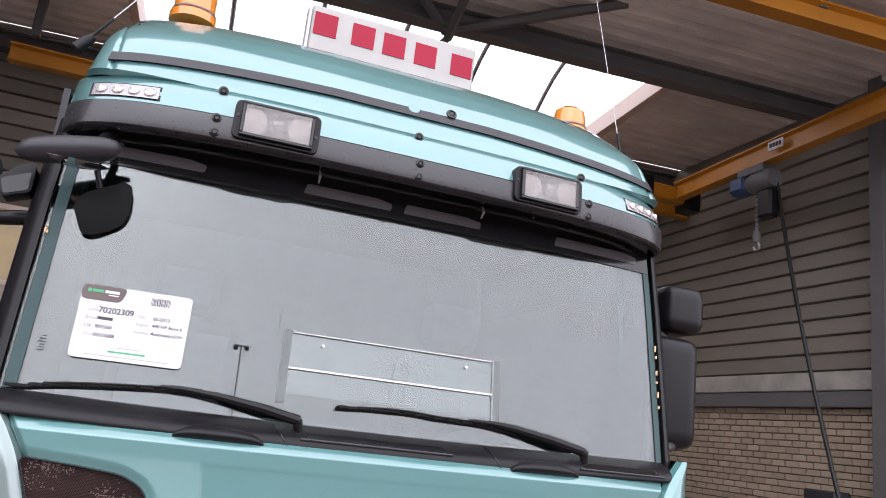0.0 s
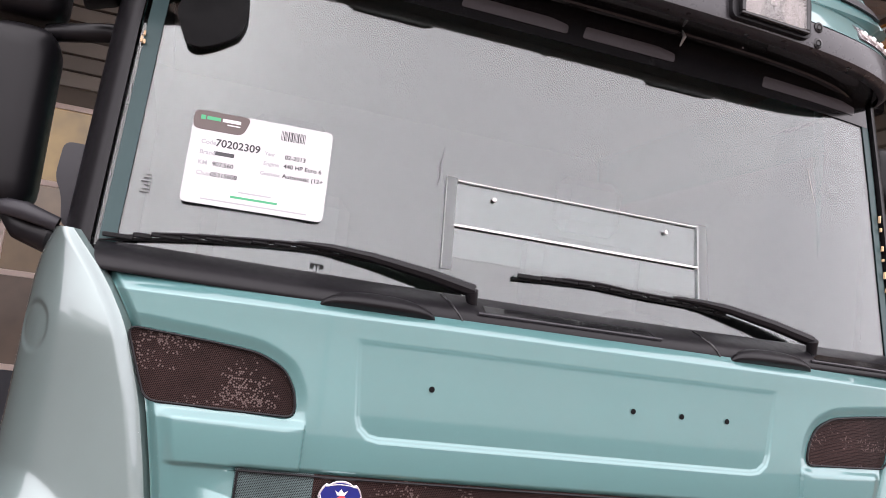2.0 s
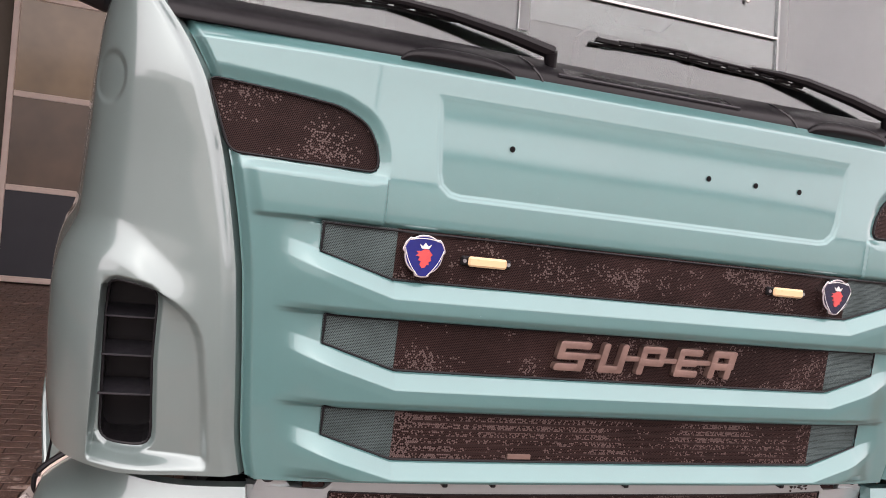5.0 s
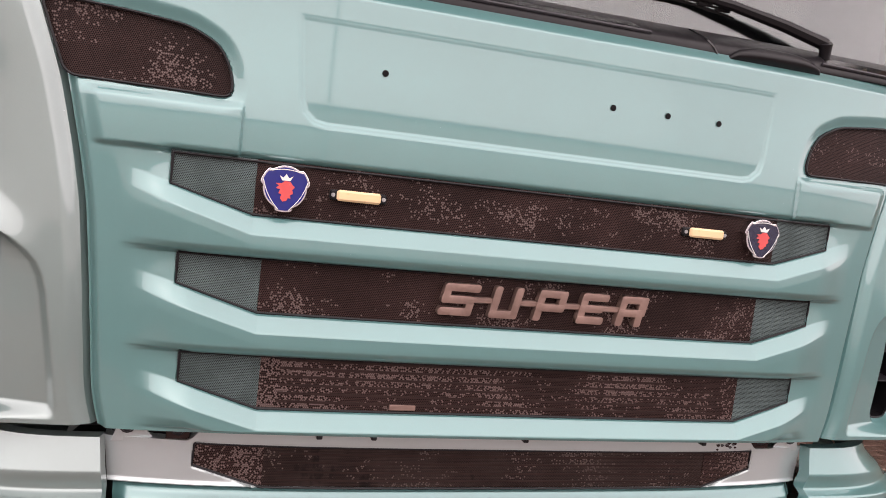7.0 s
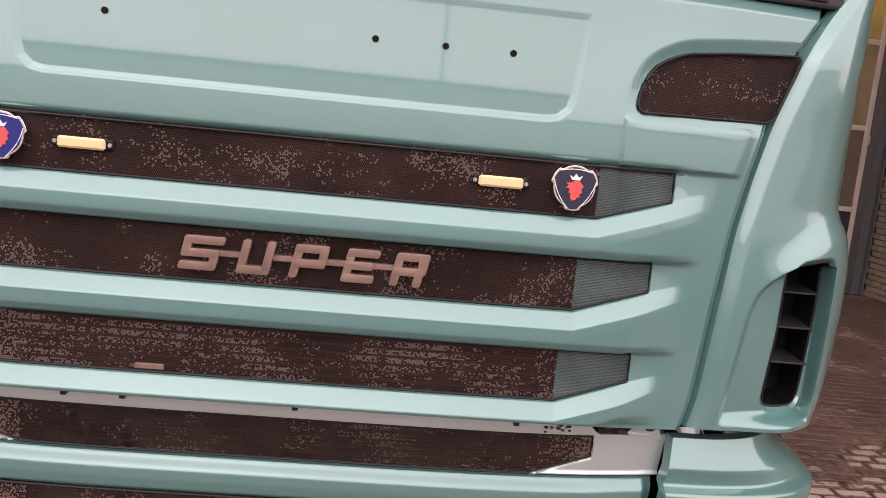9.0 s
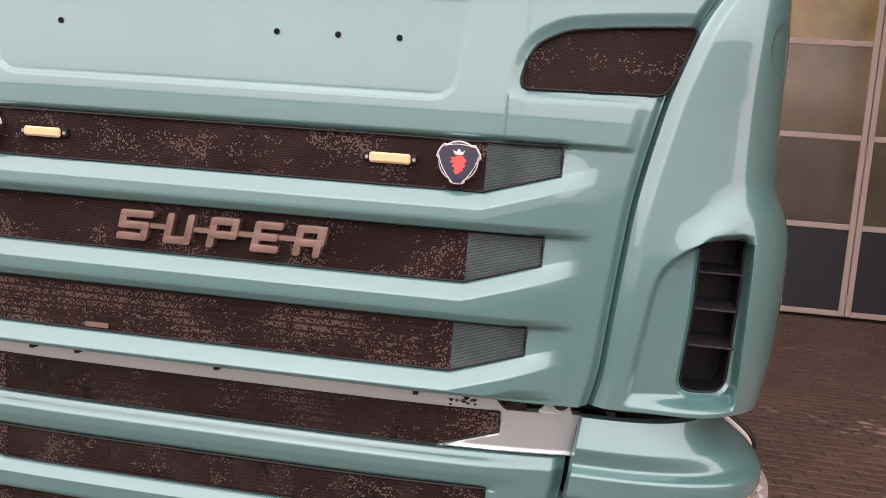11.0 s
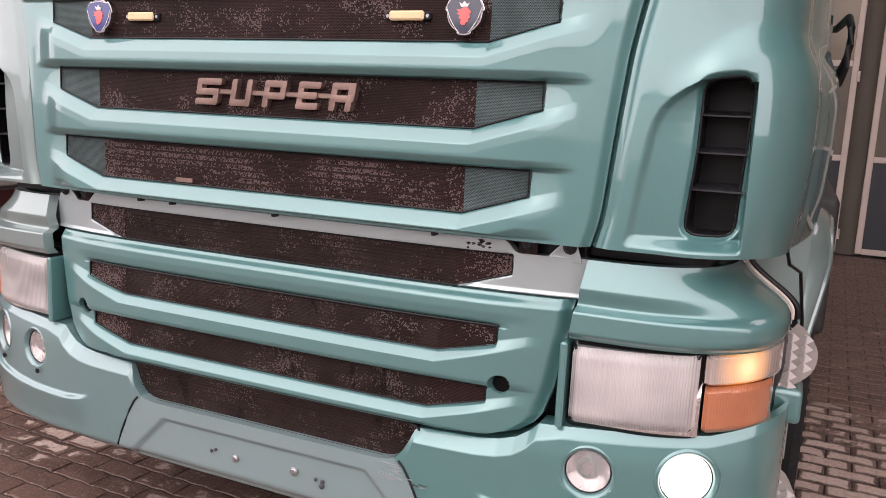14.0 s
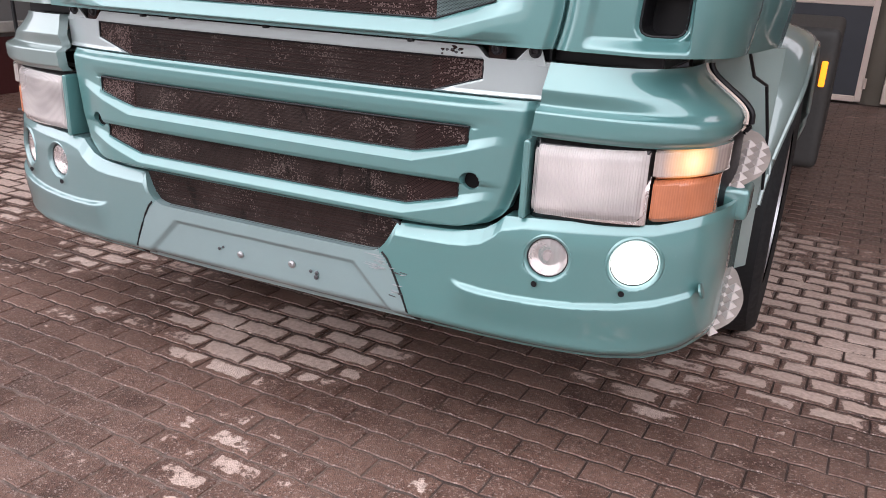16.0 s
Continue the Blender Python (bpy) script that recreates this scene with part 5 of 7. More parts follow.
# ---- bumper corners with headlights ----
def lamp_corner(s):
    a, z = np.meshgrid(np.concatenate([np.linspace(0, 1, 110), np.linspace(1.1, 2, 5)]), np.linspace(0.955, 1.127, 60))
    wide = 1.233 - 0.118 * sstep(z, 1.0, 1.125) - 0.014 * (1 - sstep(z, 0.955, 0.985))
    yf = 0.018 + 0.026 * sstep(z, 1.014, 1.030) - 0.007 * sstep(z, 1.030, 1.066) + 0.34 * np.clip(z - 1.066, 0, 0.07) + 0.012 * (1 - sstep(z, 0.955, 0.972))
    x, y = corner(np.clip(a, 0, 1), np.interp(z, [0.952, 1.142], [0.794, 0.818]), wide, yf, 0.34, 2.85)
    y = y + np.clip(a - 1, 0, 1) * 0.10
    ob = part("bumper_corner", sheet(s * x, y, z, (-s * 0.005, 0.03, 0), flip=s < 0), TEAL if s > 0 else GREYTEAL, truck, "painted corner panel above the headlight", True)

    zc = np.linspace(0.957, 1.126, 26)
    wc = 1.233 - 0.118 * sstep(zc, 1.0, 1.125) - 0.014 * (1 - sstep(zc, 0.955, 0.985))
    part("edge_piping", tube([(s * (w + 0.002), 0.40, z) for w, z in zip(wc, zc)], 0.0045, 8), GATEWHITE, ob, "grey edge piping", True)
    part("edge_gap", tube([(s * (w + 0.012), 0.415, z) for w, z in zip(wc, zc)], 0.008, 8), BLACK, ob, smooth=True)

    hl = empty("headlight", (0, 0, 0))
    hl.parent = truck
    hl["label"] = "large clear headlight with an orange indicator beside it"

    def lens(a0, a1, z0, z1, off, n=40, m=20):
        xa, z = np.meshgrid(np.linspace(a0, a1, n), np.linspace(z0, z1, m))
        a = xa
        x, y = corner(a ** 1.5, 0.797, 1.236, 0.028, 0.40, 2.75)
        ea = np.minimum(a - a0, a1 - a) / (a1 - a0)
        ez = np.minimum(z - z0, z1 - z) / (z1 - z0)
        pillow = 0.012 * (1 - sstep(ea, 0, 0.07)) + 0.012 * (1 - sstep(ez, 0, 0.1))
        zs = z + 0.04 * (x - 0.8)
        return sheet(s * x, y + off + pillow, zs, (-s * 0.01, 0.05, 0), flip=s < 0)

    part("housing", lens(0.0, 0.93, 0.746, 0.950, 0.09), BLACK, hl, smooth=True)
    rim = lens(0.0, 0.507, 0.748, 0.949, 0.012)
    part("frame", rim, GLOSS, hl, "black lens frame", True)
    # silvered bowl and its side wings behind the glass
    xb, zb_ = np.meshgrid(np.linspace(0.81, 1.075, 40), np.linspace(0.766, 0.95, 30))
    yb = 0.105 + 0.5 * (zb_ - 0.862) - 2.2 * (0.55 * (xb - 0.95) ** 2 + (zb_ - 0.862) ** 2) + 0.02 * sstep(0.062 - np.hypot(xb - 0.965, zb_ - 0.862), 0.0, 0.012)
    la = np.linspace(0, 0.6, 40)
    lx, ly = corner(la ** 1.5, 0.797, 1.236, 0.028, 0.40, 2.75)
    yb = np.maximum(yb, np.interp(xb, lx, ly) + 0.014)
    part("reflector", sheet(s * xb, yb, zb_, (0, 0.01, 0), flip=s < 0), BOWL, hl, "silvered reflector bowl", True)
    bulb = Matrix.Translation((s * 0.965, 0.115, 0.862)) @ Matrix.Rotation(radians(90), 4, "X")
    part("bulb_cap", lathe([(0.013, -0.01), (0.013, 0.03), (0.008, 0.036), (0, 0.036)], bulb, 16), STEEL, hl)
    part("lens", lens(0.016, 0.492, 0.764, 0.936, 0.0, 60), HEADGLASS, hl, "clear ribbed headlight lens", True)
    part("indicator", lens(0.516, 0.83, 0.764, 0.866, 0.004), AMBERLENS, hl, "orange ribbed indicator lens", True)
    part("indicator_top", lens(0.512, 0.88, 0.872, 0.94, -0.006), INDLENS if s > 0 else CLEARLENS, hl, "clear upper indicator lens", True)
    part("side_trim", box(*sorted((s * 0.778, s * 0.795)), 0.02, 0.115, 0.75, 0.945, 0.004), TEAL, hl)
    # projector bowl behind the glass
    return hl


mirrored(lamp_corner)

# dark gap and brackets between hatch and strip
part("gap_filler", box(-0.80, 0.80, 0.105, 0.3, 1.10, 1.175, 0.004), BLACK, truck)
for s in (1, -1):
    part("hinge_bracket", plate([(s * 0.655, 1.112), (s * 0.700, 1.112), (s * 0.696, 1.170), (s * 0.652, 1.170)], 0.066, 0.074, 0.002), FIN, truck, "dark brown hinge bracket")
    pale = [(s * 0.712, 1.112), (s * 0.800, 1.112), (s * 0.786, 1.150), (s * 0.768, 1.160), (s * 0.748, 1.150)]
    part("hinge_bracket", plate(pale, 0.076, 0.082, 0.002), SILVER, truck, "pale hinge bracket with a dark bolt")
    for x, y, z in ((0.676, 0.066, 1.146), (0.770, 0.076, 1.146)):
        part("bracket_bolt", lathe([(0, 0.008), (0.004, 0.008), (0.006, 0.011), (0.010, 0.010), (0.013, 0.004), (0.016, 0.002), (0.016, 0.0), (0, 0)], Matrix.Translation((s * x, y, z)) @ Matrix.Rotation(radians(90), 4, "X"), 12), DARKGREY, truck)
for k in range(14):
    a, b = rnd0.uniform(0.525, 0.595), rnd0.uniform(1.124, 1.144)
    part("scrape", plate(smooth_outline([(a - rnd0.uniform(0.002, 0.008), b + 0.002), (a + rnd0.uniform(0.002, 0.004), b + 0.003), (a + rnd0.uniform(0.003, 0.008), b), (a, b - rnd0.uniform(0.002, 0.005))], 0.002, 2), float(strip_base(a, b)) - 0.0016, float(strip_base(a, b)) + 0.002), FIN if k % 3 else INK, strip, "chipped paint" if k % 3 else "")
for x in (-0.41, -0.30, 0.03, 0.47):
    part("clip", box(x - 0.006, x + 0.006, 0.0, 0.02, 1.149, 1.160, 0.002), BLACK, hatch)
part("corner_gap_filler", box(-1.06, 1.06, 0.14, 0.5, 1.12, 1.17, 0.004), BLACK, truck)

# ---- cowl, windscreen and what stands on it ----
def screen_y(x, z):
    return 0.117 + 0.16 * (z - 2.05) + 0.05 * (np.abs(x) / 1.05) ** 4


def screen_half(z):
    return np.interp(z, [2.04, 2.6, 2.9], [1.07, 1.055, 1.04])


uu, zz = np.meshgrid(np.linspace(-1, 1, 60), np.linspace(2.045, 2.90, 40))
xx = uu * screen_half(zz)
screen = part("windscreen", sheet(xx, screen_y(xx, zz), zz, (0, 0.006, 0)), GLASS, truck, "large windscreen reflecting the grey sky", True)
back_me = screen.data
# give the pane its inner face
bm = bmesh.new()
bm.from_mesh(back_me)
vs = [v for v in bm.verts]
inner = bmesh.ops.duplicate(bm, geom=[f for f in bm.faces if abs(f.normal.y) > 0.3])
for v in inner["geom"]:
    if isinstance(v, bmesh.types.BMVert):
        v.co.y += 0.006
bmesh.ops.remove_doubles(bm, verts=bm.verts, dist=0.0002)
bmesh.ops.recalc_face_normals(bm, faces=bm.faces)
bm.to_mesh(back_me)
bm.free()
back_me.polygons.foreach_set("use_smooth", [True] * len(back_me.polygons))
screen.visible_shadow = False

SKYFIELD = worn("grey_sky_reflection", (0.085, 0.078, 0.082), 0.15, spread=0.08, relief=0.0)
# black printed border at the top of the glass
uu, zz = np.meshgrid(np.linspace(-1, 1, 60), np.linspace(2.825, 2.90, 6))
xx = uu * screen_half(zz)
part("top_border", sheet(xx, screen_y(xx, zz) + 0.012, zz, (0, 0.004, 0)), BLACK, truck, "black band behind the top of the glass", True)


def pillar(s):
    zz, kk = np.meshgrid(np.linspace(2.04, 2.92, 30), np.linspace(0, 1, 14), indexing="ij")
    x0 = screen_half(zz)
    x = x0 + 0.004 + 0.069 * np.sin(kk * np.pi / 2)
    y = screen_y(x0, zz) - 0.012 + 0.16 * (1 - np.cos(kk * np.pi / 2))
    part("windscreen_pillar", sheet(s * x, y, zz, (0, 0.03, 0), flip=s < 0), BLACK, truck, "black windscreen pillar trim", True)
    # green edge of the glass, its dark reflection put into the colour
    zz, kk = np.meshgrid(np.linspace(2.05, 2.88, 24), np.linspace(0, 1, 5), indexing="ij")
    x = screen_half(zz) - 0.01 - (0.034 if s < 0 else 0.026) * kk
    part("edge_band", sheet(s * x, screen_y(x, zz) - 0.003, zz, (0, 0.002, 0), flip=s > 0), DARKGREEN, truck, "green glass edge with a dark reflection in its colour", True)


mirrored(pillar)
# old sealant marks along the glass edges, a crack and a scratch
for x, z, h in ((1.048, 2.50, 0.022), (1.05, 2.468, 0.012), (1.05, 2.41, 0.016), (1.049, 2.375, 0.008), (1.052, 2.33, 0.02), (1.053, 2.285, 0.012), (-1.046, 2.565, 0.01), (-1.05, 2.55, 0.014), (-1.044, 2.545, 0.01)):
    y = float(screen_y(x, z))
    part("sealant_mark", box(x - 0.0025, x + 0.0025, y - 0.014, y - 0.006, z - h / 2, z + h / 2, 0.001), CREAM, screen, "yellowed sealant mark")
pts = [(-0.343, 2.433), (-0.345, 2.41), (-0.351, 2.385), (-0.349, 2.36), (-0.355, 2.334)]
part("crack", tube([(x, float(screen_y(x, z)) - 0.001, z) for x, z in pts], 0.0009, 5), INK, screen, "thin crack in the glass")
pts = [(0.763, 2.601), (0.772, 2.55), (0.781, 2.499)]
part("scratch", tube([(x, float(screen_y(x, z)) - 0.001, z) for x, z in pts], 0.0011, 5), WHITEPL, screen, "pale scratch in the glass")
for j in range(6):
    z = 2.205 + 0.008 * j
    part("etched_mark", box(-0.998 + 0.004 * (j % 3), -0.978, float(screen_y(-0.99, z)) - 0.003, float(screen_y(-0.99, z)) - 0.001, z, z + 0.0018, 0), INK, screen)

# cowl under the glass
uu, vv = np.meshgrid(np.linspace(-1, 1, 160), np.linspace(0, 1, 16))
xx = uu * 1.06
zz = 2.018 + 0.065 * vv + 0.012 * np.abs(uu) ** 2
yy = 0.036 + 0.06 * np.abs(uu) ** 4 + 0.085 * vv ** 1.5 - 0.012 * np.sin(vv * np.pi)
cowl = part("cowl", sheet(xx, yy, zz, (0, 0.05, 0)), BLACK, truck, "dark plastic cowl below the windscreen", True)


def cowl_y(x, z):
    u = np.abs(x) / 1.06
    v = np.clip((z - 2.018 - 0.012 * u ** 2) / 0.065, 0, 1)
    return 0.036 + 0.06 * u ** 4 + 0.085 * v ** 1.5 - 0.012 * np.sin(v * np.pi)


for cx in (-0.485, 0.525):
    uu, vv = np.meshgrid(np.linspace(-1, 1, 40), np.linspace(0, 1, 14))
    arch = np.clip(1 - np.abs(uu) ** 2.6, 0, 1) ** 0.6
    xx = cx + 0.128 * uu
    zz = 2.008 + 0.012 * np.abs(xx / 1.06) ** 2 + 0.044 * arch * vv
    part("hand_hold", sheet(xx, cowl_y(xx, zz) - 0.003 - 0.020 * arch ** 0.7 * np.sin(vv * np.pi * 0.85) ** 0.8, zz, (0, 0.02, 0)), BLACK, cowl, "smooth black hand hold in the cowl", True)
for x in (-0.32, 0.35):
    part("seam", tube([(x + (2.06 - z) * 0.6, float(cowl_y(x, z)) - 0.001, z) for z in (2.022, 2.035, 2.05, 2.065, 2.078)], 0.003, 6), GLOSS, cowl)
for x0, x1 in ((-0.24, 0.18), (0.68, 0.98)):
    mesh_panel("intake_recess", [(x0, 2.046), (x1 + 0.02, 2.046), (x1, 2.064), (x0, 2.064)], -0.003, GLOSS, cowl, "dark intake recess", cowl_y, 0.003, 20)
    part("recess_lip", tube([(x, float(cowl_y(x, 2.044)) - 0.003, 2.044) for x in np.linspace(x0 - 0.02, x1 + 0.03, 12)], 0.004, 6), DARKGREY, cowl)


def wiper(line, arm_line):
    w = empty("wiper", (0, 0, 0))
    w.parent = truck
    w["label"] = "black windscreen wiper lying on the glass"

    def on(x, lift, dz=0.0):
        z = float(np.interp(x, [p[0] for p in line], [p[1] for p in line])) + dz
        return (x, float(screen_y(x, z)) - lift, z)

    x0, x1 = line[0][0], line[-1][0]
    xs = np.linspace(x0, x1, 16)
    part("blade", tube([on(x, 0.008, -0.006) for x in xs], [0.002] + [0.0034] * 14 + [0.002], 6), RUBBER, w)
    part("spine", tube([on(x, 0.016, 0.001) for x in xs[1:-1]], 0.0026, 6), BLACK, w)
    part("bridge", tube([on(x, 0.022, 0.005) for k, x in enumerate(np.linspace(x0 + 0.2 * (x1 - x0), x1 - 0.08, 12))], 0.0034, 6), BLACK, w)
    for t in np.linspace(0.06, 0.94, 12):
        x = x0 + (x1 - x0) * t
        px, py, pz_ = on(x, 0.018, 0.0)
        ln = 0.018 if int(t * 100) % 3 else 0.03
        part("claw", box(px - ln, px + ln, py - 0.004, py + 0.006, pz_ - 0.004, pz_ + 0.006, 0.002), RUBBER, w)
    arm = [(x, float(screen_y(x, z)) - lift, z) for x, z, lift, r in arm_line]
    part("arm", tube(arm, [p[3] for p in arm_line], 8), BLACK, w, smooth=True)
    fx, fz = arm_line[-1][0], arm_line[-1][1]
    part("pivot", tube([(fx - 0.006, 0.075, fz), (fx + 0.004, 0.085, fz - 0.03), (fx + 0.015, 0.09, fz - 0.055)], [0.016, 0.013, 0.017], 10), BLACK, w, smooth=True)


wiper([(-1.057, 2.098), (-0.984, 2.109), (-0.891, 2.121), (-0.746, 2.133), (-0.642, 2.139), (-0.47, 2.134)],
      [(-0.66, 2.145, 0.022, 0.005), (-0.593, 2.144, 0.028, 0.008), (-0.50, 2.136, 0.034, 0.011), (-0.37, 2.116, 0.042, 0.014), (-0.265, 2.094, 0.048, 0.016)])
wiper([(-0.153, 2.146), (-0.069, 2.152), (0.07, 2.156), (0.168, 2.150), (0.332, 2.147), (0.46, 2.132)],
      [(0.28, 2.156, 0.022, 0.005), (0.36, 2.154, 0.028, 0.008), (0.434, 2.147, 0.034, 0.012), (0.57, 2.124, 0.042, 0.0145), (0.69, 2.098, 0.048, 0.016)])

# sales card behind the glass
card = empty("sales_card", (-0.764, 0, 2.303), "white printed sales card on the windscreen", "card")
SL = math.atan(0.16)


def on_screen(x, z, lift):
    return Matrix.Translation((x, float(screen_y(x, z)) - lift, z)) @ Matrix.Rotation(math.atan(0.2 * x ** 3 / 1.05 ** 4), 4, "Z") @ Matrix.Rotation(radians(90) - SL, 4, "X")


cm = on_screen(-0.764, 2.303, 0.008)
card.matrix_basis = cm
CW, CH = 0.303, 0.213


def flat(outline, z0, z1):
    bm = bmesh.new()
    f = bm.faces.new([bm.verts.new((x, y, z0)) for x, y in outline])
    r = bmesh.ops.extrude_face_region(bm, geom=[f])
    bmesh.ops.translate(bm, vec=(0, 0, z1 - z0), verts=[v for v in r["geom"] if isinstance(v, bmesh.types.BMVert)])
    return bm


def flat_box(x0, x1, y0, y1, z0, z1):
    return flat([(x0, y0), (x1, y0), (x1, y1), (x0, y1)], z0, z1)


part("sheet", flat(smooth_outline([(-CW / 2, -CH / 2), (CW / 2, -CH / 2), (CW / 2, CH / 2), (-CW / 2, CH / 2)], 0.014), 0, 0.0008), CARD, card)
part("header", flat(smooth_outline([(-CW / 2, CH / 2 - 0.045), (-CW / 2 + 0.108, CH / 2 - 0.045), (-CW / 2 + 0.122, CH / 2 - 0.0), (-CW / 2, CH / 2)], 0.016), 0.0009, 0.0012), BROWNINK, card, "brown header field")
part("header_mark", flat_box(-0.137, -0.127, 0.085, 0.095, 0.0013, 0.0015), GREENINK, card)
part("header_mark", flat_box(-0.124, -0.095, 0.086, 0.094, 0.0013, 0.0015), GREENINK, card)
part("header_mark", flat_box(-0.091, -0.052, 0.086, 0.094, 0.0013, 0.0015), CARD, card)
part("header_mark", flat_box(-0.080, -0.052, 0.079, 0.082, 0.0013, 0.0015), CARD, card)
rnd = random.Random(4)
x = 0.038
while x < 0.092:
    w = rnd.choice((0.0012, 0.002, 0.003))
    part("bar_code_bar", flat_box(x, x + w, 0.068, 0.091, 0.0009, 0.0012), INK, card)
    x += w + rnd.choice((0.0012, 0.002))


def card_text(text, x, y, size, ink):
    lettering(text, size, Matrix.Translation((x, y, 0.0011)), ink, card, "printed_text")


card_text("Code", -0.128, 0.030, 0.014, PALEINK)
card_text("70202309", -0.098, 0.028, 0.024, INK)
card_text("Brand", -0.128, 0.006, 0.014, PALEINK)
card_text("KM", -0.128, -0.018, 0.014, PALEINK)
card_text("907.560", -0.098, -0.018, 0.014, INK)
card_text("Ch.nr", -0.128, -0.042, 0.014, PALEINK)
card_text("05315608", -0.098, -0.042, 0.014, INK)
card_text("Year", 0.008, 0.027, 0.012, PALEINK)
card_text("02-2013", 0.052, 0.025, 0.014, INK)
card_text("Engine", 0.008, 0.004, 0.013, PALEINK)
card_text("440 HP Euro 6", 0.052, 0.004, 0.014, INK)
card_text("Gearbox", 0.004, -0.019, 0.012, PALEINK)
card_text("Automatic (12+", 0.052, -0.019, 0.014, INK)
part("printed_bar", flat_box(-0.098, -0.055, 0.007, 0.016, 0.0009, 0.0012), INK, card)
part("printed_bar", flat_box(-0.05, 0.05, -0.0835, -0.0785, 0.0009, 0.0012), GREENINK, card)
part("printed_bar", flat_box(-0.035, 0.035, -0.070, -0.067, 0.0009, 0.0012), PALEINK, card)
part("printed_bar", flat_box(-0.11, 0.115, -0.096, -0.093, 0.0009, 0.0012), PALEINK, card)

# clear acrylic sign holder behind the glass
holder = empty("sign_holder", (0, 0, 0), "clear acrylic sign holder behind the windscreen", "sign holder")
holder.matrix_basis = on_screen(0.030, 2.29, 0.006)
part("back_panel", flat_box(-0.345, 0.345, -0.12, 0.066, -0.012, -0.008), CLEAR, holder, "hazy clear panel")
part("top_edge", flat_box(-0.335, 0.335, 0.0645, 0.067, -0.002, 0.002), WHITEPL, holder, "bright top edge")
part("lower_edge", flat_box(-0.345, 0.335, -0.047, -0.0415, -0.002, 0.002), WHITEPL, holder, "bright lower edge")
for s in (1, -1):
    part("side_bar", flat_box(s * 0.350 - 0.012, s * 0.350 + 0.012, -0.15, 0.072, -0.004, 0.003), SIDEBAR, holder, "grey side bar")
    part("screw", lathe([(0, 0.004), (0.005, 0.003), (0.006, 0), (0, 0)], Matrix.Translation((s * 0.24, 0.035, 0)), 12), WHITEPL, holder)

# mirror hanging before the upper corner of the glass
kerb = empty("kerb_mirror", (-0.92, 0.0, 2.65))
kerb.parent = truck
kerb["label"] = "dark hanging kerb mirror"
part("plate", plate(smooth_outline([(-0.070, -0.022), (-0.05, 0.022), (0.0, 0.05), (0.059, 0.079), (0.08, 0.066), (0.086, 0.0), (0.076, -0.05), (0.035, -0.08), (-0.005, -0.099), (-0.035, -0.096)], 0.02), 0.208, 0.226, 0.006), DEEPBLACK, kerb, "dark mirror back", True)
part("arm", tube([(-0.01, 0.228, 0.05), (-0.026, 0.22, 0.095), (-0.02, 0.20, 0.14), (0.03, 0.14, 0.17)], 0.009, 8), BLACK, kerb, smooth=True)

# cab interior
inside = empty("cab_interior", (0, 0, 0))
inside.parent = truck
inside["label"] = "dim grey cab interior"
bm = box(-1.0, 1.0, 0.19, 0.66, 1.75, 2.09, 0.03)
part("dashboard", bm, INTERIOR, inside, "grey dashboard")
part("rear_wall", box(-1.1, 1.1, 2.0, 2.05, 1.4, 3.3, 0.0), INTERIOR, inside)
part("cab_floor", box(-1.1, 1.1, 0.35, 2.05, 1.35, 1.4, 0.0), INTERIOR, inside)
part("headlining", box(-1.05, 1.05, 0.40, 2.0, 3.02, 3.05, 0.0), INTERIOR, inside)
for x in (-1.09, 1.09):
    part("door_lining", box(x - 0.01, x + 0.01, 0.33, 2.0, 1.4, 3.02, 0.0), DARKGREY, inside)
for x in (-0.6, 0.6):
    part("seat_back", box(x - 0.25, x + 0.25, 1.15, 1.3, 1.75, 2.45, 0.05), DARKGREY, inside)
    part("head_rest", box(x - 0.14, x + 0.14, 1.17, 1.28, 2.48, 2.7, 0.04), DARKGREY, inside)
part("steering_wheel", lathe([(0.23 + 0.016 * math.cos(a), 0.016 * math.sin(a)) for a in np.linspace(0, 2 * math.pi, 9)], Matrix.Translation((0.6, 0.62, 2.02)) @ Matrix.Rotation(radians(35), 4, "X"), 28), BLACK, inside, smooth=True)

# ---- sun visor ----
def visor_plan(a, w=1.085, yf=0.06):
    x, y = corner(np.clip(np.abs(a), 0, 1), 0.0, w, yf, 0.40, 4.0)
    return x * np.sign(a), y + np.clip(np.abs(a) - 1, 0, 1) * 0.12


va = np.linspace(-1.6, 1.6, 180)


def band(zs, offs, w, material, name, label, sag=0.0, depth=(0, 0.015, 0), parent=truck):
    aa, kk = np.meshgrid(va, np.arange(len(zs)))
    x, y = visor_plan(aa, w)
    z = np.array(zs)[kk] - sag * (np.abs(x) / w) ** 2
    y = y + np.array(offs)[kk]
    return part(name, sheet(x, y, z, depth), material, parent, label, True)


visor = band([2.878, 2.882, 2.888, 2.905, 2.945, 2.96], [0.03, 0.012, 0.003, 0.0, 0.002, 0.006], 1.085, VISORBLACK, "visor_band", "dark grey lower sun visor band", 0.012)
band([2.961, 2.968, 3.0, 3.04, 3.065, 3.072], [0.004, 0.008, 0.024, 0.048, 0.068, 0.088], 1.08, TEAL, "visor_top", "teal upper sun visor", 0.012)
band([3.0705, 3.0735, 3.076], [0.082, 0.13, 0.30], 1.075, TEAL, "visor_deck", "teal deck between visor and roof", 0.012)
band([2.880, 2.884, 2.888, 2.892], [0.028, 0.08, 0.15, 0.20], 1.06, GLOSS, "visor_underside", "black visor underside", 0.012)
band([2.872, 2.876, 2.89], [0.115, 0.11, 0.115], 1.05, GLOSS, "visor_rail", "glossy rail under the visor", 0.012)
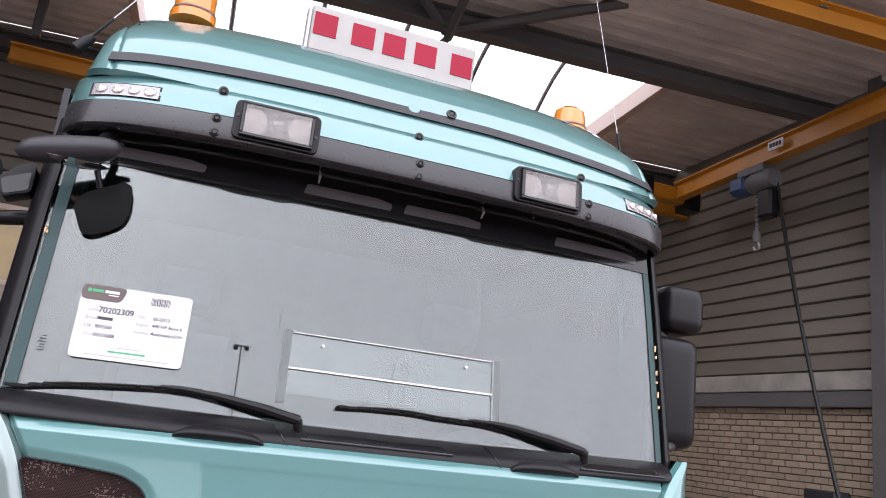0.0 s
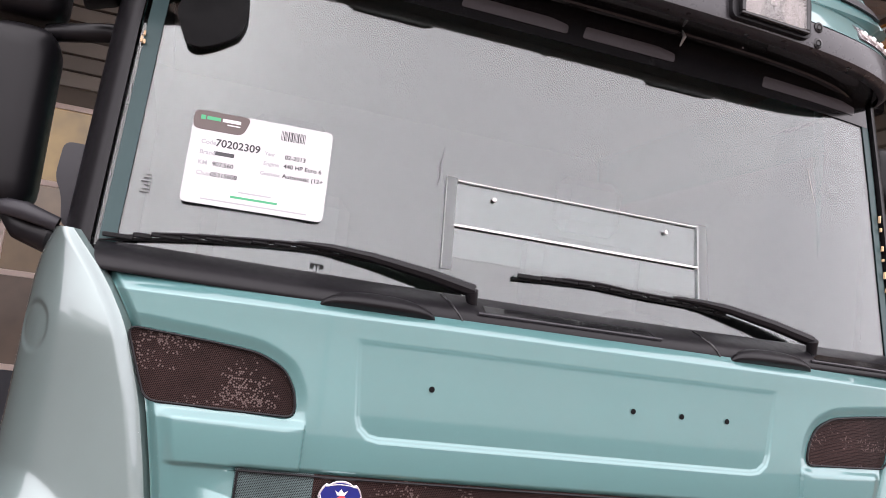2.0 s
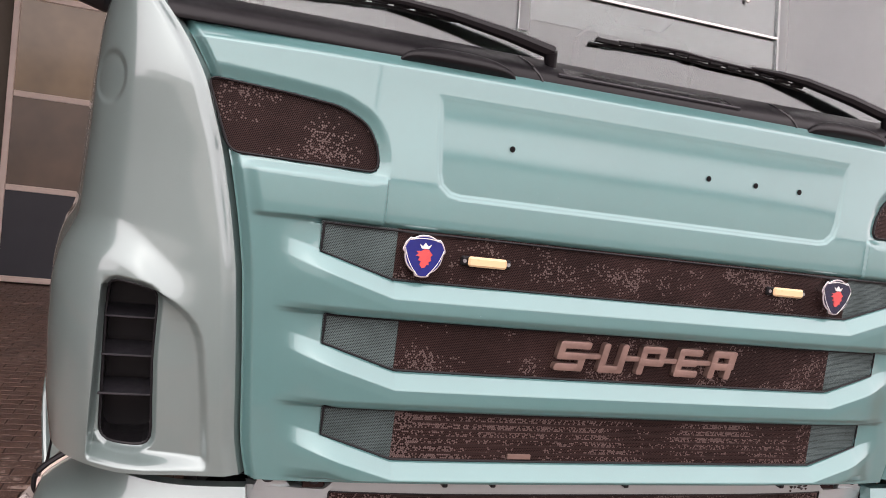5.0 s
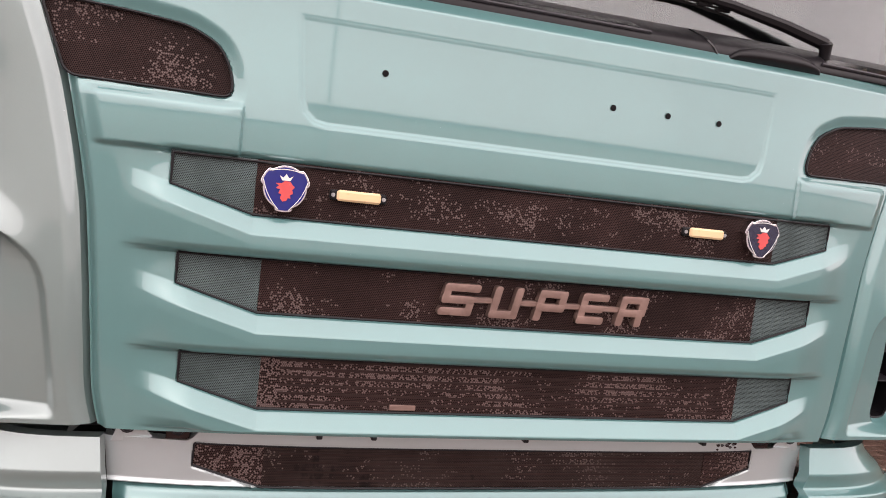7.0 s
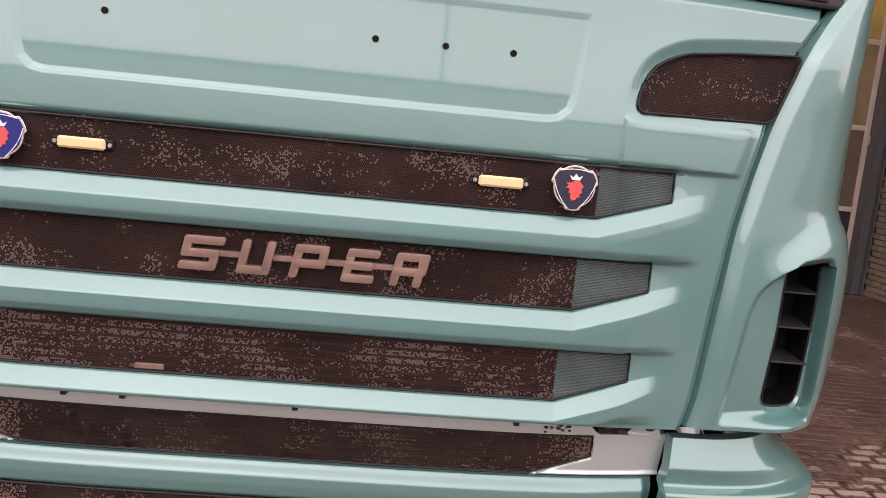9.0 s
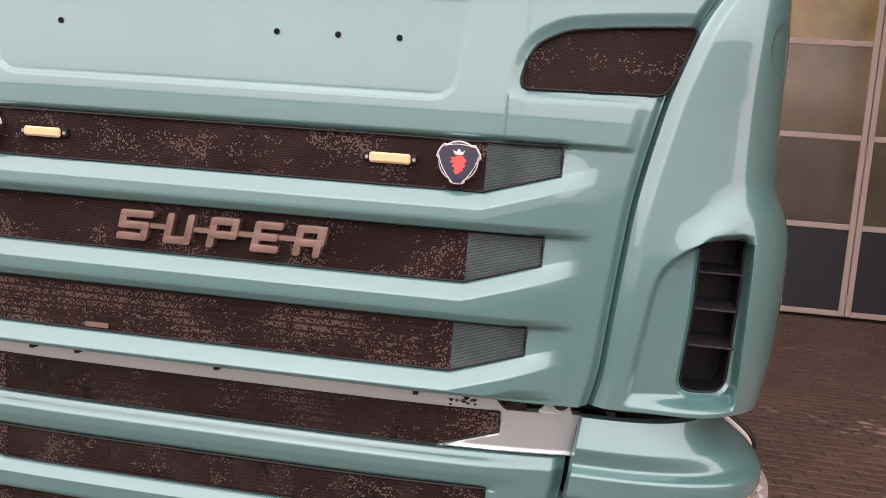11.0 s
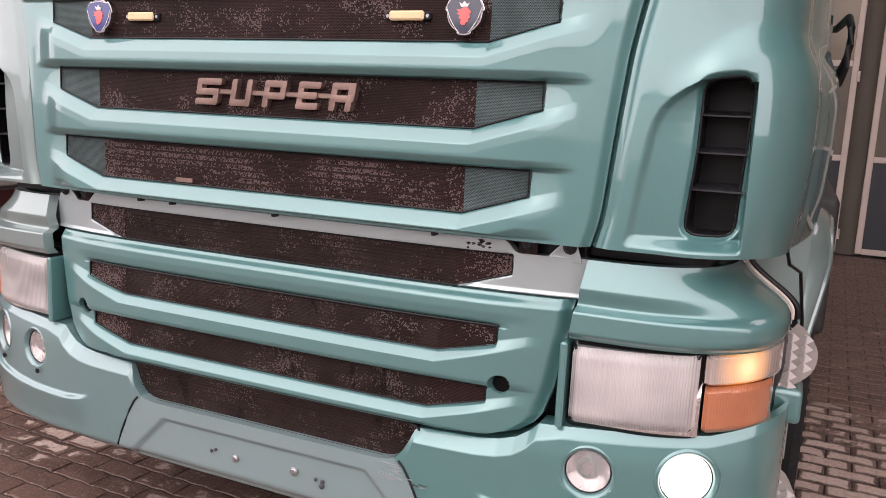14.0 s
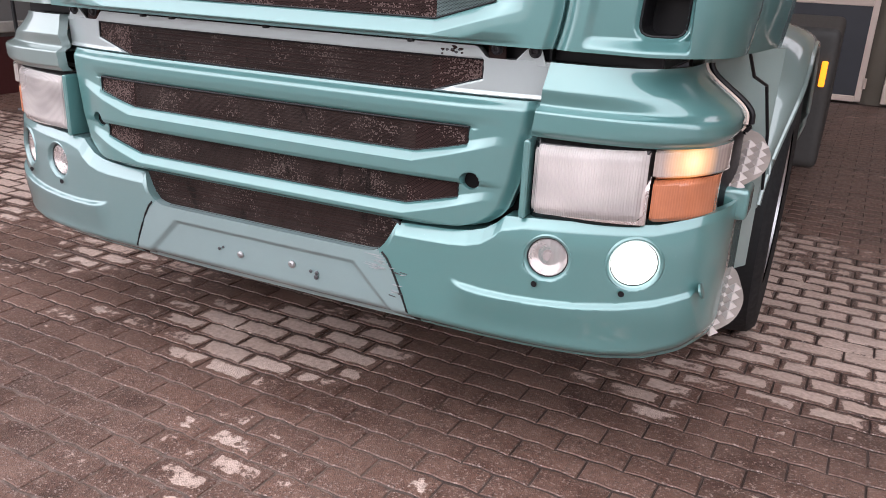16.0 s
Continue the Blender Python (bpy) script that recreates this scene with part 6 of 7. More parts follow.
# glossy black border across the top of the glass; grey plates paint mirrored sky
uu, zz = np.meshgrid(np.linspace(-1, 1, 90), np.linspace(2.790, 2.90, 10))
xx = uu * (screen_half(zz) - 0.012)
part("top_strip", sheet(xx, screen_y(xx, zz) - 0.004, zz, (0, 0.003, 0)), GLOSS, truck, "glossy black border above the glass", True)
for x0, x1, drop in ((-0.91, -0.645, 0.0), (-0.33, -0.03, 0.0), (0.015, 0.30, 0.0), (0.60, 0.97, 0.0)):
    pts = smooth_outline([(x0, 2.816), (x1, 2.816), (x1 + 0.004, 2.842), (x1 - 0.05, 2.852), (x0 + 0.01, 2.852)], 0.008)
    mesh_panel("smoked_field", pts, -0.0065, SKYFIELD, truck, "grey plate for the sky mirrored in the border", screen_y, 0.002, 10)
for x, z, lean in ((-0.30, 2.865, 0.3), (0.275, 2.862, 0.5), (0.475, 2.90, -0.5)):
    part("glint_clip", tube([(x, 0.17, z + 0.018), (x + 0.012 * lean, 0.165, z), (x + 0.004, 0.18, z - 0.022)], [0.002, 0.005, 0.002], 6), STEEL, truck)


def visor_at(x):
    a = 2 / math.pi * math.asin(min(abs(x) / 1.085, 1) ** 2)
    return float(visor_plan(np.array(a))[1])


def bolt(x, z, lift, parent, r=0.0145):
    y = visor_at(x) + lift
    b = part("bolt", lathe([(0, 0.004), (r * 0.4, 0.004), (r * 0.5, 0.001), (r * 0.62, 0.005), (r, 0.003), (r * 1.05, 0.0), (0, 0)], Matrix.Translation((x, y, z)) @ Matrix.Rotation(radians(90), 4, "X"), 16), GLOSS, parent)
    return b


for x in (-0.645, 0.0, 0.637):
    for z in (2.944, 2.899):
        bolt(x, z, 0.002, visor)
for x in (-0.638, 0.0, 0.625):
    bolt(x, 3.052, 0.052, visor, 0.015)


def spotlight(x):
    z = 2.951
    y = visor_at(x) + 0.024
    sp = empty("spotlight", (x, y, z))
    sp.parent = truck
    sp["label"] = "rectangular spotlight in a black frame"
    w, h = 0.131, 0.062
    part("housing", plate(smooth_outline([(-w, -h), (w, -h), (w, h), (-w, h)], 0.022), -0.034, 0.03, 0.006), BLACK, sp, "black frame", True)
    bm = bmesh.new()
    for a, b, c, d in ((-w + 0.02, w - 0.02, -h + 0.006, -h + 0.015), (-w + 0.02, w - 0.02, h - 0.015, h - 0.006), (-w + 0.02, -w + 0.031, -h + 0.015, h - 0.015), (w - 0.031, w - 0.02, -h + 0.015, h - 0.015)):
        join(bm, box(a, b, -0.050, -0.028, c, d, 0.002))
    part("bezel", bm, GLOSS, sp)
    xb, zb_ = np.meshgrid(np.linspace(-w + 0.03, w - 0.03, 30), np.linspace(-h + 0.014, h - 0.014, 20))
    yb = -0.043 + 0.011 * np.clip(1 - (xb / 0.07) ** 2 - (zb_ / 0.055) ** 2, 0, 1) + 0.06 * (zb_ / 0.1) ** 2
    part("bowl", sheet(xb, np.minimum(yb, -0.031), zb_, (0, 0.004, 0)), SPOTBOWL, sp, "silvered bowl", True)
    part("bulb_cap", box(-0.014, 0.014, -0.045, -0.036, -0.002, 0.014, 0.002), WHITEPL, sp)
    part("lens", box(-w + 0.031, w - 0.031, -0.0485, -0.046, -h + 0.015, h - 0.015, 0.001), SPOTGLASS, sp, "clear ribbed lens")
    for s in (1, -1):
        part("screw", lathe([(0, 0.003), (0.006, 0.002), (0.006, 0), (0, 0)], Matrix.Translation((s * (w - 0.012), -0.034, -0.01 * s)) @ Matrix.Rotation(radians(90), 4, "X"), 10), DARKGREY, sp)
    ang = math.atan2(visor_at(x + 0.1) - visor_at(x - 0.1), 0.2)
    sp.rotation_euler = (radians(-4), 0, ang)


spotlight(-0.466)
spotlight(0.466)


def led_bar(s):
    x0, x1 = 0.812, 1.012
    b = empty("led_bar", (0, 0, 0))
    b.parent = truck
    b["label"] = "lit white marker light strip on the visor"

    def face(x, z, lift):
        off = np.interp(z + 0.012 * (x / 1.08) ** 2, [2.961, 2.968, 3.0, 3.04], [0.004, 0.008, 0.024, 0.048])
        return visor_at(x) + float(off) - lift

    def panel(a, c, z0, z1, lift):
        xs = np.linspace(a, c, 14)
        uu, vv = np.meshgrid(np.arange(14), np.array([0.0, 1.0]))
        zz = z0 + (z1 - z0) * vv - 0.012 * (xs[uu] / 1.08) ** 2
        yy = np.array([[face(xs[i], z0 + (z1 - z0) * v, lift) for i in range(14)] for v in (0.0, 1.0)])
        return sheet(s * xs[uu], yy, zz, (0, 0.012, 0), flip=s < 0)

    part("frame", panel(x0, x1, 2.972, 3.028, 0.004), BLACK, b, "dark frame", True)
    part("housing", panel(x0 + 0.006, x1 - 0.006, 2.977, 3.023, 0.007), SPOTLENS, b, "clear ribbed cover", True)
    for k in range(4):
        x = x0 + 0.032 + k * 0.045
        z = 3.0 - 0.012 * (x / 1.08) ** 2
        yaw = math.atan2(visor_at(x + 0.02) - visor_at(x - 0.02), 0.04)
        m = Matrix.Translation((s * x, face(x, 3.0, 0.007), z)) @ Matrix.Rotation(s * yaw, 4, "Z") @ Matrix.Rotation(radians(60), 4, "X")
        part("cell", lathe([(0.018, -0.002), (0.017, 0.003), (0.012, 0.006), (0, 0.007)], m, 16), CLEARLENS, b, "clear lamp cell", True)
        part("diode", lathe([(0.007, 0.005), (0.006, 0.009), (0, 0.010)], m, 12), LEDGLOW, b, "lit diode", True)


mirrored(led_bar)

# ---- roof ----
prof = [(3.060, 0.085), (3.09, 0.105), (3.13, 0.128), (3.2, 0.168), (3.27, 0.215), (3.33, 0.265), (3.38, 0.315), (3.425, 0.375), (3.46, 0.45), (3.485, 0.55), (3.50, 0.75), (3.505, 1.2), (3.49, 2.1)]
pt = np.linspace(0, len(prof) - 1, 90)
pz = np.interp(pt, range(len(prof)), [p[0] for p in prof])
po = np.interp(pt, range(len(prof)), [p[1] for p in prof])


def roof_xyz(a, p):
    """A place on the roof cap from its way round (-1.9 to 1.9) and its height in the profile."""
    off = np.interp(p, pz, po)
    wide = np.interp(p, [3.06, 3.2, 3.35, 3.45, 3.505], [1.045, 1.025, 0.995, 0.965, 0.945])
    x, y = corner(np.clip(np.abs(a), 0, 1), 0.0, 1.0, 0.06, 0.30, 7.0)
    x = x * np.sign(a) * wide
    y = y + off + np.clip(np.abs(a) - 1, 0, 1) * 1.6 * (1 - sstep(off, 0.3, 2.1))
    z = p - 0.055 * (np.abs(x) / 1.0) ** 2.4 * sstep(p, 3.2, 3.42)
    return x, y, z


aa, kk = np.meshgrid(np.linspace(-1.9, 1.9, 260), np.arange(len(pt)))
x, y, zr = roof_xyz(aa, pz[kk] + 1e-5 * kk)
y = y + po[kk] - np.interp(pz[kk] + 1e-5 * kk, pz, po)
groove = np.exp(-(((np.abs(x) - 0.965) / 0.006) ** 2)) * 0.008
roof = part("roof_cap", sheet(x, y + groove, zr, (0, 0.03, -0.01)), TEAL, truck, "teal high roof cap", True)
# dark trim strip across the roof front
aa, kk = np.meshgrid(np.linspace(-0.62, 0.62, 90), np.linspace(0, 1, 6))
xa = roof_xyz(aa, 3.12 + 0 * aa)[0]
x, y, zs = roof_xyz(aa, 3.097 + 0.066 * (1 - np.clip(np.abs(xa) / 0.96, 0, 1) ** 2) + 0.036 * kk)
part("roof_strip", sheet(x, y - 0.010, zs, (0, 0.02, 0)), DARKGREY, truck, "dark grey rubber strip", True)
part("bolt", lathe([(0, 0.006), (0.008, 0.006), (0.009, 0.002), (0.011, 0.007), (0.019, 0.004), (0.02, 0.0), (0, 0)], Matrix.Translation((0.14, 0.216, 3.205)) @ Matrix.Rotation(radians(68), 4, "X"), 18), GLOSS, truck)
for x in (-0.6, 0.0, 0.6):
    part("sensor_pad", lathe([(0, 0.002), (0.02, 0.0015), (0.022, 0.0), (0, 0)], Matrix.Translation((x, 0.213 + 0.012 * (abs(x) / 0.6) ** 2 * 2.2, 3.19 - 0.02 * abs(x) / 0.6)) @ Matrix.Rotation(radians(62), 4, "X"), 16), TEAL, truck)

# side walls of the cab
for s in (1, -1):
    zz, yy = np.meshgrid(np.linspace(1.16, 3.12, 20), np.linspace(0.5, 2.2, 10), indexing="ij")
    xs = np.interp(zz, [1.16, 2.0, 3.12], [1.165, 1.165, 1.04])
    part("cab_side", sheet(s * xs, yy, zz, (-s * 0.04, 0, 0), flip=s < 0), TEAL, truck, "teal cab side", True)
part("cab_back", box(-1.04, 1.04, 2.18, 2.22, 1.16, 3.45, 0.02), TEAL, truck)


def beacon(x, y, z, h):
    b = empty("beacon", (x, y, z))
    b.parent = truck
    b["label"] = "orange rotating beacon on the roof"
    part("base", lathe([(0, 0), (0.085, 0), (0.085, 0.03), (0.078, 0.035), (0, 0.035)], Matrix(), 28), AMBER, b, smooth=True)
    part("dome", lathe([(0.076, 0.035), (0.074, h * 0.6), (0.066, h * 0.85), (0.045, h * 0.97), (0, h)], Matrix(), 28), AMBER, b, smooth=True)
    part("grip_ring", lathe([(0.079, 0.035), (0.081, 0.04), (0.079, 0.046)], Matrix(), 28), RUSTY, b, smooth=True)


beacon(-0.775, 0.62, 3.475, 0.20)
beacon(0.875, 0.72, 3.465, 0.135)
board = empty("roof_board", (0.03, 0.72, 3.46))
board.parent = truck
board["label"] = "white roof board with faded red squares"
part("panel", box(-0.365, 0.355, -0.02, 0.03, 0.0, 0.283, 0.008), BOARDWHITE, board, "white panel")
for k, x in enumerate((-0.305, -0.145, -0.01, 0.13, 0.295)):
    part("red_square", box(x - 0.048, x + 0.048, -0.0235, -0.0202, 0.155 - 0.004 * k, 0.252 - 0.004 * k, 0), PINK, board, "faded red square")
part("corner_bracket", box(-0.38, -0.365, -0.02, 0.03, 0.0, 0.27, 0.003), STEEL, board)


def antenna(x, y, z, tilt, lean):
    a = empty("antenna", (x, y, z))
    a.parent = truck
    part("foot", lathe([(0, -0.02), (0.022, -0.02), (0.02, 0.03), (0.013, 0.05), (0, 0.05)], Matrix.Rotation(radians(lean), 4, "Y"), 14), BLACK, a, smooth=True)
    tip = Vector((math.sin(radians(lean)), tilt, 1)).normalized()
    part("spring", tube([tip * 0.05, tip * 0.15], 0.006, 8), BLACK, a)
    part("whip", tube([tip * 0.15, tip * 0.6, tip * 1.1], [0.0022, 0.0018, 0.0014], 6), STEEL, a)


antenna(-1.10, 0.45, 3.22, 0.1, 38)
antenna(1.06, 0.55, 3.32, 0.1, -10)


# ---- mirrors ----
def shell(x0, x1, y0, y1, z0, z1, r):
    bm = box(x0, x1, y0, y1, z0, z1, 0)
    bmesh.ops.bevel(bm, geom=list(bm.edges), offset=r, segments=5, profile=0.6, affect="EDGES", clamp_overlap=True)
    return bm


def side_mirror(s):
    m = empty("side_mirror", (0, 0, 0))
    m.parent = truck
    m["label"] = "black twin side mirror on curved arms"
    lo = sorted((s * (1.205 if s > 0 else 1.245), s * 1.415))
    part("main_housing", shell(*lo, 0.42, 0.60, 2.15, 2.60, 0.07), BLACK, m, "tall main mirror housing", True)
    lo = sorted((s * 1.25, s * 1.44))
    part("upper_housing", shell(*lo, 0.43, 0.60, 2.62, 2.82, 0.06), BLACK, m, "wide-angle mirror housing", True)
    lo = sorted((s * (1.225 if s > 0 else 1.27), s * 1.39))
    part("main_glass", shell(*lo, 0.595, 0.606, 2.18, 2.57, 0.004), MIRROR, m)
    part("lower_arm", tube([(s * 1.10, 0.46, 2.09), (s * 1.19, 0.43, 2.10), (s * 1.25, 0.46, 2.12), (s * 1.29, 0.50, 2.16)], [0.03, 0.036, 0.036, 0.03], 12), BLACK, m, smooth=True)
    part("arm_cover", tube([(s * 1.17, 0.40, 2.13), (s * 1.24, 0.40, 2.15), (s * 1.30, 0.45, 2.16)], [0.018, 0.022, 0.02], 10), DARKGREY, m, smooth=True)
    part("upper_arm", tube([(s * 1.05, 0.46, 2.63), (s * 1.15, 0.44, 2.61), (s * 1.28, 0.50, 2.60)], [0.022, 0.024, 0.022], 10), BLACK, m, smooth=True)
    fin = smooth_outline([(1.125, 2.12), (1.165, 2.13), (1.175, 2.20), (1.195, 2.24), (1.188, 2.325), (1.13, 2.325)], 0.02)
    part("fin", plate([(s * a, b) for a, b in fin], 0.40, 0.44, 0.008), DARKGREY, m, "dark grey corner fin", True)


mirrored(side_mirror)
fm = empty("front_mirror", (-1.02, 0.12, 2.768))
fm.parent = truck
fm["label"] = "black front-view mirror below the visor"
n, rows = 24, []
bm = bmesh.new()
rings = []
for k in range(15):
    t = -1 + 2 * k / 14
    w = math.sqrt(max(0.0, 1 - abs(t) ** 3.2)) * 0.95 + 0.05
    rings.append([bm.verts.new((0.138 * t, 0.05 * w * math.cos(a), 0.030 * t + 0.040 * w * math.sin(a))) for a in (2 * math.pi * j / n for j in range(n))])
for a, b in zip(rings, rings[1:]):
    for j in range(n):
        bm.faces.new((a[j], a[(j + 1) % n], b[(j + 1) % n], b[j]))
bm.faces.new(rings[0])
bm.faces.new(rings[-1])
part("housing", bm, DARKGREY, fm, "rounded dark housing", True)
part("glass", lathe([(0, -0.044), (0.06, -0.042), (0.09, -0.034)], Matrix.Diagonal((1.25, 0.5, 1, 1)), 30), MIRROR, fm, smooth=True)
part("arm", tube([(0.06, 0.02, 0.035), (0.08, 0.05, 0.075), (0.09, 0.10, 0.10)], 0.014, 10), BLACK, fm, smooth=True)

wm = empty("kerb_side_mirror", (-1.165, 0.30, 2.695))
wm.parent = truck
wm["label"] = "small black wide-angle mirror beside the door"
part("housing", plate(smooth_outline([(-0.05, 0.0), (-0.03, -0.058), (0.046, -0.03), (0.046, 0.056), (0.012, 0.055)], 0.014), 0.0, 0.09, 0.006), BLACK, wm, smooth=True)
part("glass", plate(smooth_outline([(-0.04, -0.004), (-0.026, -0.05), (0.038, -0.025), (0.038, 0.03)], 0.01), -0.004, 0.0), GLOSS, wm)

# ---- side of the truck: wheel, mudguard, steps, chassis ----
def wheel(s, y):
    w = empty("wheel", (s * 1.165, y, 0.505))
    w.parent = truck
    w["label"] = "black truck tyre on a grey steel rim"
    m = Matrix.Rotation(radians(90 * s), 4, "Y")
    part("tyre", lathe([(0.30, -0.14), (0.40, -0.15), (0.47, -0.145), (0.498, -0.12), (0.505, -0.06), (0.505, 0.06), (0.498, 0.12), (0.47, 0.145), (0.40, 0.15), (0.30, 0.14)], m, 56), RUBBER, w, smooth=True)
    part("rim", lathe([(0.305, 0.13), (0.29, 0.135), (0.275, 0.10), (0.25, 0.03), (0.17, 0.05), (0.14, 0.10), (0.0, 0.105)], m, 40), STEEL, w, "grey steel rim", True)
    for k in range(10):
        a = 2 * math.pi * k / 10
        part("wheel_nut", lathe([(0, 0.115), (0.014, 0.115), (0.017, 0.07), (0.017, 0.05)], m @ Matrix.Translation((0.205 * math.cos(a), 0.205 * math.sin(a), 0.0)), 6), BLACK, w)


for s in (1, -1):
    wheel(s, 1.5)


def mudguard(s):
    aa, kk = np.meshgrid(np.linspace(radians(14), radians(192), 70), np.linspace(0, 1, 10))
    r = 0.66 - 0.02 * kk
    reach = 0.285 + 0.065 * sstep(aa, radians(10), radians(60)) * (1 - sstep(aa, radians(150), radians(180)))
    x = 0.98 + reach * np.sin(kk * np.pi / 2) ** 0.8
    drop = 0.06 * (1 - np.cos(kk * np.pi / 2))
    y = 1.5 - (r - drop) * np.cos(aa) * 1.05
    z = 0.50 + (r - drop) * np.sin(aa) * 1.08
    part("mudguard", sheet(s * x, y, z, (0, 0, -0.01), flip=s < 0), GREYTEAL, truck, "dull grey-teal mudguard over the front wheel", True)
    rr = [(s * (1.264 + 0.065 * float(sstep(a, radians(10), radians(60)) * (1 - sstep(a, radians(150), radians(180))))), 1.5 - 0.582 * math.cos(a) * 1.05, 0.50 + 0.582 * math.sin(a) * 1.08) for a in np.linspace(radians(14), radians(192), 40)]
    part("guard_lip", tube(rr, 0.010, 8), GREYTEAL, truck, smooth=True)
    # panel between bumper and wheel, with steps
    tt, zz = np.meshgrid(np.linspace(0, 1, 24), np.linspace(0.46, 1.14, 30))
    py = 0.40 + 0.46 * tt + 0.06 * sstep(zz, 0.9, 1.14)
    px = 1.10 + 0.165 * tt ** 1.6 - 0.03 * np.sin(np.pi * tt) * sstep(zz, 0.85, 1.0)
    part("entry_panel", sheet(s * px, py, zz, (-s * 0.03, 0.01, 0), flip=s < 0), PALETEAL, truck, "pale teal panel behind the bumper corner", True)
    part("panel_edge", tube([(s * 1.14, 0.42, 1.145), (s * 1.2, 0.55, 1.15), (s * 1.215, 0.62, 1.08), (s * 1.245, 0.70, 1.05), (s * 1.265, 0.78, 0.9), (s * 1.275, 0.84, 0.72)], 0.005, 8), BLACK, truck)
    blk = shell(*sorted((s * 1.17, s * 1.278)), 0.34, 0.46, 0.745, 0.828, 0.016)
    part("step_block", blk, TEAL, truck, "teal block behind the indicator", True)
    for y0, y1, z in ((0.32, 0.58, 0.845), (0.27, 0.55, 0.455)):
        st = empty("step", (s * 1.13, y0, z))
        st.parent = truck
        st["label"] = "white plastic step with raised teeth"
        st.rotation_euler = (radians(30), 0, 0)
        out = smooth_outline([(0.0, 0.0), (0.10, 0.01), (0.165, 0.08), (0.178, 0.16), (0.13, y1 - y0), (0.0, y1 - y0)], 0.04)
        bm = bmesh.new()
        f = bm.faces.new([bm.verts.new((s * a, b, -0.035 + a * 0.0)) for a, b in out])
        ex = bmesh.ops.extrude_face_region(bm, geom=[f])
        bmesh.ops.translate(bm, vec=(0, 0, -0.035), verts=[v for v in ex["geom"] if isinstance(v, bmesh.types.BMVert)])
        for v in bm.verts:
            if v.co.z < -0.05:
                v.co.x *= 0.75
        part("tread", bm, STEPDIRT, st)
        for i in range(5):
            for j in range(8):
                a, b = 0.020 + i * 0.031, 0.032 + j * 0.033
                if a > 0.155 - 0.06 * max(0, (0.09 - b) / 0.09) or b > y1 - y0 - 0.03 or a > 0.16 - 0.5 * max(0, b - 0.17):
                    continue
                part("tooth", lathe([(0.019, 0.0), (0.004, 0.015), (0, 0.015)], Matrix.Translation((s * a, b, -0.036)), 4), STEPWHITE, st)


mirrored(mudguard)
for s in (1,):
    loop = [(1.15, 1.55, 1.57), (1.27, 1.45, 1.572), (1.281, 1.10, 1.578), (1.296, 1.05, 1.62), (1.304, 1.05, 1.68), (1.303, 1.06, 1.73), (1.294, 1.09, 1.764), (1.27, 1.45, 1.772), (1.15, 1.55, 1.77)]
    part("grab_handle", tube([(s * a, b, c) for a, b, c in loop], [0.014, 0.016, 0.02, 0.015, 0.011, 0.011, 0.012, 0.012, 0.012], 10), BLACK, truck, "black loop grab handle", True)
part("nose_mount", lathe([(0, 0.0), (0.018, 0.0), (0.02, 0.006), (0, 0.007)], Matrix.Translation((1.215, 0.17, 0.60)) @ Matrix.Rotation(radians(70), 4, "Y"), 14), TEAL, truck)
for s in (1, -1):
    part("frame_rail", box(*sorted((s * 0.35, s * 0.43)), 0.2, 6.4, 0.75, 1.0, 0.01), GREYSTEEL, truck)
    tank = part("side_tank", shell(*sorted((s * 0.72, s * 1.40)), 2.52, 4.3, 0.46, 1.135, 0.05), DARKSTEEL, truck, "dark grey side box", True)
    part("side_marker", box(*sorted((s * 1.338, s * 1.366)), 2.50, 2.535, 0.865, 0.985, 0.005), AMBERGLOW, truck, "lit orange side marker")
    part("rear_mudflap", box(*sorted((s * 0.75, s * 1.29)), 2.36, 2.40, 0.3, 1.06, 0.02), DARKGREY, truck)
for s in (1, -1):
    wheel(s, 5.2)
part("axle", tube([(-1.0, 1.5, 0.5), (1.0, 1.5, 0.5)], 0.06, 10), GREYSTEEL, truck)
part("axle", tube([(-1.0, 5.2, 0.5), (1.0, 5.2, 0.5)], 0.08, 10), GREYSTEEL, truck)
part("underbody", box(-0.9, 0.9, 0.15, 1.0, 0.48, 1.12, 0.05), BLACK, truck)

# ---- pavers and bricks, nearest first ----
rnd = random.Random(7)


def paver_shape(w, d, rnd_):
    """A worn paver with wavy long sides, top at z = 0."""
    n = 4
    front = [(-w / 2 + w * k / n, -d / 2 + (0.004 if k % 2 else -0.003) + rnd_.uniform(-0.0015, 0.0015)) for k in range(n + 1)]
    rear = [(w / 2 - w * k / n, d / 2 + (0.004 if k % 2 else -0.003) + rnd_.uniform(-0.0015, 0.0015)) for k in range(n + 1)]
    ring = front + rear
    m = len(ring)
    core = [(x * 0.72, y * 0.55, 0.0012) for x, y in ring]
    top = [(x * 0.975, y * 0.95, 0.0) for x, y in ring]
    low = [(x, y, -0.0032) for x, y in ring]
    faces = [list(range(m))]
    for b in (0, m):
        faces += [[b + k, b + k + m, b + (k + 1) % m + m, b + (k + 1) % m] for k in range(m)]
    return core + top + low, faces


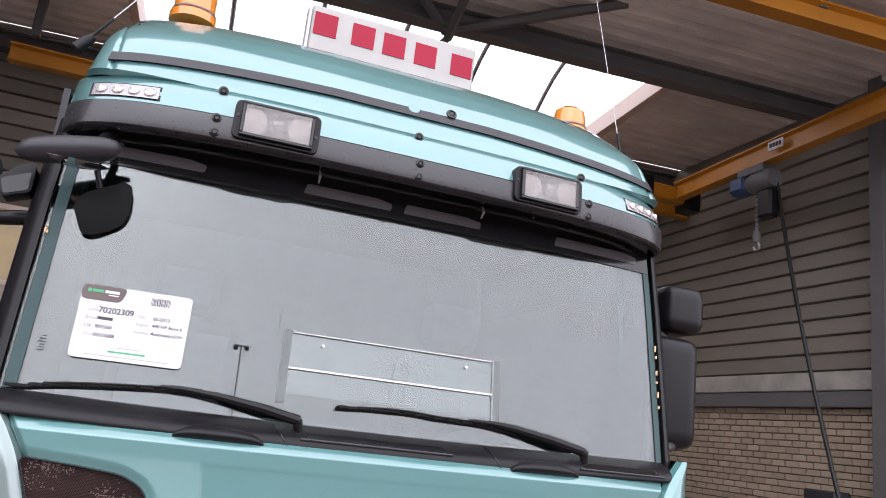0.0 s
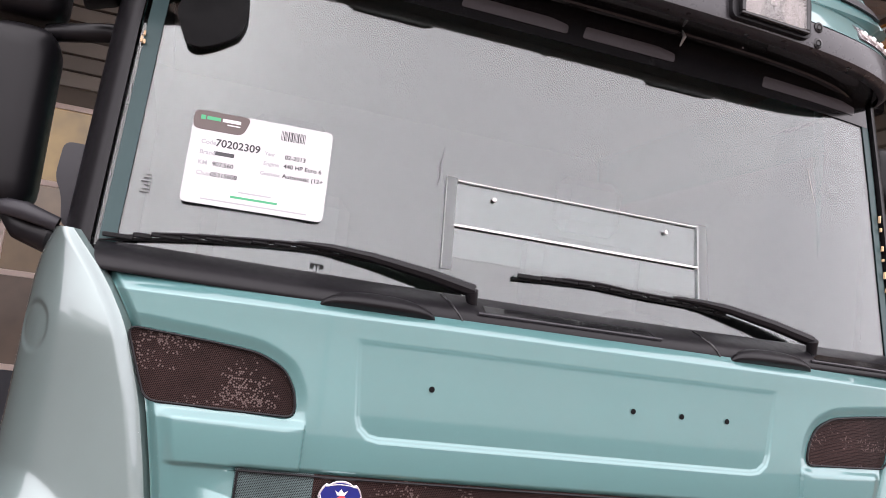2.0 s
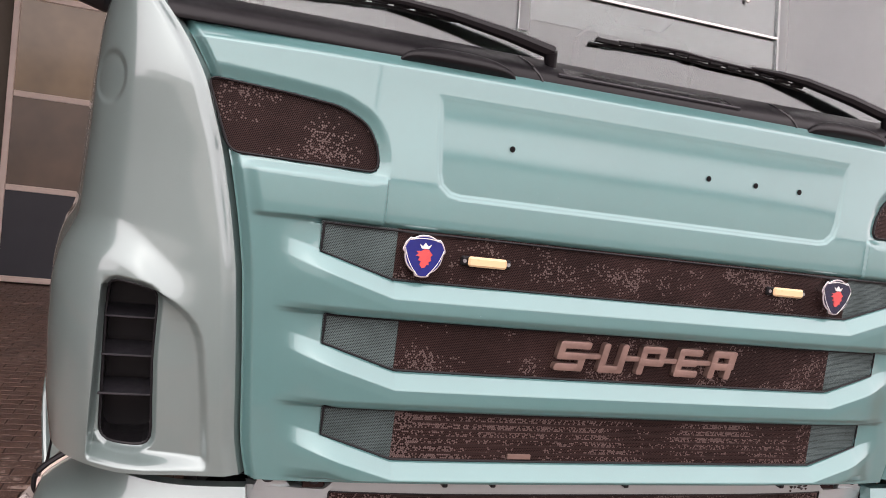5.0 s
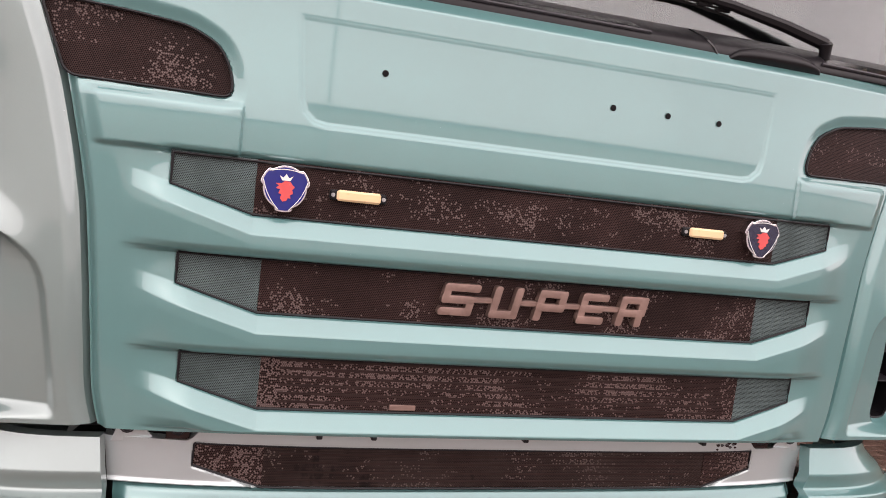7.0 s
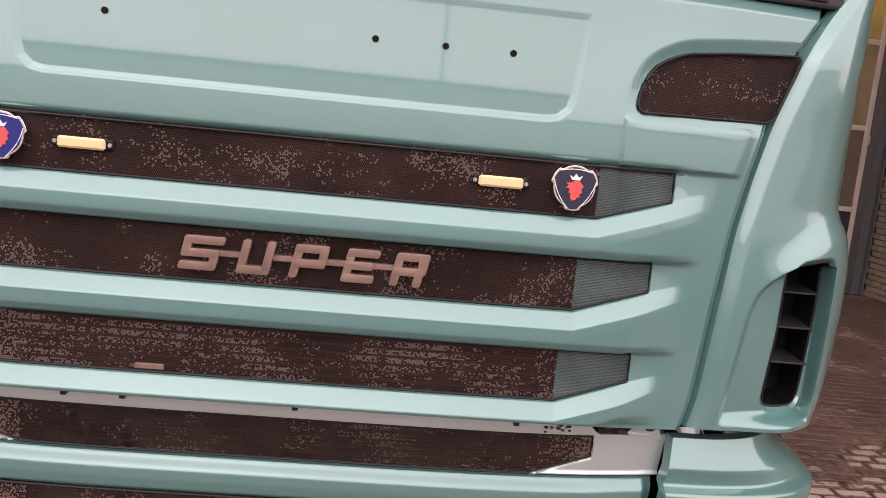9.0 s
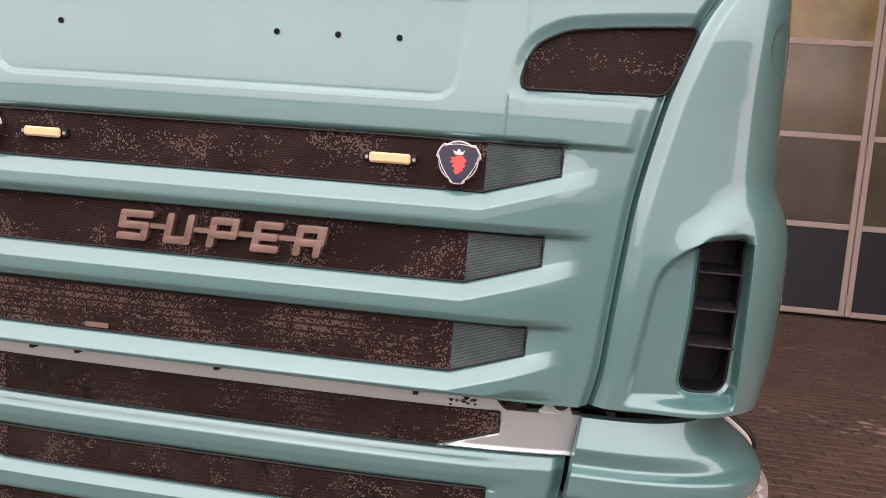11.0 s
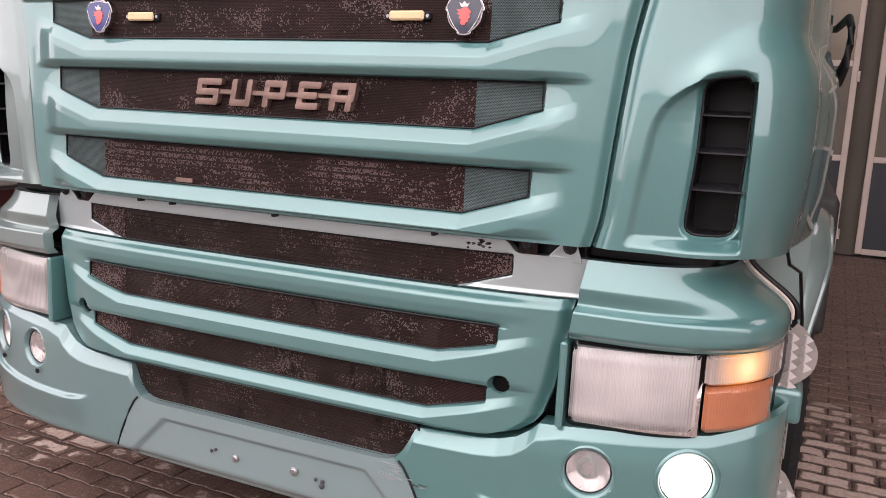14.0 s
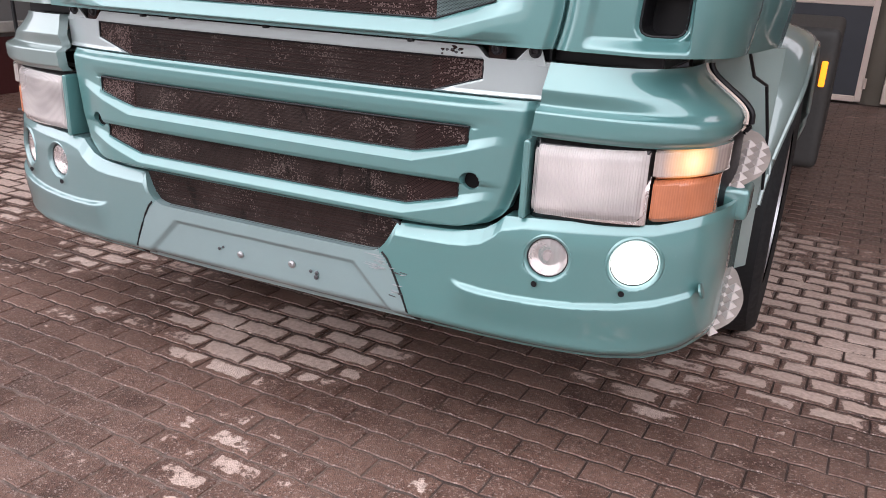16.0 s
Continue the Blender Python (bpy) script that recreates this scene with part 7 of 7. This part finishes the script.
PW, PD = 0.205, 0.103
shapes = []
for k in range(6):
    v, f = paver_shape(PW - 0.006, PD - 0.010, rnd)
    me = bpy.data.meshes.new("paver")
    me.from_pydata(v, [], f)
    mark = me.attributes.new("core", "FLOAT", "POINT")
    mark.data.foreach_set("value", [1.0 if i < len(v) // 3 else 0.0 for i in range(len(v))])
    me.materials.append(PAVER)
    me.update()
    shapes.append(me)
rest_v, rest_f = [], []
count = 0
TURN_P = radians(-2.0)
ct, st_ = math.cos(TURN_P), math.sin(TURN_P)
for j in range(-42, 88):
    for i in range(-34, 34):
        x = (i + (0.5 if j % 2 else 0.0)) * PW + 0.05
        y = j * PD
        x, y = x * ct - y * st_, x * st_ + y * ct
        dz = rnd.uniform(-0.0014, 0.0008)
        near = -0.95 < x < 1.35 and -0.75 < y < 0.62
        if near and count < 295:
            ob = new("paver", shapes[rnd.randrange(6)])
            ob.parent = ground
            ob.matrix_basis = Matrix.Translation((x, y, dz)) @ Matrix.Rotation(TURN_P + rnd.uniform(-0.015, 0.015), 4, "Z")
            count += 1
        else:
            me = shapes[rnd.randrange(6)]
            b = len(rest_v)
            a = TURN_P + rnd.uniform(-0.015, 0.015)
            c, s = math.cos(a), math.sin(a)
            rest_v += [(x + v.co.x * c - v.co.y * s, y + v.co.x * s + v.co.y * c, v.co.z + dz) for v in me.vertices]
            rest_f += [[b + k for k in p.vertices] for p in me.polygons]
pav = part("paving", (rest_v, rest_f), PAVER, ground, "wet interlocking concrete pavers")
pav["kind"] = "stuff"
n3 = len(shapes[0].vertices)
mark = pav.data.attributes.new("core", "FLOAT", "POINT")
mark.data.foreach_set("value", [1.0 if i % n3 < n3 // 3 else 0.0 for i in range(len(pav.data.vertices))])

BL, BH = 0.22, 0.079
me = bpy.data.meshes.new("brick")
bm = box(0, 0.06, 0, BL - 0.012, 0, BH - 0.012, 0.003)
bmesh.ops.recalc_face_normals(bm, faces=bm.faces)
bm.to_mesh(me)
bm.free()
me.materials.append(BRICK)
bv = [v.co.copy() for v in me.vertices]
bf = [list(p.vertices) for p in me.polygons]
rest_v, rest_f = [], []
count = 0
for k in range(39):
    z = 0.01 + k * BH
    for i in range(52):
        y = FRONT + (i + (0.5 if k % 2 else 0)) * BL
        if y > BACK - 0.2 or z > 3.05:
            continue
        d = rnd.uniform(-0.004, 0.004)
        if z > 1.8 and 3.6 < y < 6.9 and count < 280:
            ob = new("brick", me)
            ob.parent = wall_right
            ob.location = (RIGHT + d, y, z)
            count += 1
        else:
            b = len(rest_v)
            rest_v += [(RIGHT + d + c.x, y + c.y, z + c.z) for c in bv]
            rest_f += [[b + n for n in f] for f in bf]
rb = part("brickwork", (rest_v, rest_f), BRICK, wall_right, "buff brickwork")
rb["kind"] = "stuff"
